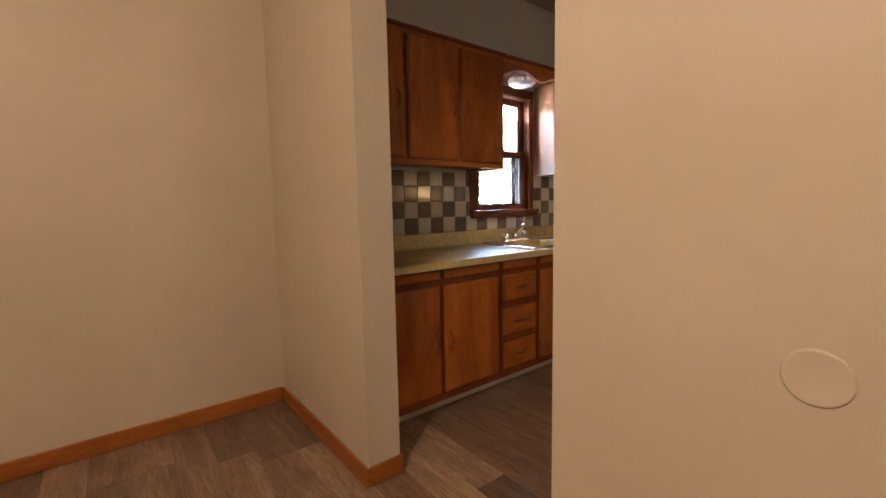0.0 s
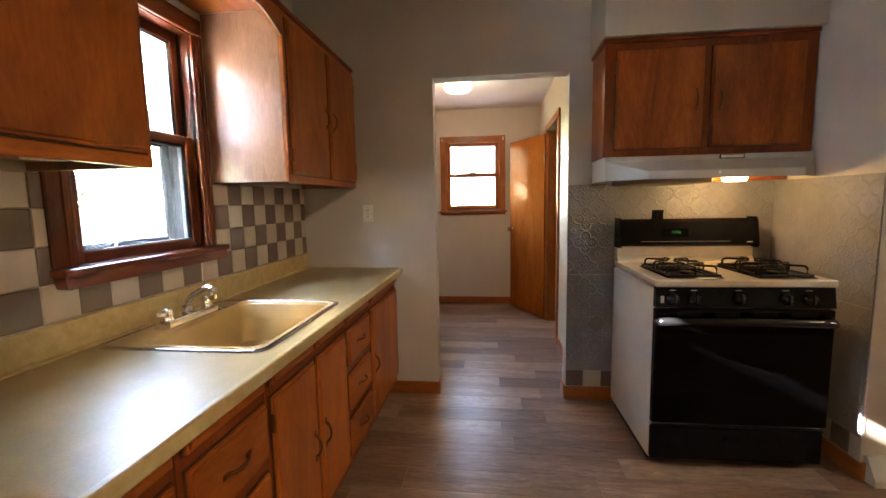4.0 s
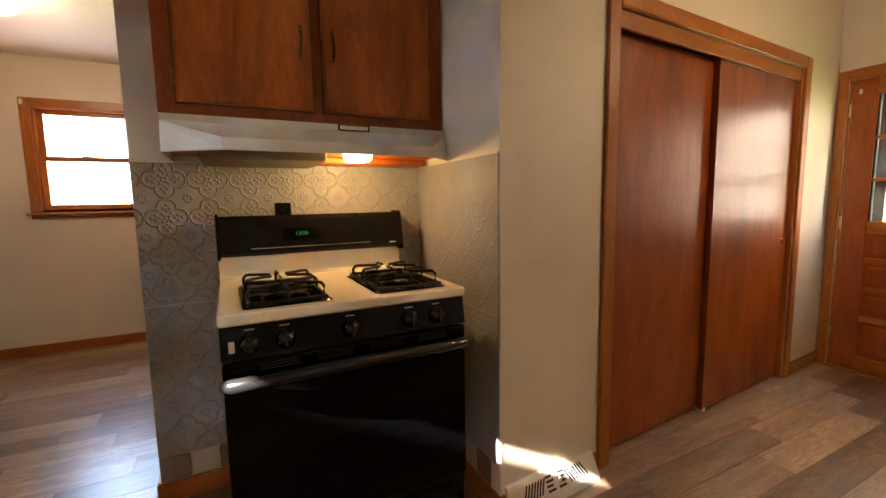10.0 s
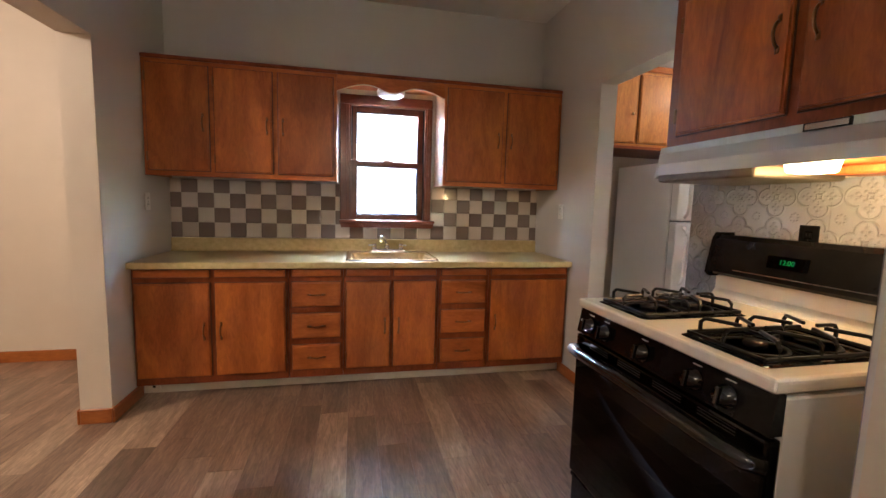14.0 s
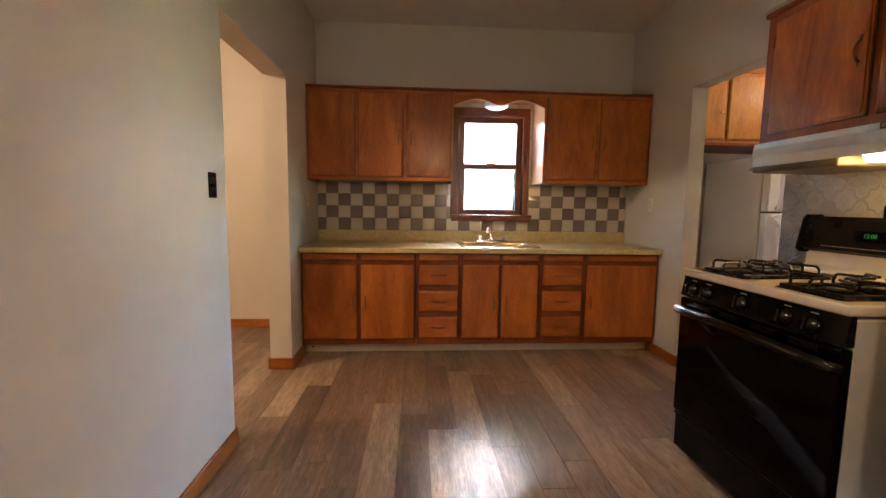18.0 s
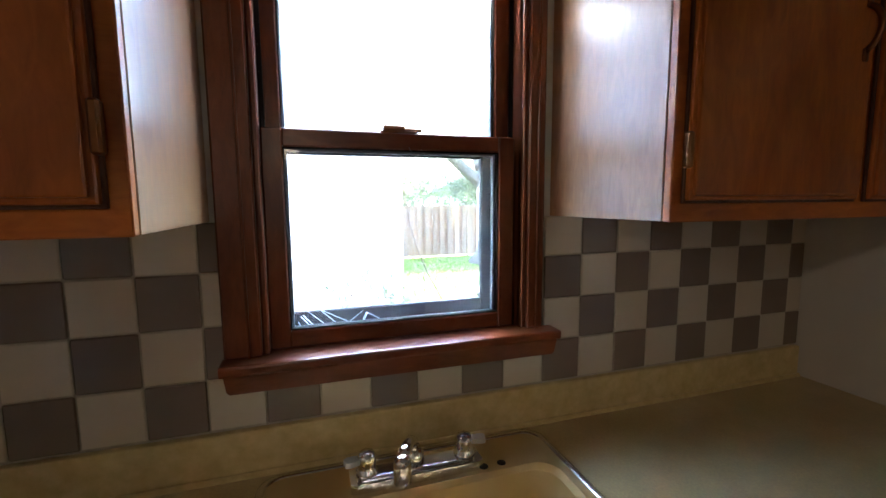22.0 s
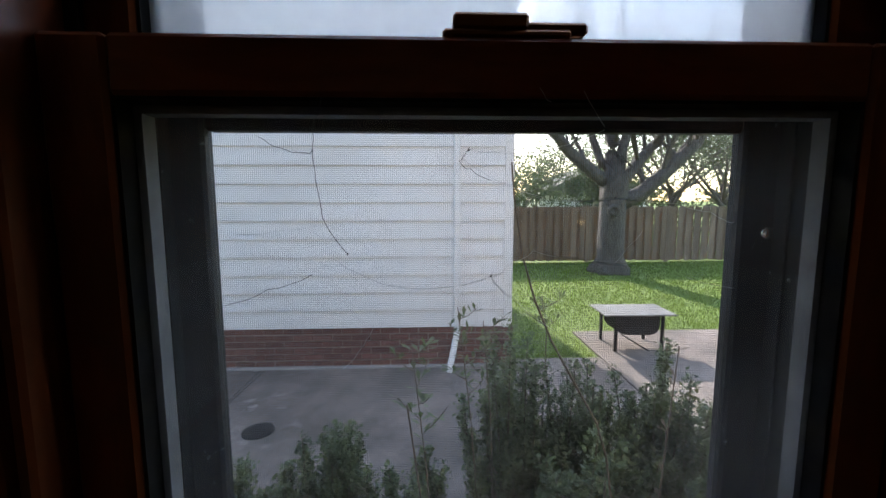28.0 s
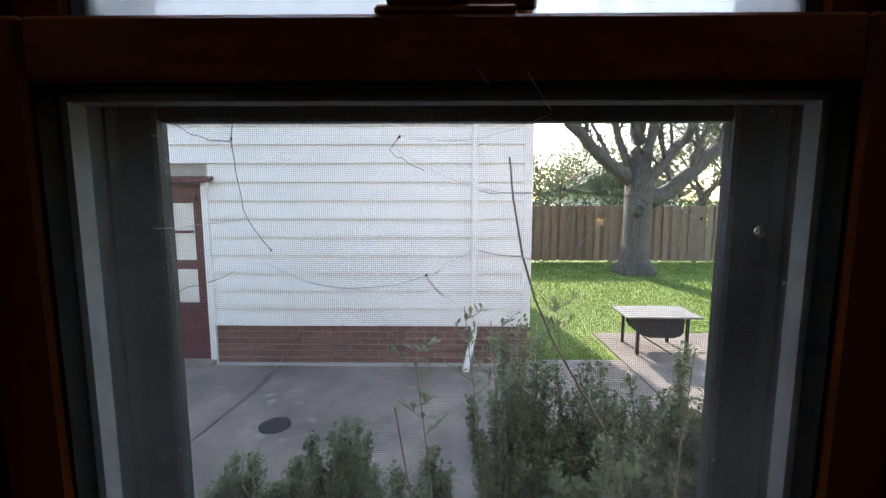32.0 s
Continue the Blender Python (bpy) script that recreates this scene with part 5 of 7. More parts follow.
for y0, y1, hy in ((-2.420, -1.968, -2.383), (-2.915, -2.460, -2.503)):
    d = front_x(hc, y0, y1, 1.60, 2.125, KX - 0.018)
    pull(d, hy, 1.85, True, KX - 0.018, "x")
for z in (1.68, 2.04):
    part("hinge", box(KX - 0.016, KX - 0.001, -1.966, -1.953, z - 0.03, z + 0.03, bevel=0.003), "bronze", hc)
structure("soffit", box(2.612, 2.94, -2.985, -1.895, 2.190, CEIL), "wall_grey", "grey painted soffit over the hood cabinet")

hood = thing("range_hood", (2.7, -2.45, 1.43), "off-white metal range hood with a lit lamp beneath", "range hood")
bm = bmesh.new()
Tz, Bz, Lz = 1.556, 1.425, 1.465
pts = {}
for k, (x, y, z) in {"tbl": (2.938, KY1 - 0.004, Tz), "tbr": (2.938, KY0 + 0.004, Tz), "tfl": (2.625, KY1 - 0.004, Tz), "tfr": (2.625, KY0 + 0.004, Tz), "ml": (2.62, KY1 - 0.004, 1.530), "mr": (2.62, KY0 + 0.004, 1.530),
                     "lfl": (2.475, -2.095, Lz), "lfr": (2.475, -2.84, Lz), "bfl": (2.475, -2.095, Bz), "bfr": (2.475, -2.84, Bz), "bbl": (2.938, KY1 - 0.004, Bz), "bbr": (2.938, KY0 + 0.004, Bz), "sbl": (2.60, KY1 - 0.004, Bz), "sbr": (2.60, KY0 + 0.004, Bz)}.items():
    pts[k] = bm.verts.new((x, y, z))
for f in (("tbl", "tbr", "tfr", "tfl"), ("tfl", "tfr", "mr", "ml"), ("ml", "mr", "lfr", "lfl"), ("lfl", "lfr", "bfr", "bfl"), ("ml", "lfl", "bfl", "sbl"), ("mr", "sbr", "bfr", "lfr"), ("tbl", "tfl", "ml", "sbl", "bbl"), ("tbr", "bbr", "sbr", "mr", "tfr")):
    bm.faces.new([pts[k] for k in f])
bmesh.ops.recalc_face_normals(bm, faces=bm.faces)
body = part("shell", bm, "hood", hood)
md = body.modifiers.new("thick", "SOLIDIFY")
md.thickness, md.offset = 0.003, -1
part("underside", prism([(2.93, KY1 - 0.012), (2.625, KY1 - 0.012), (2.492, -2.115), (2.492, -2.82), (2.625, KY0 + 0.012), (2.93, KY0 + 0.012)], pose(0, 0, 1.446), 0.004), "cab_dark", hood, "bare wooden underside")
part("filter", box(2.53, 2.90, -2.44, -2.02, 1.402, 1.445, bevel=0.016, seg=3), "filter", hood, "dark greasy filter box")
part("rear_baffle", box(2.80, 2.935, -2.965, -2.45, 1.418, 1.446, bevel=0.006), "cab_dark", hood, "greasy wooden rear rail")
part("lamp_lens", prism([(-0.052, 0.0), (-0.044, -0.032), (-0.034, -0.038), (0.034, -0.038), (0.044, -0.032), (0.052, 0.0)], Matrix(((0, 0, 1, 2.545), (1, 0, 0, -2.568), (0, 1, 0, 1.445), (0, 0, 0, 1))), 0.075), "bulb", hood, "glowing yellow lamp lens")
sp_ = part("switch_plate", box(2.6145, 2.6205, -2.63, -2.505, 1.531, 1.554, bevel=0.001), "dark", hood, "small framed switch strip")
part("switch_inset", box(2.6130, 2.6150, -2.624, -2.511, 1.5345, 1.5505, bevel=0.0006), "steel", sp_)

# outlets and switches


def plate(name, m, label, category, material="white", double=True, dark="dark"):
    """A cover plate in its own x-z plane, facing -y."""
    th = new(name)
    th.matrix_world = m
    tagged(th, label, category)
    r = mesh_object("cover", box(-0.035, 0.035, -0.006, 0.0, -0.057, 0.057, bevel=0.003, seg=2), material)
    r.parent = th
    if double:
        for z in (-0.021, 0.021):
            q = mesh_object("socket", box(-0.016, 0.016, -0.0085, -0.005, z - 0.014, z + 0.014, bevel=0.004), material)
            q.parent = th
            for x in (-0.006, 0.006):
                s = mesh_object("slot", box(x - 0.0012, x + 0.0012, -0.0092, -0.008, z - 0.003, z + 0.007), dark)
                s.parent = q
    else:
        q = mesh_object("toggle", moved(box(-0.005, 0.005, -0.020, -0.004, -0.006, 0.008, bevel=0.002), pose(0, 0, 0, 12)), material)
        q.parent = th
    sc = mesh_object("screw", turned([(0.0035, 0), (0.0035, 0.0012), (0.001, 0.0016)], pose(0, -0.006, 0 if double else 0.03, 90)), "steel")
    sc.parent = th
    return th


plate("outlet", pose(2.94, -0.455, 1.258, 0, 0, -90), "white double socket on the grey wall", "outlet")
plate("outlet", pose(0.0, -0.36, 1.258, 0, 0, 90), "white double socket on the grey wall by the worktop", "outlet")
plate("wall_switch", pose(0.0, -2.025, 1.304, 0, 0, 90), "black cover plate with a toggle on the grey wall", "switch", "black", False)
plate("outlet", pose(2.94, -2.317, 1.197, 0, 0, -90), "black double socket above the stove", "outlet", "black")
plate("wall_switch", pose(1.30, -5.97, 1.21, 0, 0, 180), "white light switch beside the back door", "switch", "white", False)

# floor vent by the closet wall
fv = thing("floor_vent", (2.2, -3.27, 0), "off-white slanted metal baseboard register", "vent")
VM = CLOSET @ pose(0, 0, 0)
prof = [(-0.066, 0.0), (-0.063, 0.03), (-0.016, 0.120), (-0.001, 0.120), (-0.001, 0.0)]
part("body", moved(prism(prof, Matrix(((1, 0, 0, 0), (0, 0, 1, -0.506), (0, 1, 0, 0), (0, 0, 0, 1))), 0.488), VM), "iron_vent", fv)
sl_m = VM @ Matrix(((0.463, 0, -0.886, -0.0395), (0, 1, 0, -0.262), (0.886, 0, 0.463, 0.075), (0, 0, 0, 1)))
for i in range(22):
    y = -0.165 + i * 0.0157
    if i < 7 or i > 14:
        part("slot", moved(moved(box(-0.032, 0.032, -0.0036, 0.0036, 0.0004, 0.0016), pose(0, 0, 0, 0, 0, 28 if i < 7 else -28)), sl_m @ pose(0, y, 0)), "dark", fv)
# level slots either side of the lever, cut short towards it
for j in range(4):
    x = -0.027 + j * 0.018
    for y0, y1 in ((-0.052, -0.010 - 0.008 * (j % 2)), (0.010 + 0.008 * (j % 2), 0.052)):
        part("slot", moved(box(x - 0.0045, x + 0.0045, y0, y1, 0.0004, 0.0016), sl_m), "dark", fv)
part("lever", moved(box(-0.01, 0.012, -0.004, 0.004, 0.0, 0.014, bevel=0.002), sl_m @ pose(0, -0.02, 0)), "iron_vent", fv)

# ceiling fan with a light kit
FX, FYY = 1.2, -4.55
fan = thing("ceiling_fan", (FX, FYY, CEIL), "white ceiling fan with lit glass shades and a pull chain", "ceiling fan")
part("downrod", turned([(0.06, CEIL), (0.06, CEIL - 0.03), (0.014, CEIL - 0.05), (0.014, 2.56)], pose(FX, FYY, 0)), "white", fan, "", True)
part("motor", turned([(0.03, 2.58), (0.11, 2.56), (0.125, 2.50), (0.11, 2.44), (0.06, 2.41), (0.055, 2.35), (0.03, 2.33)], pose(FX, FYY, 0)), "white", fan, "white motor housing", True)
for i in range(5):
    mm = pose(FX, FYY, 2.455, 0, 0, 72 * i + 20)
    bl = part("blade", moved(prism([(0.16, -0.045), (0.22, -0.06), (0.60, -0.07), (0.645, -0.04), (0.645, 0.04), (0.60, 0.07), (0.22, 0.06), (0.16, 0.045)], pose(0, 0, 0, 11), 0.006), mm), "white", fan)
    part("blade_iron", moved(box(0.09, 0.22, -0.018, 0.018, -0.006, 0.0, bevel=0.002), mm), "brass", bl)
for i in range(3):
    a = radians(120 * i + 75)
    c = pose(FX + 0.105 * math.cos(a), FYY + 0.105 * math.sin(a), 2.30, 0, 0, math.degrees(a)) @ pose(0, 0, 0, 0, 140)
    part("shade", turned([(0.02, -0.02), (0.03, 0.0), (0.055, 0.04), (0.065, 0.085), (0.068, 0.11), (0.058, 0.112), (0.004, 0.09)], c), "fan_glass", fan, "glowing frosted glass shade", True)
ch = bmesh.new()
tube([(FX + 0.03, FYY - 0.01, 2.34), (FX + 0.03, FYY - 0.01, 1.93)], 0.0018, 5, ch)
part("pull_chain", ch, "brass", fan)
part("chain_bob", turned([(0.002, 0), (0.006, -0.006), (0.005, -0.022), (0.002, -0.024)], pose(FX + 0.03, FYY - 0.01, 1.93)), "brass", fan, "", True)

# tin panels over the stove
def tin_sheet(name, origin, du, dv, w, h, parent, material="tin"):
    """A thin sheet spanned by du and dv; its UV is in metres."""
    o, a, b = Vector(origin), Vector(du), Vector(dv)
    n = a.cross(b)
    me = bpy.data.meshes.new(name)
    th = n * 0.003
    vs = [o, o + a * w, o + a * w + b * h, o + b * h]
    vs = [v + th for v in vs] + vs
    me.from_pydata([tuple(v) for v in vs], [], [(0, 1, 2, 3), (4, 7, 6, 5), (0, 4, 5, 1), (1, 5, 6, 2), (2, 6, 7, 3), (3, 7, 4, 0)])
    uv = me.uv_layers.new()
    for lp in me.loops:
        p = me.vertices[lp.vertex_index].co
        uv.data[lp.index].uv = (0.523 - p.x - p.y, p.z - 1.278)
    me.materials.append(M[material])
    ob = new(name, me)
    ob.parent = parent
    return tagged(ob, "pressed-tin panel painted grey")


for k in range(2):
    y1 = HY0 - 0.002 - k * 0.607
    tin_sheet("tin_panel", (2.939, y1, 0.845), (0, -1, 0), (0, 0, 1), 0.605, 0.573, wall_right)
    if k == 0:
        tin_sheet("tin_panel", (2.939, y1, 0.20), (0, -1, 0), (0, 0, 1), 0.605, 0.643, wall_right)
wr = bpy.data.objects["wall_return"]
for x0, w in ((2.935, 0.722),):
    tin_sheet("tin_panel", (x0, -2.984, 0.20), (-1, 0, 0), (0, 0, 1), w, 0.608, wr, "tin_low")
    tin_sheet("tin_panel", (x0, -2.984, 0.81), (-1, 0, 0), (0, 0, 1), w, 0.608, wr, "tin_low")
structure("tin_edge_trim", boxes([(2.930, 2.939, -2.98, HY0, 1.418, 1.424), (2.212, 2.93, -2.984, -2.978, 1.418, 1.424)]), "toe", "thin trim strip round the tin panels")


# ---- back hall ----
fr = thing("refrigerator", (4.13, -0.3, 0), "white top-freezer refrigerator with white bow handles", "refrigerator")
RX0, RX1 = 3.765, 4.50
part("cabinet", box(RX0, RX1, -0.60, 0.09, 0.04, 1.675, bevel=0.006), "fridge", fr)
part("toe_grille", box(RX0 + 0.02, RX1 - 0.02, -0.585, 0.05, 0.0, 0.05), "dark", fr, "dark toe grille")
part("gasket", box(RX0 + 0.012, RX1 - 0.012, -0.61, -0.60, 0.06, 1.67), "vinyl", fr)
for nm, z0, z1, h0, h1 in (("freezer_door", 1.215, 1.685, 1.24, 1.60), ("fridge_door", 0.055, 1.203, 0.72, 1.17)):
    d = part(nm, box(RX0, RX1, -0.682, -0.610, z0, z1, bevel=0.014, seg=3), "fridge", fr, "white enamel door")
    hx = RX0 + 0.075
    part("handle", tube([(hx, -0.68, h0), (hx, -0.712, h0 + 0.03), (hx, -0.722, h0 + 0.08), (hx, -0.722, h1 - 0.08), (hx, -0.712, h1 - 0.03), (hx, -0.68, h1)], 0.014, 10), "fridge", d, "white bow handle", True)
part("hinge_cap", box(RX1 - 0.09, RX1 - 0.02, -0.66, -0.58, 1.685, 1.70, bevel=0.004), "fridge", fr)

fr.location.y -= 0.04

# high cupboards along the hall
for i, (x0, x1, doors) in enumerate(((3.065, 4.14, [(3.09, 3.58, "r"), (3.61, 4.12, "r")]), (4.14, 5.20, [(4.16, 4.66, "l"), (4.69, 5.18, "l")]))):
    th = thing("high_cupboard", ((x0 + x1) / 2, -0.1, 1.81), "bright orange-brown wooden high cupboard with two doors above the refrigerator", "cabinet", "hall cupboards")
    part("carcass", box(x0, x1, -0.37, 0.119, 1.81, 2.40, bevel=0.002), "cab_hall", th)
    part("face_frame", box(x0, x1, -0.39, -0.37, 1.81, 2.40, bevel=0.002), "cab_hall", th)
    part("bottom_rail", box(x0, x1, -0.40, 0.118, 1.785, 1.81, bevel=0.003), "frame", th, "dark lower edge")
    part("cornice", box(x0, x1, -0.41, -0.36, 2.40, 2.45, bevel=0.006), "trim_x", th)
    for a, b, s in doors:
        d = front(th, "door", a, b, 1.835, 2.375, -0.408, "cab_hall")
        kx = b - 0.04 if s == "r" else a + 0.04
        part("knob", turned([(0.008, 0), (0.007, 0.01), (0.014, 0.018), (0.014, 0.024), (0.004, 0.028)], pose(kx, -0.408, 2.06, 90)), "brass", d, "round brass knob", True)
        hinge(d, a - 0.002 if s == "r" else b + 0.002, 1.90, -0.408)

hl = thing("hall_lamp", (4.3, -0.97, HALL_CEIL), "lit white glass dome lamp on the hall ceiling", "ceiling lamp")
part("base", turned([(0.125, HALL_CEIL), (0.13, HALL_CEIL - 0.012), (0.125, HALL_CEIL - 0.03)], pose(4.3, -0.97, 0), 32), "brass", hl, "", True)
part("dome", turned([(0.118, HALL_CEIL - 0.028), (0.132, HALL_CEIL - 0.045), (0.132, HALL_CEIL - 0.075), (0.11, HALL_CEIL - 0.105), (0.06, HALL_CEIL - 0.118), (0.004, HALL_CEIL - 0.12)], pose(4.3, -0.97, 0), 32), "dome", hl, "glowing white glass dome", True).visible_shadow = False
sd = thing("smoke_detector", (4.04, -1.03, HALL_CEIL), "small white round smoke detector on the hall ceiling", "smoke detector")
part("body", turned([(0.05, HALL_CEIL), (0.05, HALL_CEIL - 0.02), (0.035, HALL_CEIL - 0.032), (0.004, HALL_CEIL - 0.034)], pose(4.04, -1.03, 0)), "white", sd, "", True)
dl = thing("dining_lamp", (-1.9, -2.2, CEIL), "lit white glass dome lamp on the dining room ceiling", "ceiling lamp")
part("dome", turned([(0.16, CEIL), (0.165, CEIL - 0.04), (0.13, CEIL - 0.10), (0.06, CEIL - 0.125), (0.004, CEIL - 0.13)], pose(-1.9, -2.2, 0), 32), "dome", dl, "", True)
# a painted-over round cover on the dining side of the wall
cv = thing("round_cover", (-0.158, -2.291, 0.929), "round cover painted over with the cream wall paint", "cover")
part("disc", turned([(0.043, 0), (0.043, 0.0015), (0.040, 0.003), (0.036, 0.002), (0.004, 0.002)], pose(-0.158, -2.291, 0.929, 0, -90), 40), "wall_cream", cv, "", True)


# ---- outside ----
GZ = -0.25
rng = random.Random(4)
gnd = bmesh.new()
bmesh.ops.create_grid(gnd, x_segments=60, y_segments=60, size=1)
for v in gnd.verts:
    v.co.x, v.co.y = math.copysign(abs(v.co.x) ** 4, v.co.x) * 900 + 4, math.copysign(abs(v.co.y) ** 4, v.co.y) * 900 + 8
    v.co.z = GZ - 0.03 + (0.02 * noise.noise((v.co.x * 0.4, v.co.y * 0.4, 0)) if abs(v.co.x) < 60 else 0)
structure("ground", gnd, "grass_soil", "lawn running to the horizon")
structure("drive", boxes([(-8, 2.49, 0.36, 4.3, GZ - 0.1, GZ), (2.495, 3.55, 0.36, 4.28, GZ - 0.1, GZ - 0.002), (3.56, 9.0, 0.36, 5.25, GZ - 0.1, GZ - 0.004), (6.05, 10.95, -11.9, 0.352, GZ - 0.1, GZ - 0.006)], bevel=0.006), "concrete", "stained concrete drive")
cr = bmesh.new()
for q in ([(-0.36, 0.5), (-0.33, 1.7), (-0.27, 2.60), (-0.20, 3.4), (-0.18, 4.16)], [(-0.27, 2.60), (-0.18, 3.31), (-0.13, 4.10)]):
    tube([(x, y, GZ - 0.002) for x, y in q], 0.006, 4, cr)
structure("drive_cracks", cr, "dark")
mh = thing("drain_cover", (0.26, 2.87, GZ), "round dark iron drain cover set in the concrete", "drain cover")
part("lid", turned([(0.12, GZ), (0.12, GZ + 0.006), (0.105, GZ + 0.008), (0.004, GZ + 0.008)], pose(0.26, 2.87, 0), 32), "rust", mh)

# garage: sided wall on a brick base
GY, GX1, SB = 4.12, 2.49, 0.175
GH, RX, RS = 3.60, 2.56, 0.36      # eaves height, eave line and pitch of the unseen gable roof, set to shape the indoor sun patch
gar = thing("garage", (-1, 7, GZ), "white vinyl-sided outbuilding on a red brick base", "garage")
gwall = part("wall", boxes([(-6.0, -1.98, GY + 0.03, GY + 0.18, GZ, GH), (-0.96, GX1 - 0.02, GY + 0.03, GY + 0.18, GZ, GH), (-1.98, -0.96, GY + 0.03, GY + 0.18, 1.72, GH), (GX1 - 0.17, GX1 - 0.02, GY + 0.18, 10.5, GZ, GH), (-6, -5.85, GY + 0.18, 10.5, GZ, GH), (-5.85, GX1 - 0.17, 10.35, 10.5, GZ, GH), (-2.15, -1.05, GY + 0.9, GY + 1.0, GZ, GH)]), "mortar", gar, "mortared brick wall behind the siding")
CO = 0.19
prof = [(0.0, 0.0), (-0.024, 0.002), (-0.022, 0.04), (-0.004, CO), (0.008, CO), (0.008, 0.0)]
k = 0
z = SB
while z < 5.4:
    e = min(GX1 - 0.09, RX - (z + CO - GH) / RS)
    spans = [(max(-6.0, -3.8 - e), e)] if z > 1.75 else [(-6.0, -1.98), (-0.87, GX1 - 0.09)]
    for a, b in spans:
        part("siding_course", prism(prof, Matrix(((0, 0, 1, a), (1, 0, 0, GY + 0.022), (0, 1, 0, z), (0, 0, 0, 1))), b - a), "siding", gwall)
    z += CO
part("corner_post", box(GX1 - 0.095, GX1, GY, GY + 0.10, SB - 0.01, GH, bevel=0.006), "siding", gar, "white vinyl corner post")
part("downspout", boxes([(1.865, 1.925, GY - 0.05, GY + 0.004, 0.10, GH)], bevel=0.01), "siding", gar, "white downspout")
part("downspout_foot", moved(boxes([(-0.03, 0.03, -0.03, 0.03, -0.42, 0.0)], bevel=0.008), pose(1.895, GY - 0.025, 0.12, 0, 0) @ pose(0, 0, 0, -22, 14)), "siding", gar, "white kicked-out downspout foot")
part("door_trim", boxes([(-0.94, -0.87, GY - 0.01, GY + 0.12, GZ, 1.70), (-1.98, -1.91, GY - 0.01, GY + 0.12, GZ, 1.73)], bevel=0.004), "siding", gar, "white door trim")
gd = part("door", box(-1.91, -0.94, GY + 0.05, GY + 0.10, GZ + 0.03, 1.66, bevel=0.004), "red_door", gar, "maroon door with glass lights")
part("light_frame", boxes([(-1.58, -1.02, GY + 0.038, GY + 0.05, 0.35, 0.40), (-1.58, -1.02, GY + 0.038, GY + 0.05, 0.80, 0.86), (-1.58, -1.02, GY + 0.038, GY + 0.05, 1.50, 1.55)]), "red_door", gd)
part("curtain", boxes([(-1.52, -1.06, GY + 0.0470, GY + 0.0495, 0.42, 0.78), (-1.52, -1.06, GY + 0.0470, GY + 0.0495, 0.88, 1.48)]), "white", gd, "white curtain behind the glass")
part("glazing_bars", boxes([(-1.30, -1.275, GY + 0.036, GY + 0.0405, 0.40, 0.80), (-1.30, -1.275, GY + 0.036, GY + 0.0405, 0.86, 1.50), (-1.52, -1.06, GY + 0.035, GY + 0.0395, 1.165, 1.195)]), "red_door", gd)
part("light", boxes([(-1.52, -1.06, GY + 0.041, GY + 0.044, 0.42, 0.78), (-1.52, -1.06, GY + 0.041, GY + 0.044, 0.88, 1.48)]), "pane", gd)
part("awning", prism([(0.0, 0.0), (-0.10, -0.03), (-0.10, -0.07), (0.0, -0.04)], Matrix(((0, 0, 1, -2.05), (1, 0, 0, GY + 0.01), (0, 1, 0, 1.76), (0, 0, 0, 1))), 1.25), "red_door", gar, "maroon drip cap over the door")
part("step", box(-1.96, -0.88, GY - 0.12, GY + 0.02, GZ, GZ + 0.05, bevel=0.006), "concrete", gar)
gv = part("wall_vent", boxes([(-0.26, 0.0, GY - 0.012, GY + 0.01, 2.52, 2.60)], bevel=0.004), "vinyl", gar, "small grey wall vent")
for k in range(3):
    part("slat", box(-0.245, -0.015, GY - 0.017, GY - 0.011, 2.535 + k * 0.02, 2.545 + k * 0.02), "dark", gv)
# unseen gable and roof, placed to cut the sunbeam that enters the kitchen
AX, AZ = -1.9, GH + 0.05 + RS * (RX + 1.9)
part("gable", prism([(-6.2, GH), (GX1 - 0.02, GH), (AX, AZ - 0.2)], Matrix(((1, 0, 0, 0), (0, 0, 1, GY + 0.03), (0, 1, 0, 0), (0, 0, 0, 1))), 0.15), "mortar", gar)
for nm, sx in (("roof", 1), ("roof_slope", -1)):
    part(nm, prism([(AX, AZ), (AX + sx * (RX - AX), GH + 0.05), (AX + sx * (RX - AX), GH - 0.05), (AX, AZ - 0.10)], Matrix(((1, 0, 0, 0), (0, 0, 1, GY - 0.06), (0, 1, 0, 0), (0, 0, 0, 1))), 6.8), "roof", gar)
structure("gravel_strip", box(-1.0, GX1 - 0.02, GY - 0.05, GY + 0.03, GZ - 0.02, GZ + 0.012, bevel=0.008), "mortar", "crumbled mortar along the wall foot")

# fence
fence = thing("fence", (7, 11.85, GZ), "weathered brown board fence across the yard", "fence")
bw = 0.15
mesh_a = box(-bw / 2, bw / 2, -0.01, 0.01, 0, 1.58, bevel=0.004)
fdat = bpy.data.meshes.new("board")
mesh_a.to_mesh(fdat)
mesh_a.free()
fdat.materials.append(M["fence"])
for i in range(96):
    ob = new("board", fdat)
    ob.parent = fence
    ob.matrix_parent_inverse = Matrix.Translation(fence.location).inverted()
    ob.matrix_basis = pose(1.5 + i * 0.122, 11.85 + (0.035 if i % 2 else -0.035), GZ + 0.02 + rng.uniform(-0.012, 0.012), 0, rng.uniform(-0.8, 0.8), 0)
for z in (0.05, 0.65, 1.15):
    part("rail", box(1.4, 13.3, 11.83, 11.87, z, z + 0.09), "fence", fence)
for x in (1.5, 3.9, 6.3, 8.7, 11.1, 13.2):
    part("post", box(x - 0.05, x + 0.05, 11.80, 11.90, GZ - 0.1, 1.36), "fence", fence)


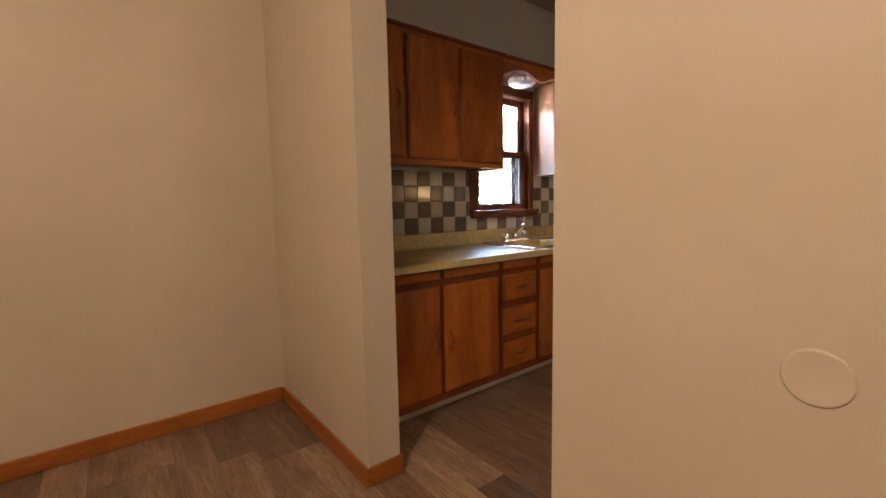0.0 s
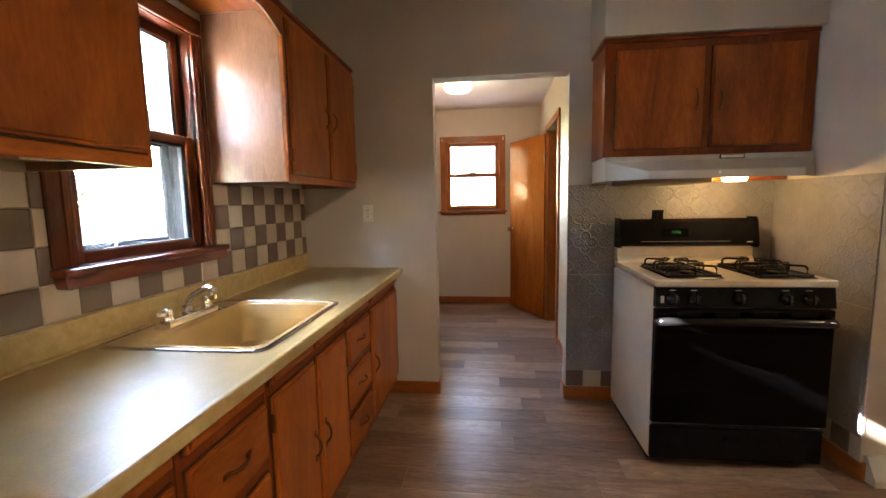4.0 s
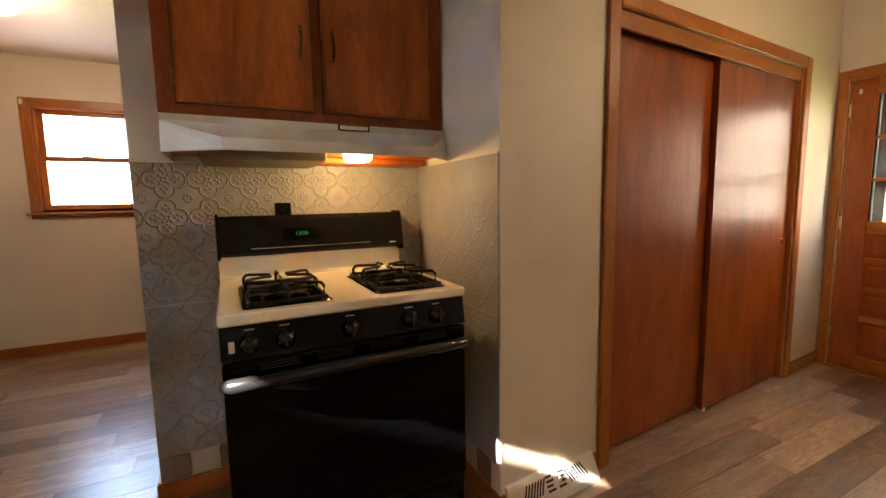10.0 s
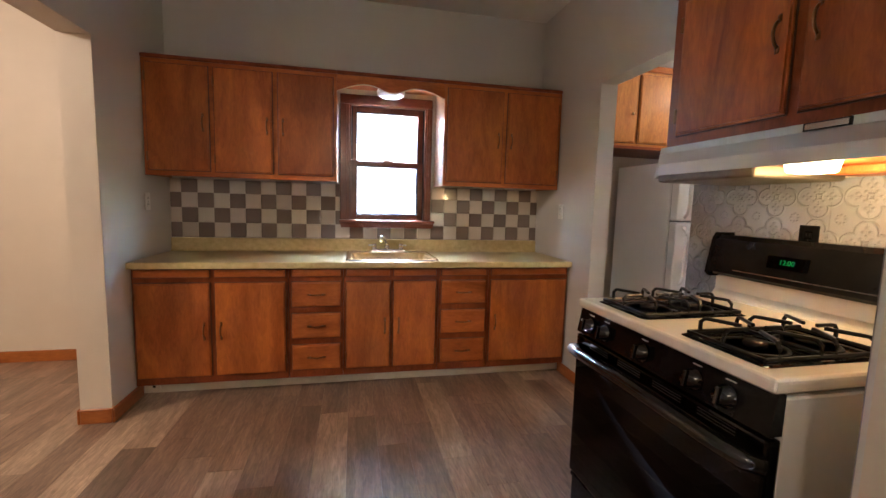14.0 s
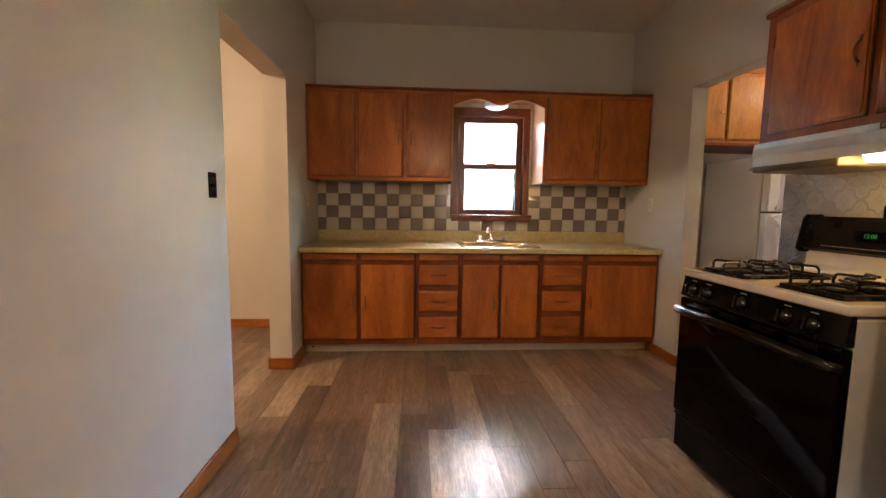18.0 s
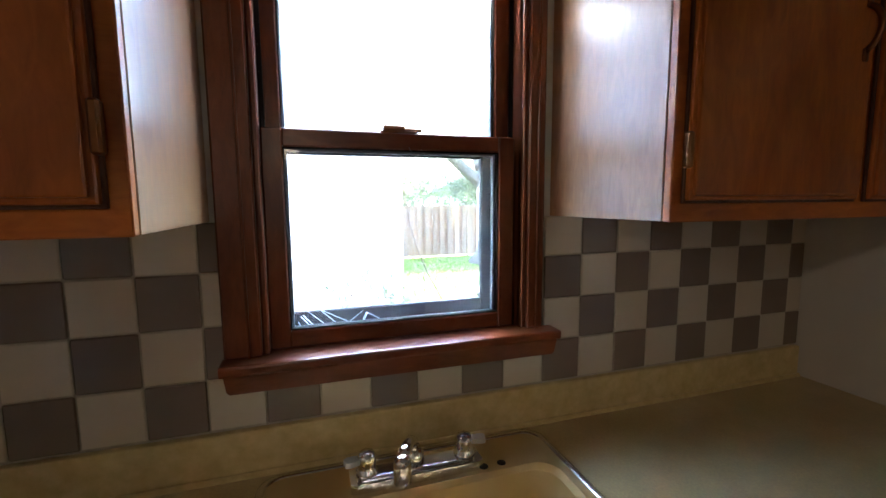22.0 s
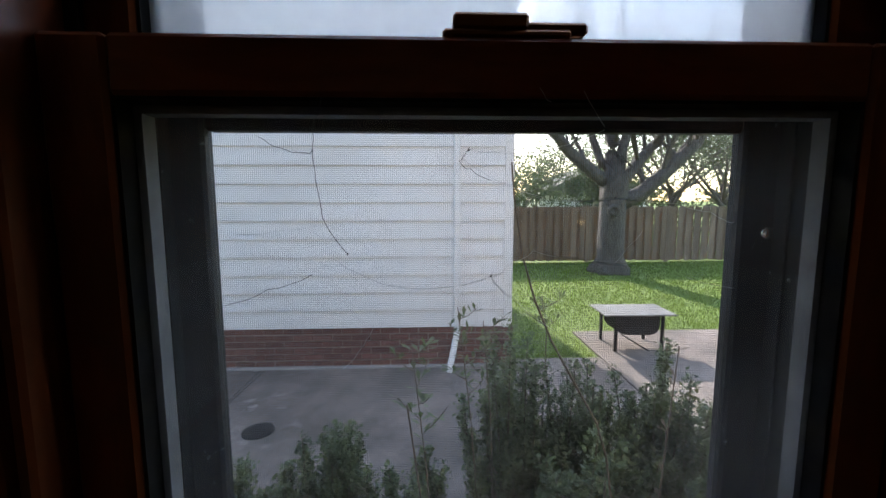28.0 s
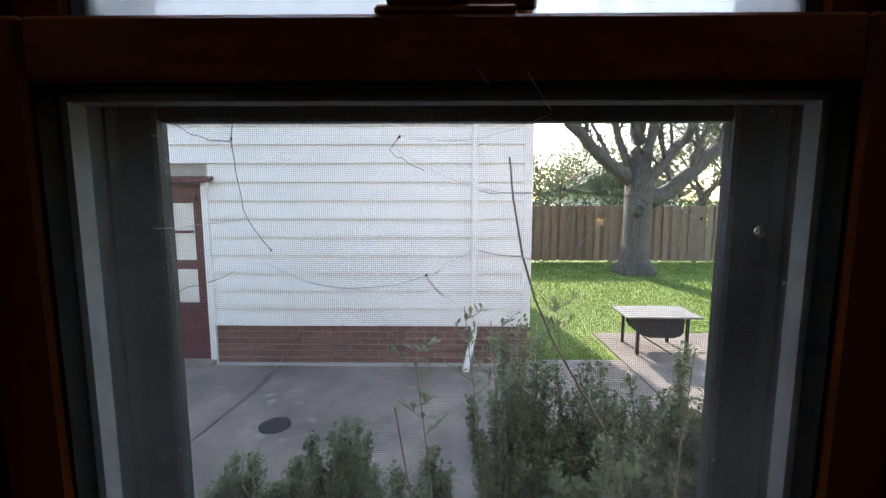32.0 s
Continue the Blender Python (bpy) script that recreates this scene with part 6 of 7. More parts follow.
# bare tree with heavy limbs
def limb(bm, p, d, length, r0, r1, depth, rnd, tips):
    pts, q = [Vector(p)], Vector(d).normalized()
    n = max(3, int(length / 0.35))
    for i in range(n):
        q = (q + Vector((rnd.uniform(-1, 1), rnd.uniform(-1, 1), rnd.uniform(-0.6, 0.8))) * 0.13).normalized()
        pts.append(pts[-1] + q * length / n)
    tube(pts, r0, 9 if r0 > 0.08 else (6 if r0 > 0.03 else 4), bm, r1)
    tips.append(pts[-1])
    if depth <= 0:
        return
    for k in range(rnd.choice((2, 3, 3)) if depth > 1 else 4):
        j = rnd.randint(max(1, n // 3), n)
        out = Vector((rnd.uniform(-1, 1), rnd.uniform(-1, 1), rnd.uniform(-0.1, 0.9))).normalized()
        f = 1 - 0.6 * j / n
        limb(bm, pts[j], q * 0.6 + out * 0.75, length * rnd.uniform(0.5, 0.8), (r0 + (r1 - r0) * j / n) * 0.68, r1 * 0.45, depth - 1, rnd, tips)


rt = random.Random(11)
tx, ty = 6.2, 10.0
tree = thing("tree", (tx, ty, GZ), "old bare tree with thick spreading limbs and rough grey bark", "tree")
bm = bmesh.new()
tube([(tx, ty, GZ - 0.1), (tx, ty, GZ + 0.06), (tx, ty, GZ + 0.35), (tx - 0.01, ty, 0.7), (tx + 0.01, ty, 1.2), (tx + 0.03, ty, 1.6), (tx + 0.02, ty, 2.05), (tx - 0.01, ty, 2.5)], 0.34, 18, bm, 0.27)
for i, v in enumerate(bm.verts):
    ang = math.atan2(v.co.y - ty, v.co.x - tx)
    if v.co.z < GZ + 0.15:
        f = 1.42 + 0.30 * math.sin(5 * ang + 0.6)
        v.co.x, v.co.y = tx + (v.co.x - tx) * f, ty + (v.co.y - ty) * f
    else:
        f = 1 + 0.05 * math.sin(5 * ang + 0.6) + (0.16 if 1.3 < v.co.z < 2.2 else 0)
        v.co.x, v.co.y = tx + (v.co.x - tx) * f + rt.uniform(-0.012, 0.012), ty + (v.co.y - ty) * f + rt.uniform(-0.012, 0.012)
trunk = part("trunk", bm, "bark", tree, "rough grey trunk", True)
part("burl", turned([(0.02, -0.03), (0.16, -0.01), (0.14, 0.05), (0.09, 0.075), (0.075, 0.05), (0.004, 0.04)], pose(tx - 0.10, ty - 0.31, 1.28, 90, 0, -18), 16), "bark", trunk, "ring-shaped burl", True)
tips = []
# heavy limbs out of the crotch: way in x, y, z and the radii
BOUGHS = ([(6.05, 10.0, 1.95), (5.51, 9.95, 2.31), (4.93, 9.9, 2.82), (4.45, 9.85, 3.31), (4.40, 9.8, 3.9), (4.33, 9.8, 4.4)], 0.17, 0.07), \
    ([(6.40, 9.95, 1.45), (6.95, 9.9, 1.78), (7.54, 9.85, 2.32), (8.10, 9.8, 2.90), (8.45, 9.8, 3.6), (8.74, 9.8, 4.3)], 0.21, 0.085), \
    ([(6.18, 10.05, 2.3), (6.20, 10.1, 2.86), (6.08, 10.15, 3.6), (6.0, 10.2, 4.5)], 0.20, 0.10), ([(6.30, 10.0, 2.2), (6.45, 10.05, 3.0), (6.56, 10.1, 4.4)], 0.15, 0.075), \
    ([(6.40, 10.0, 2.0), (6.80, 10.1, 2.45), (7.36, 10.2, 3.01), (7.65, 10.3, 3.7), (7.86, 10.3, 4.5)], 0.16, 0.07), ([(5.95, 10.1, 2.35), (5.72, 10.2, 3.0), (5.53, 10.3, 3.66), (5.44, 10.3, 4.4)], 0.10, 0.06)
for way, ra, rz in BOUGHS:
    bm = bmesh.new()
    P = [Vector(p) for p in way]
    fine = []
    for a, b in zip(P, P[1:]):
        for k in range(3):
            fine.append(a.lerp(b, k / 3) + Vector((rt.uniform(-1, 1), rt.uniform(-1, 1), rt.uniform(-1, 1))) * 0.03)
    fine.append(P[-1])
    tube(fine, ra, 10, bm, rz)
    n = len(fine)
    for j in range(3, n):
        r = ra + (rz - ra) * j / (n - 1)
        d = (fine[min(j + 1, n - 1)] - fine[j - 1]).normalized()
        for _ in range(1 if j < n - 1 else 3):
            out = Vector((rt.uniform(-1, 1), rt.uniform(-1, 1), rt.uniform(0.1, 1.1))).normalized()
            limb(bm, fine[j], d * 0.5 + out * 0.9, rt.uniform(0.9, 2.0), r * 0.42, r * 0.16, 2, rt, tips)
    part("limb", bm, "bark", tree, "bare spreading limb", True)


def leaf_cloud(pts, size, rnd, flat=0.3):
    """Many small four-cornered leaves at pts, as one mesh's raw data."""
    vs, fs = [], []
    for p in pts:
        a = Vector((rnd.gauss(0, 1), rnd.gauss(0, 1), rnd.gauss(0, flat))).normalized()
        b = a.cross(Vector((rnd.gauss(0, 1), rnd.gauss(0, 1), rnd.gauss(0, 1)))).normalized()
        s = size * rnd.uniform(0.6, 1.3)
        i = len(vs)
        c = Vector(p)
        vs += [tuple(c - a * s), tuple(c - b * s * 0.4), tuple(c + a * s), tuple(c + b * s * 0.4)]
        fs.append((i, i + 1, i + 2, i + 3))
    return vs, fs


def raw(name, vs, fs, material):
    me = bpy.data.meshes.new(name)
    me.from_pydata(vs, [], fs)
    me.materials.append(M[material])
    return new(name, me)


def under(ob, th, label=""):
    ob.parent = th
    ob.matrix_parent_inverse = Matrix.Translation(th.location).inverted()
    return tagged(ob, label)


buds = []
for p in tips:
    for _ in range(3):
        buds.append(p + Vector((rt.gauss(0, 0.15), rt.gauss(0, 0.15), rt.gauss(0, 0.15))))
under(raw("buds", *leaf_cloud(buds, 0.02, rt), "far_leaf"), tree, "sparse opening buds")

# trees and a house past the fence
rf = random.Random(21)
for x, y, h, w in ((9.2, 18.5, 2.7, 1.7), (6.0, 19.5, 2.6, 1.6), (14.5, 17, 4.5, 3.0), (19, 19, 5.0, 3.4), (24, 22, 6.0, 4.0), (12, 25, 5.2, 3.4), (4.0, 24, 4.0, 2.4), (17, 28, 6.5, 4.0), (1, 30, 5, 3.0), (31, 27, 7, 4.5), (10.8, 15.2, 4.4, 2.8), (13.2, 15.8, 4.8, 3.0), (16.0, 16.5, 5.2, 3.2), (7.6, 22.5, 4.6, 2.8)):
    t = thing("yard_tree", (x, y, GZ), "tree in thin spring leaf behind the fence", "tree", "trees behind the fence")
    bm = bmesh.new()
    tp = []
    tube([(x, y, GZ - 0.1), (x + 0.05, y, 0.8), (x, y + 0.1, h * 0.45)], 0.16, 8, bm, 0.10)
    for i in range(6):
        a = i * 1.05 + rf.uniform(0, 0.5)
        limb(bm, (x, y, h * rf.uniform(0.25, 0.45)), (math.cos(a), math.sin(a), 0.9), h * 0.5, 0.07, 0.03, 2, rf, tp)
    part("trunk", bm, "bark", t, "", True)
    pts = []
    for p in tp:
        for _ in range(44):
            pts.append(p + Vector((rf.gauss(0, w * 0.17), rf.gauss(0, w * 0.17), rf.gauss(0, w * 0.14))))
    under(raw("crown", *leaf_cloud(pts, 0.075, rf, 1.0), "far_leaf"), t, "thin green crown with gaps")
fh = thing("far_hedge", (12, 16.6, GZ), "uneven olive shrubs along the far side of the fence", "hedge")
pts = []
for _ in range(9000):
    x = rf.uniform(1.5, 30)
    top = 1.9 + 0.5 * math.sin(x * 1.3) + 0.35 * math.sin(x * 3.1 + 1) + 0.25 * math.sin(x * 7.3)
    pts.append((x, 16.6 + rf.gauss(0, 0.5) + 0.25 * abs(x - 8), GZ + (top - GZ) * rf.random() ** 0.6))
under(raw("foliage", *leaf_cloud(pts, 0.11, rf, 1.0), "far_leaf"), fh, "olive leaves with gaps")
nh = thing("neighbour_house", (13, 27, GZ), "low white house with a grey shingled roof past the fence", "house")
part("wall", box(8.6, 15.5, 25.5, 32, GZ, 1.9), "siding", nh)
part("roof", prism([(8.2, 1.85), (15.9, 1.85), (12.2, 3.7)], Matrix(((1, 0, 0, 0), (0, 0, 1, 25.1), (0, 1, 0, 0), (0, 0, 0, 1))), 7.4), "roof", nh)
part("window", box(10.5, 11.5, 25.46, 25.5, 0.5, 1.4), "pane", nh)

# grass blades on the near lawn
gr = random.Random(5)
vs, fs = [], []
for _ in range(40000):
    y = 4.35 + 7.4 * gr.random() ** 1.5
    x = gr.uniform(2.55, 12.0)
    if y < 5.25 and x > 3.5:
        continue
    h, a = gr.uniform(0.015, 0.035), gr.uniform(0, 6.28)
    w = 0.006 + 0.0012 * (y - 4)
    i = len(vs)
    dx, dy = math.cos(a) * w, math.sin(a) * w
    vs += [(x - dx, y - dy, GZ - 0.03), (x + dx, y + dy, GZ - 0.03), (x + gr.gauss(0, 0.012), y + gr.gauss(0, 0.012), GZ - 0.015 + h)]
    fs.append((i, i + 1, i + 2))
tagged(raw("grass", vs, fs, "blade"), "mown spring grass with uneven blades", "grass", "", "stuff")


# hedge bushes below the window
def bush(x, y, w, h, n, seed, label):
    rb = random.Random(seed)
    th = thing("bush", (x, y, GZ), label, "bush", "bushes below the window")
    st = bmesh.new()
    pts, dirs = [], []
    for i in range(n):
        a, r = rb.uniform(0, 6.28), w * math.sqrt(rb.random())
        hh = h * (1 - 0.40 * (r / w) ** 2) * (1.0 + 0.12 * math.sin(5.0 * a + seed)) * rb.uniform(0.66, 1.10)
        bx, by = x + r * math.cos(a), y + r * 0.75 * math.sin(a)
        top = Vector((bx + rb.gauss(0, 0.03), by + rb.gauss(0, 0.03), GZ + hh))
        foot = Vector((x + (bx - x) * 0.45, y + (by - y) * 0.45, GZ))
        mid = foot.lerp(top, 0.5) + Vector((rb.gauss(0, 0.02), rb.gauss(0, 0.02), 0))
        tube([foot, mid, top], 0.006, 4, st, 0.0022)
        for j in range(310):
            f = 0.34 + 0.66 * rb.random() ** 0.55
            p = foot.lerp(mid, f * 2) if f < 0.5 else mid.lerp(top, f * 2 - 1)
            pts.append((p, (top - mid).normalized()))
    part("stems", st, "twig", th, "brown woody stems")
    vs, fs = [], []
    for p, up in pts:
        a = rb.uniform(0, 6.28)
        out = (Vector((math.cos(a), math.sin(a), 0)) + up * rb.uniform(0.3, 1.2)).normalized()
        s = rb.uniform(0.015, 0.027)
        side = out.cross(up)
        if side.length < 0.01:
            continue
        side = side.normalized() * s * 0.36
        i = len(vs)
        q = p + Vector((rb.gauss(0, 0.016), rb.gauss(0, 0.016), rb.gauss(0, 0.012)))
        vs += [tuple(q), tuple(q + out * s * 0.5 + side), tuple(q + out * s), tuple(q + out * s * 0.5 - side)]
        fs.append((i, i + 1, i + 2, i + 3))
    under(raw("foliage", vs, fs, "leaf"), th, "small dark glossy oval leaves")
    return th


for i, (x, y, w, h, n) in enumerate(((0.82, 1.35, 0.20, 0.76, 38), (1.16, 1.40, 0.20, 0.86, 42), (1.52, 1.30, 0.15, 0.80, 32), (1.93, 1.50, 0.24, 1.14, 50), (2.28, 1.45, 0.27, 1.06, 55), (2.65, 1.50, 0.29, 1.04, 60), (2.98, 1.3, 0.32, 0.98, 60), (3.40, 1.35, 0.33, 1.0, 60), (2.1, 1.0, 0.22, 0.84, 45), (2.6, 0.95, 0.26, 0.84, 48))):
    bush(x, y, w, h, n, 40 + i, "dark green small-leaved bush with upright shoots against the house")


def sprig(name, pts, r, leaves, seed, label, size=0.022, material="leaf_light", twigs=0):
    rs = random.Random(seed)
    th = thing(name, pts[0], label, "shoot", "thin shoots")
    part("stem", tube(pts, r, 6, None, r * 0.45), "twig", th, "", True)
    vs, fs = [], []
    P = [Vector(p) for p in pts]
    lines = [P]
    for k in range(twigs):
        p = P[-2].lerp(P[-1], 0.25 + 0.65 * k / max(1, twigs - 1))
        a = k * 2.4 + rs.uniform(0, 0.8)
        q = p + Vector((math.cos(a), math.sin(a), rs.uniform(0.5, 1.1))) * rs.uniform(0.05, 0.10)
        lines.append([p, p.lerp(q, 0.5) + Vector((0, 0, -0.008)), q])
        part("twig", tube(lines[-1], r * 0.5, 4, None, r * 0.3), "twig", th)
    for k in range(leaves):
        if twigs and k % 4:
            L, f = lines[1 + k % twigs], 0.2 + 0.8 * rs.random()
        else:
            L, f = P, (0.72 if twigs else 0.35) + (0.28 if twigs else 0.65) * rs.random()
        j = min(int(f * (len(L) - 1)), len(L) - 2)
        p = L[j].lerp(L[j + 1], f * (len(L) - 1) - j)
        out = Vector((rs.gauss(0, 1), rs.gauss(0, 1), rs.uniform(0.1, 1.2))).normalized()
        side = out.cross(Vector((0, 0, 1))).normalized() * size * 0.3
        s = size * rs.uniform(0.7, 1.4)
        i = len(vs)
        b = p + out * 0.012
        vs += [tuple(p), tuple(b + out * s * 0.5 + side), tuple(b + out * s), tuple(b + out * s * 0.5 - side)]
        fs.append((i, i + 1, i + 2, i + 3))
    if leaves:
        under(raw("leaves", vs, fs, material), th, "small young leaves")
    return th


sprig("tall_shoot", [(2.26, 1.08, GZ), (2.20, 1.0, 0.35), (2.112, 0.92, 0.739), (2.055, 0.87, 0.882), (1.968, 0.80, 1.021), (1.872, 0.73, 1.178), (1.814, 0.68, 1.296), (1.778, 0.65, 1.40), (1.751, 0.62, 1.523), (1.741, 0.605, 1.60)], 0.0042, 0, 1, "tall bare brown shoot bending over the bushes")
for i, pts in enumerate(([(1.78, 1.3, 0.1), (1.73, 1.22, 0.7), (1.675, 1.18, 1.15)], [(1.60, 1.1, 0.1), (1.56, 0.98, 0.7), (1.52, 0.91, 1.12)], [(1.84, 1.3, 0.1), (1.81, 1.27, 0.7), (1.775, 1.24, 1.08)], [(2.1, 1.6, 0.1), (2.12, 1.6, 0.9), (2.10, 1.6, 1.05)])):
    sprig("leafy_shoot", [(pts[0][0], pts[0][1], GZ)] + pts, 0.0035, 60, 60 + i, "thin shoot with small green leaves", 0.026, "leaf", 6)
for i, pts in enumerate(([(1.62, 0.75, 0.1), (1.57, 0.55, 0.75), (1.53, 0.43, 1.17)], [(2.34, 1.05, 0.1), (2.36, 1.02, 0.75), (2.37, 1.0, 1.06)])):
    sprig("dry_shoot", [(pts[0][0], pts[0][1], GZ)] + pts, 0.004, 12, 80 + i, "dry reddish brown shoot", 0.02, "twig")

# fire-pit table
ft = thing("fire_pit_table", (4.08, 4.67, GZ), "weathered grey square table over a black fire bowl", "fire pit")
FM = pose(4.08, 4.67, 0, 0, 0, -2)
part("top", moved(box(-0.425, 0.425, -0.265, 0.265, 0.180, 0.198, bevel=0.005), FM), "table", ft, "grey weathered slab top")
for a in (-1, 1):
    for b in (-1, 1):
        part("leg", moved(box(a * 0.275 - 0.017, a * 0.275 + 0.017, b * 0.225 - 0.017, b * 0.225 + 0.017, GZ - 0.006, 0.178, bevel=0.004), FM), "rust", ft)
TROUGH = [(-0.25, 0.176), (-0.25, 0.02), (-0.22, -0.035), (-0.14, -0.062), (0.14, -0.062), (0.22, -0.035), (0.25, 0.02), (0.25, 0.176)]
part("bowl", moved(prism(TROUGH, Matrix(((1, 0, 0, 0), (0, 0, 1, -0.205), (0, 1, 0, 0), (0, 0, 0, 1))), 0.41), FM), "rust", ft, "black iron fire trough")
part("rim", moved(boxes([(-0.256, 0.256, -0.214, -0.207, 0.12, 0.14), (-0.256, 0.256, 0.207, 0.214, 0.12, 0.14)]), FM), "rust", ft)
part("brace", moved(tube([(-0.20, -0.2, -0.05), (0.12, -0.22, GZ + 0.004)], 0.008, 6), FM), "rust", ft)
wb = thing("white_crate", (6.38, 5.42, GZ), "pale grey plastic box on the edge of the lawn", "box")
part("body", moved(box(-0.32, 0.32, -0.2, 0.2, GZ - 0.01, GZ + 0.38, bevel=0.03, seg=2), pose(6.38, 5.42, 0, 0, 0, -25)), "siding", wb)
part("grip", moved(box(-0.08, 0.08, -0.21, -0.195, 0.02, 0.05), pose(6.38, 5.42, 0, 0, 0, -25)), "dark", wb)

# ---- threads and plastic strips in the window ----
def thread(pts, r, material, seed):
    rr = random.Random(seed)
    P = [Vector(p) for p in pts]
    out = []
    for a, b in zip(P, P[1:]):
        for k in range(4):
            q = a.lerp(b, k / 4)
            out.append(q + Vector((rr.uniform(-1, 1) * 0.0005, 0, -0.0012 * math.sin(math.pi * k / 4) + rr.uniform(-1, 1) * 0.0005)))
    out.append(P[-1])
    th = thing("spider_thread", pts[0], "dusty spider thread across the window screen", "spider thread", "spider threads")
    part("strand", tube(out, r, 4), material, th)


YT = 0.008
WEBS = ([(1.503, 1.587), (1.497, 1.571), (1.496, 1.554), (1.498, 1.531), (1.502, 1.509), (1.516, 1.489)], 0.00024, "web_dark"), ([(1.463, 1.563), (1.476, 1.556), (1.492, 1.553), (1.496, 1.555)], 0.00022, "web_dark"), \
    ([(1.51, 1.484), (1.522, 1.477), (1.543, 1.468), (1.574, 1.466), (1.609, 1.473), (1.622, 1.482), (1.637, 1.49), (1.664, 1.485), (1.706, 1.48)], 0.0002, "web"), ([(1.436, 1.456), (1.464, 1.466), (1.493, 1.476)], 0.0002, "web_dark"), \
    ([(1.609, 1.473), (1.613, 1.468), (1.622, 1.459)], 0.0002, "web"), ([(1.594, 1.557), (1.588, 1.548), (1.595, 1.543), (1.608, 1.536)], 0.00018, "web_dark"), ([(1.637, 1.525), (1.659, 1.523), (1.692, 1.525), (1.715, 1.523)], 0.0002, "web"), \
    ([(1.532, 1.442), (1.525, 1.429), (1.511, 1.412)], 0.00022, "web"), ([(1.639, 1.593), (1.646, 1.585)], 0.00022, "web"), ([(1.667, 1.592), (1.681, 1.57)], 0.00025, "web"), \
    ([(1.589, 1.550), (1.594, 1.556), (1.610, 1.554), (1.641, 1.554), (1.681, 1.568)], 0.00015, "web"), ([(1.589, 1.550), (1.618, 1.534), (1.644, 1.525), (1.670, 1.523), (1.690, 1.525), (1.732, 1.521), (1.755, 1.515), (1.771, 1.508)], 0.00015, "web"), \
    ([(1.504, 1.509), (1.478, 1.505), (1.446, 1.502)], 0.00014, "web"), ([(1.610, 1.472), (1.627, 1.456), (1.651, 1.437)], 0.00015, "web"), ([(1.690, 1.481), (1.700, 1.493), (1.709, 1.503)], 0.00015, "web"), \
    ([(1.741, 1.472), (1.774, 1.464)], 0.00015, "web"), ([(1.672, 1.427), (1.699, 1.404)], 0.00015, "web"), ([(1.483, 1.556), (1.496, 1.552)], 0.00015, "web")
for i, (pts, r, mt) in enumerate(WEBS):
    thread([(x - 0.003, YT, z - 0.002) for x, z in pts], r, M[mt], 100 + i)
for x, z in ((1.493, 1.552), (1.513, 1.487), (1.606, 1.472), (1.591, 1.553), (1.768, 1.506), (1.687, 1.523)):
    th = thing("web_knot", (x, YT, z), "tiny dark clump of dust in a spider thread", "dust clump", "dust clumps")
    part("clump", turned([(0.0002, -0.0009), (0.0006, -0.0003), (0.0005, 0.0005), (0.0002, 0.0010)], pose(x, YT, z, 20, 30), 7), "web_dark", th)


def ribbon(pts, w, t):
    """A flat strip of width w (along y and a little z) through pts."""
    bm = bmesh.new()
    P = [Vector(p) for p in pts]
    rings = []
    for i, p in enumerate(P):
        d = (P[min(i + 1, len(P) - 1)] - P[max(i - 1, 0)]).normalized()
        e = Vector((0, 1, 0.55)).normalized()
        u = d.cross(e).normalized() * t / 2
        e = e * w / 2
        rings.append([bm.verts.new(p + q) for q in (e + u, e - u, -e - u, -e + u)])
    for a, b in zip(rings, rings[1:]):
        for k in range(4):
            bm.faces.new((a[k], a[(k + 1) % 4], b[(k + 1) % 4], b[k]))
    bm.faces.new(rings[0])
    bm.faces.new(rings[-1][::-1])
    bmesh.ops.recalc_face_normals(bm, faces=bm.faces)
    return bm


rs = random.Random(9)
SILL = 1.1475
# high end, then low end in x, and the sag, of the strips leaning behind the lower sash; the rest lie in a heap
LEANING = ((1.431, 1.214, 1.500, 0.000), (1.433, 1.216, 1.640, -0.016), (1.530, 1.206, 1.430, -0.006), (1.537, 1.202, 1.612, 0.004), (1.400, 1.215, 1.482, -0.004), (1.385, 1.204, 1.462, -0.012), (1.354, 1.193, 1.470, -0.008),
           (1.378, 1.193, 1.406, -0.003), (1.390, 1.205, 1.450, -0.005), (1.856, 1.172, 1.838, 0.0), (1.874, 1.186, 1.846, 0.003), (1.886, 1.184, 1.852, 0.004), (1.880, 1.178, 1.842, 0.002))


def strip(pts, w):
    th = thing("plastic_strip", pts[-1], "loose clear plastic strip lying on the window sill", "plastic strip", "plastic strips")
    part("strip", ribbon(pts, w, 0.0009), "strip", th)


for xa, za, xb, sag in LEANING:
    y0 = rs.uniform(0.064, 0.078)
    pts = []
    for k in range(9):
        f = k / 8
        pts.append((xa + (xb - xa) * f, y0 - 0.004 * f, za + (SILL + 0.002 - za) * f + sag * math.sin(math.pi * f)))
    strip(pts, rs.choice((0.0012, 0.0016, 0.0022)))
for i in range(14):
    x, ln = 1.340 + 0.12 * rs.random() ** 1.3, rs.uniform(0.06, 0.14)
    y0, bow = rs.uniform(0.060, 0.084), rs.uniform(0.004, 0.020)
    strip([(x + k / 8 * ln, y0 - 0.006 * k / 8, SILL + 0.003 + bow * math.sin(math.pi * k / 8)) for k in range(9)], rs.choice((0.0012, 0.0016, 0.0022)))
pl = thing("plastic_sheet", (1.56, 0.066, SILL), "small bent brownish plastic sheet on the window sill", "plastic sheet")
part("sheet", ribbon([(1.537 - 0.006 * k, 0.068 + 0.002 * k, SILL + 0.052 - 0.013 * k) for k in range(5)], 0.010, 0.0012), "strip", pl)


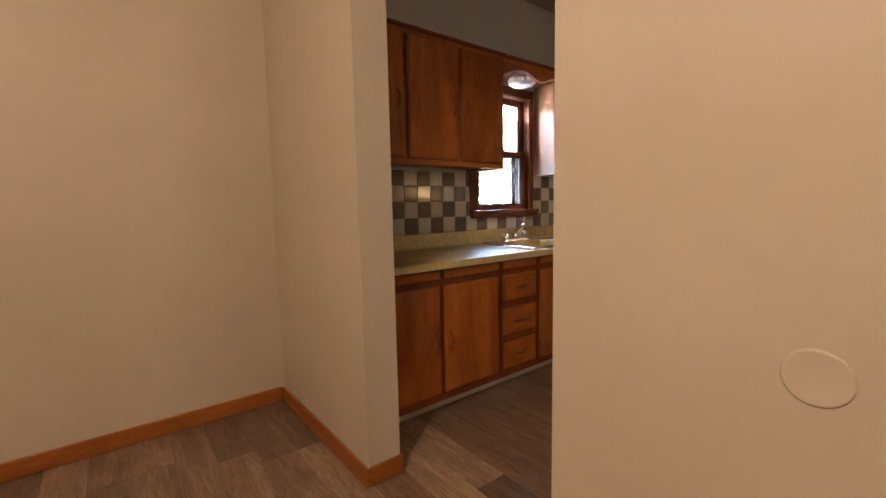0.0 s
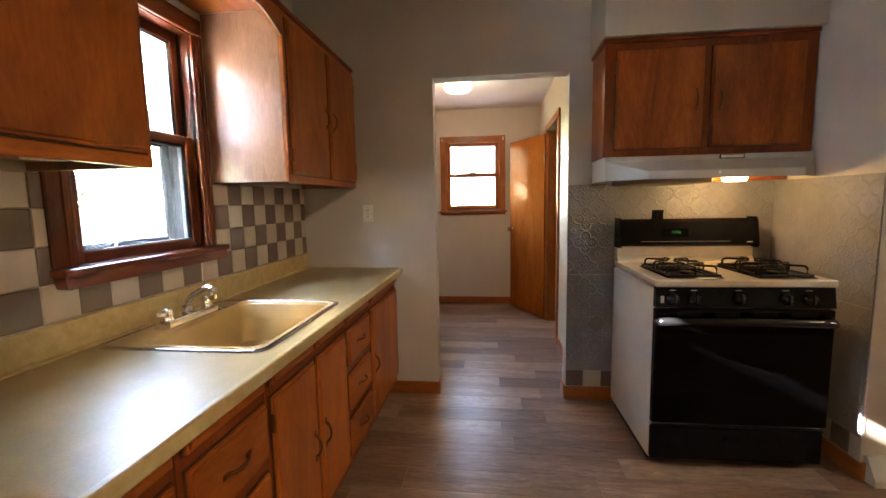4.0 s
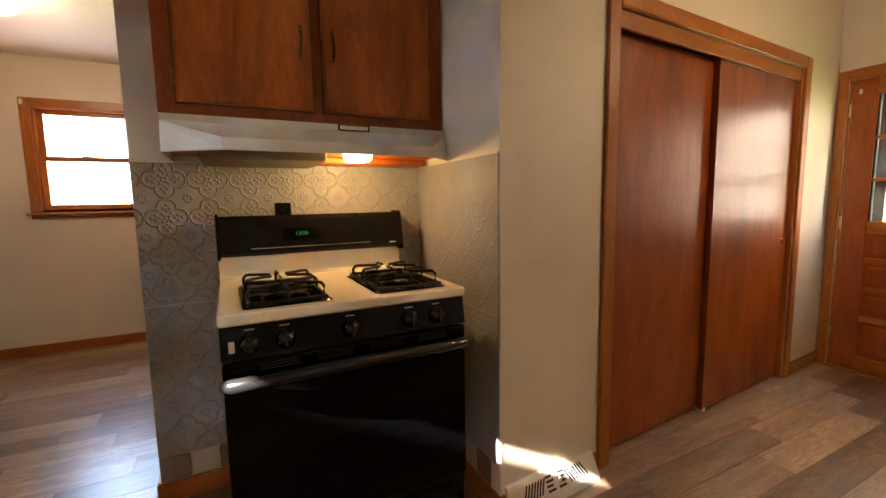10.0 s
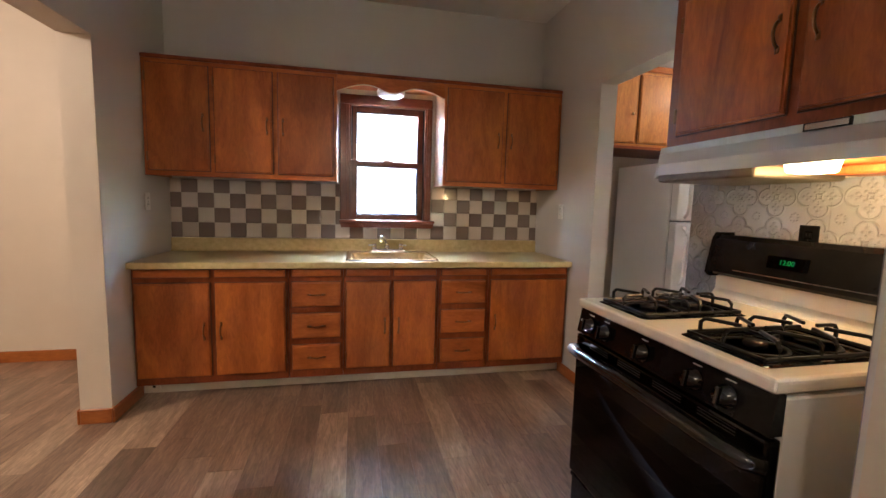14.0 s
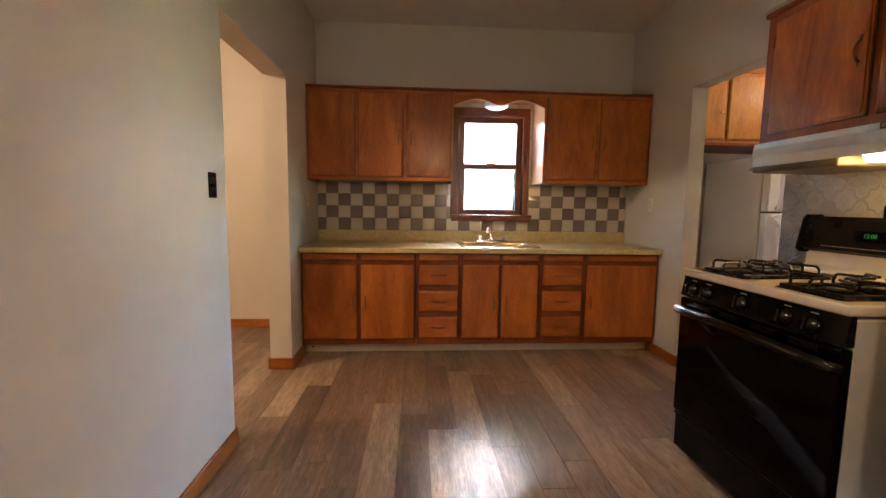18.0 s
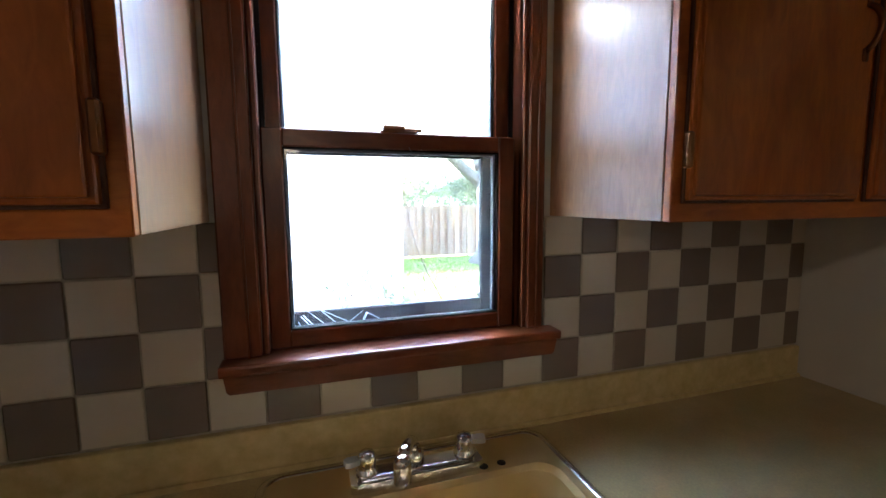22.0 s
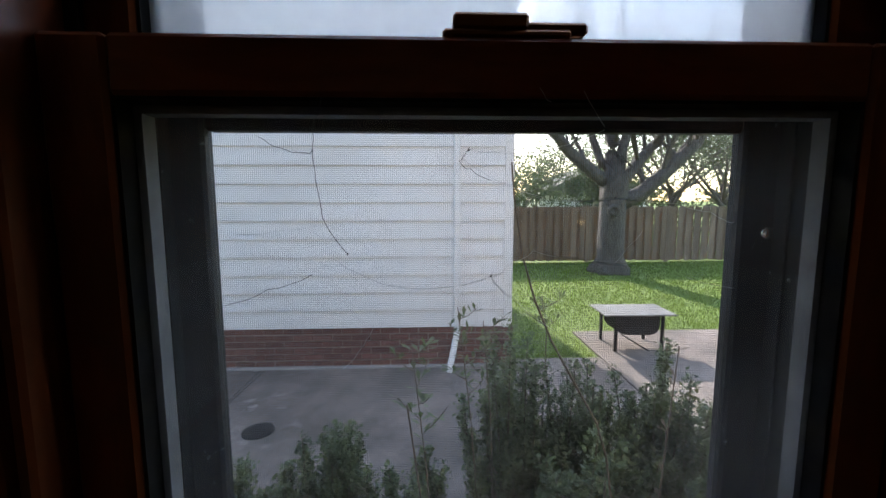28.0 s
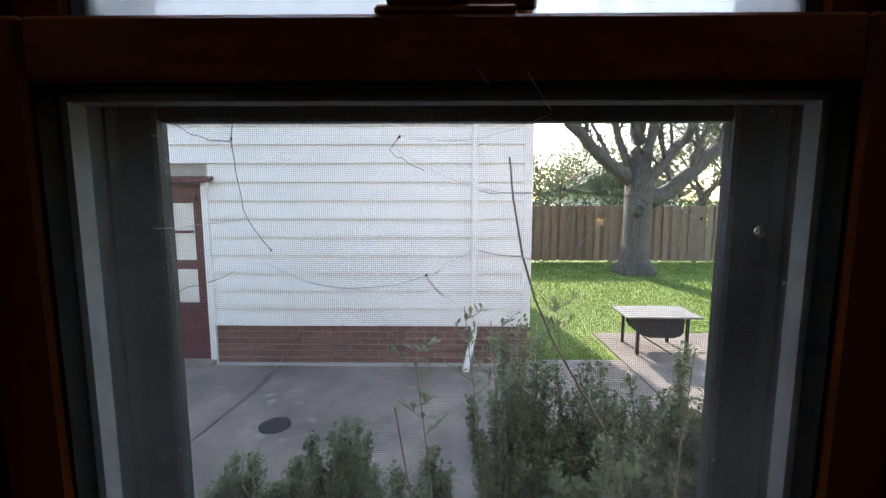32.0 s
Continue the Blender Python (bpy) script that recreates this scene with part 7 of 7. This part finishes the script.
# ---- pieces: wall tiles, bricks, floor planks ----
def shared(name, bm, material):
    me = bpy.data.meshes.new(name)
    bm.to_mesh(me)
    bm.free()
    me.materials.append(M[material])
    return me


TP = 0.1118
tm = {}


def tile_mesh(kind, w, h):
    key = (kind, round(w, 4), round(h, 4))
    if key not in tm:
        tm[key] = shared("tile", box(-w / 2 + 0.001, w / 2 - 0.001, -0.0055, 0.0, -h / 2 + 0.001, h / 2 - 0.001, bevel=0.0025), kind)
    return tm[key]


part("grout_bed", pierced(0.005, 2.935, 0.985, 1.431, [(1.262, 1.973, 1.094, 1.431)], plan_y(-0.004), 0.0035), "grout", wall_back)


def tile_run(parent, at, spans, rows, phase):
    """Tiles in the plane of at; spans: (column, x0, x1); rows: (row, z0, z1)."""
    for i, x0, x1 in spans:
        for j, z0, z1 in rows:
            ob = new("tile", tile_mesh("tile_b" if (i + j + phase) % 2 == 0 else "tile_w", x1 - x0, z1 - z0))
            ob.parent = parent
            ob.matrix_basis = at @ pose((x0 + x1) / 2, 0, (z0 + z1) / 2)


edges = [0.004] + [0.080 + TP * k for k in range(26)] + [2.937]
ROWS = [(j, 0.994 + TP * j, min(0.994 + TP * (j + 1), 1.431)) for j in range(4)]
TILES = pose(0, -0.0035, 0)
for i in range(len(edges) - 1):
    a, b = edges[i], edges[i + 1]
    tile_run(wall_back, TILES, [(i, a, b)], ROWS[:1], 0)
    if b <= 1.2:
        tile_run(wall_back, TILES, [(i, a, b)], ROWS[1:], 0)
    elif a < 1.262:
        tile_run(wall_back, TILES, [(i, a, 1.2615)], ROWS[1:], 0)
    elif a > 1.96:
        tile_run(wall_back, TILES, [(i, max(a, 1.9735), b)], ROWS[1:], 0)
FOOT = [(0, 0.09, 0.2)]
ALCOVE_ROWS = [(j, 0.844 - TP * (j + 1), 0.844 - TP * j) for j in range(7)]
part("grout_bed", box(2.9375, 2.9395, -2.98, HY0 - 0.610, 0.062, 0.844), "grout", wall_right)
tile_run(wall_right, pose(2.9385, HY0 - 0.002, 0, 0, 0, -90), [(i, TP * i, TP * (i + 1)) for i in range(5)], FOOT, 0)
tile_run(wall_right, pose(2.9375, HY0 - 0.010, 0, 0, 0, -90), [(i, max(TP * i, 0.602), min(TP * (i + 1), 1.198)) for i in range(5, 11)], ALCOVE_ROWS, 0)
tile_run(wr, pose(2.94, -2.984, 0, 0, 0, 180), [(i, TP * i, TP * (i + 1)) for i in range(6)], FOOT, 1)

# bricks of the outbuilding's base
BW, BH = 0.205, 0.071
bme = shared("brick", box(-0.097, 0.097, -0.016, 0.01, -0.0285, 0.0285, bevel=0.003), "brick")
bhalf = shared("half_brick", box(-0.046, 0.046, -0.016, 0.01, -0.0285, 0.0285, bevel=0.003), "brick")
rb = random.Random(3)
for j in range(6):
    z = GZ + 0.035 + j * BH
    x = -0.87 + (BW / 2 if j % 2 else 0)
    while x + 0.1 < GX1:
        ob = new("brick", bme)
        ob.parent = gwall
        ob.matrix_basis = pose(x + 0.1, GY + 0.03 + rb.uniform(-0.002, 0.002), z, 0, rb.uniform(-0.4, 0.4))
        x += BW
    for xe in ((-0.82,) if j % 2 else (GX1 - 0.07,)):
        ob = new("brick", bhalf)
        ob.parent = gwall
        ob.matrix_basis = pose(xe, GY + 0.03, z)
        

# planks run along y, in three shades of the printed grain
PW, PL, PX = 0.161, 0.92, 0.345
pme = {}
JOINT = {0: -2.057, 1: -1.33, 2: -1.465, 3: -0.70, 4: -1.785, 5: -0.975, 6: -1.05, 7: -1.376, 8: -1.18, 9: -0.625, 10: -1.78, 11: -1.92, 12: -1.40}
PALE = {(0, 2), (2, 1), (4, 1), (4, 2), (5, 1), (5, 2), (9, 1), (9, 2), (11, 1), (10, 4), (9, 5), (7, 4), (6, 3), (5, 5), (13, 1), (15, 1), (18, 1)}
DARK = {(4, 0), (5, 0), (6, 2), (6, 1), (3, 1), (3, 2), (8, 1), (8, 2), (10, 2), (1, 2), (7, 1), (8, 4), (10, 3), (12, 1), (7, 3)}


def plank(x0, x1, y0, y1, kind):
    key = (round(x1 - x0, 3), round(y1 - y0, 3), kind)
    if key not in pme:
        pme[key] = shared("plank", box(-key[0] / 2 + 0.0003, key[0] / 2 - 0.0003, -key[1] / 2 + 0.0003, key[1] / 2 - 0.0003, -0.004, 0, bevel=0.0009), kind)
    ob = new("plank", pme[key])
    ob.parent = floor
    ob.matrix_basis = pose((x0 + x1) / 2, (y0 + y1) / 2, 0)


rp = random.Random(17)
for k in range(-19, 33):
    x0, x1 = PX + PW * k, min(PX + PW * (k + 1), 5.6)
    lo, hi = (-4.0, 0.2) if x1 <= 0 else ((-5.97, 0.0) if x1 <= 2.95 else (-2.02, 0.12))
    y = JOINT.get(k, -rp.choice((0.15, 0.3, 0.45, 0.6, 0.75)) * PL)
    while y < hi:
        y += PL
    row = -int(round((y - JOINT[k]) / PL)) + 1 if k in JOINT else 0
    while y > lo:
        a, b = max(y - PL, lo), min(y, hi)
        kind = "plank_pale" if (k, row) in PALE else ("plank_dark" if (k, row) in DARK else rp.choice(("plank", "plank", "plank_dark", "plank_pale") if k not in JOINT or row > 3 else ("plank",)))
        if b - a > 0.02:
            plank(x0, x1, a, b, kind)
        y -= PL
        row += 1
structure("floor_far", boxes([(-3.9, PX - 19 * PW, -6.3, 0.2, -0.004, 0.0), (PX - 19 * PW, 0.0, -6.3, -4.0, -0.004, 0.0), (2.95, 5.6, -3.2, -2.02, -0.004, 0)]), "plank")
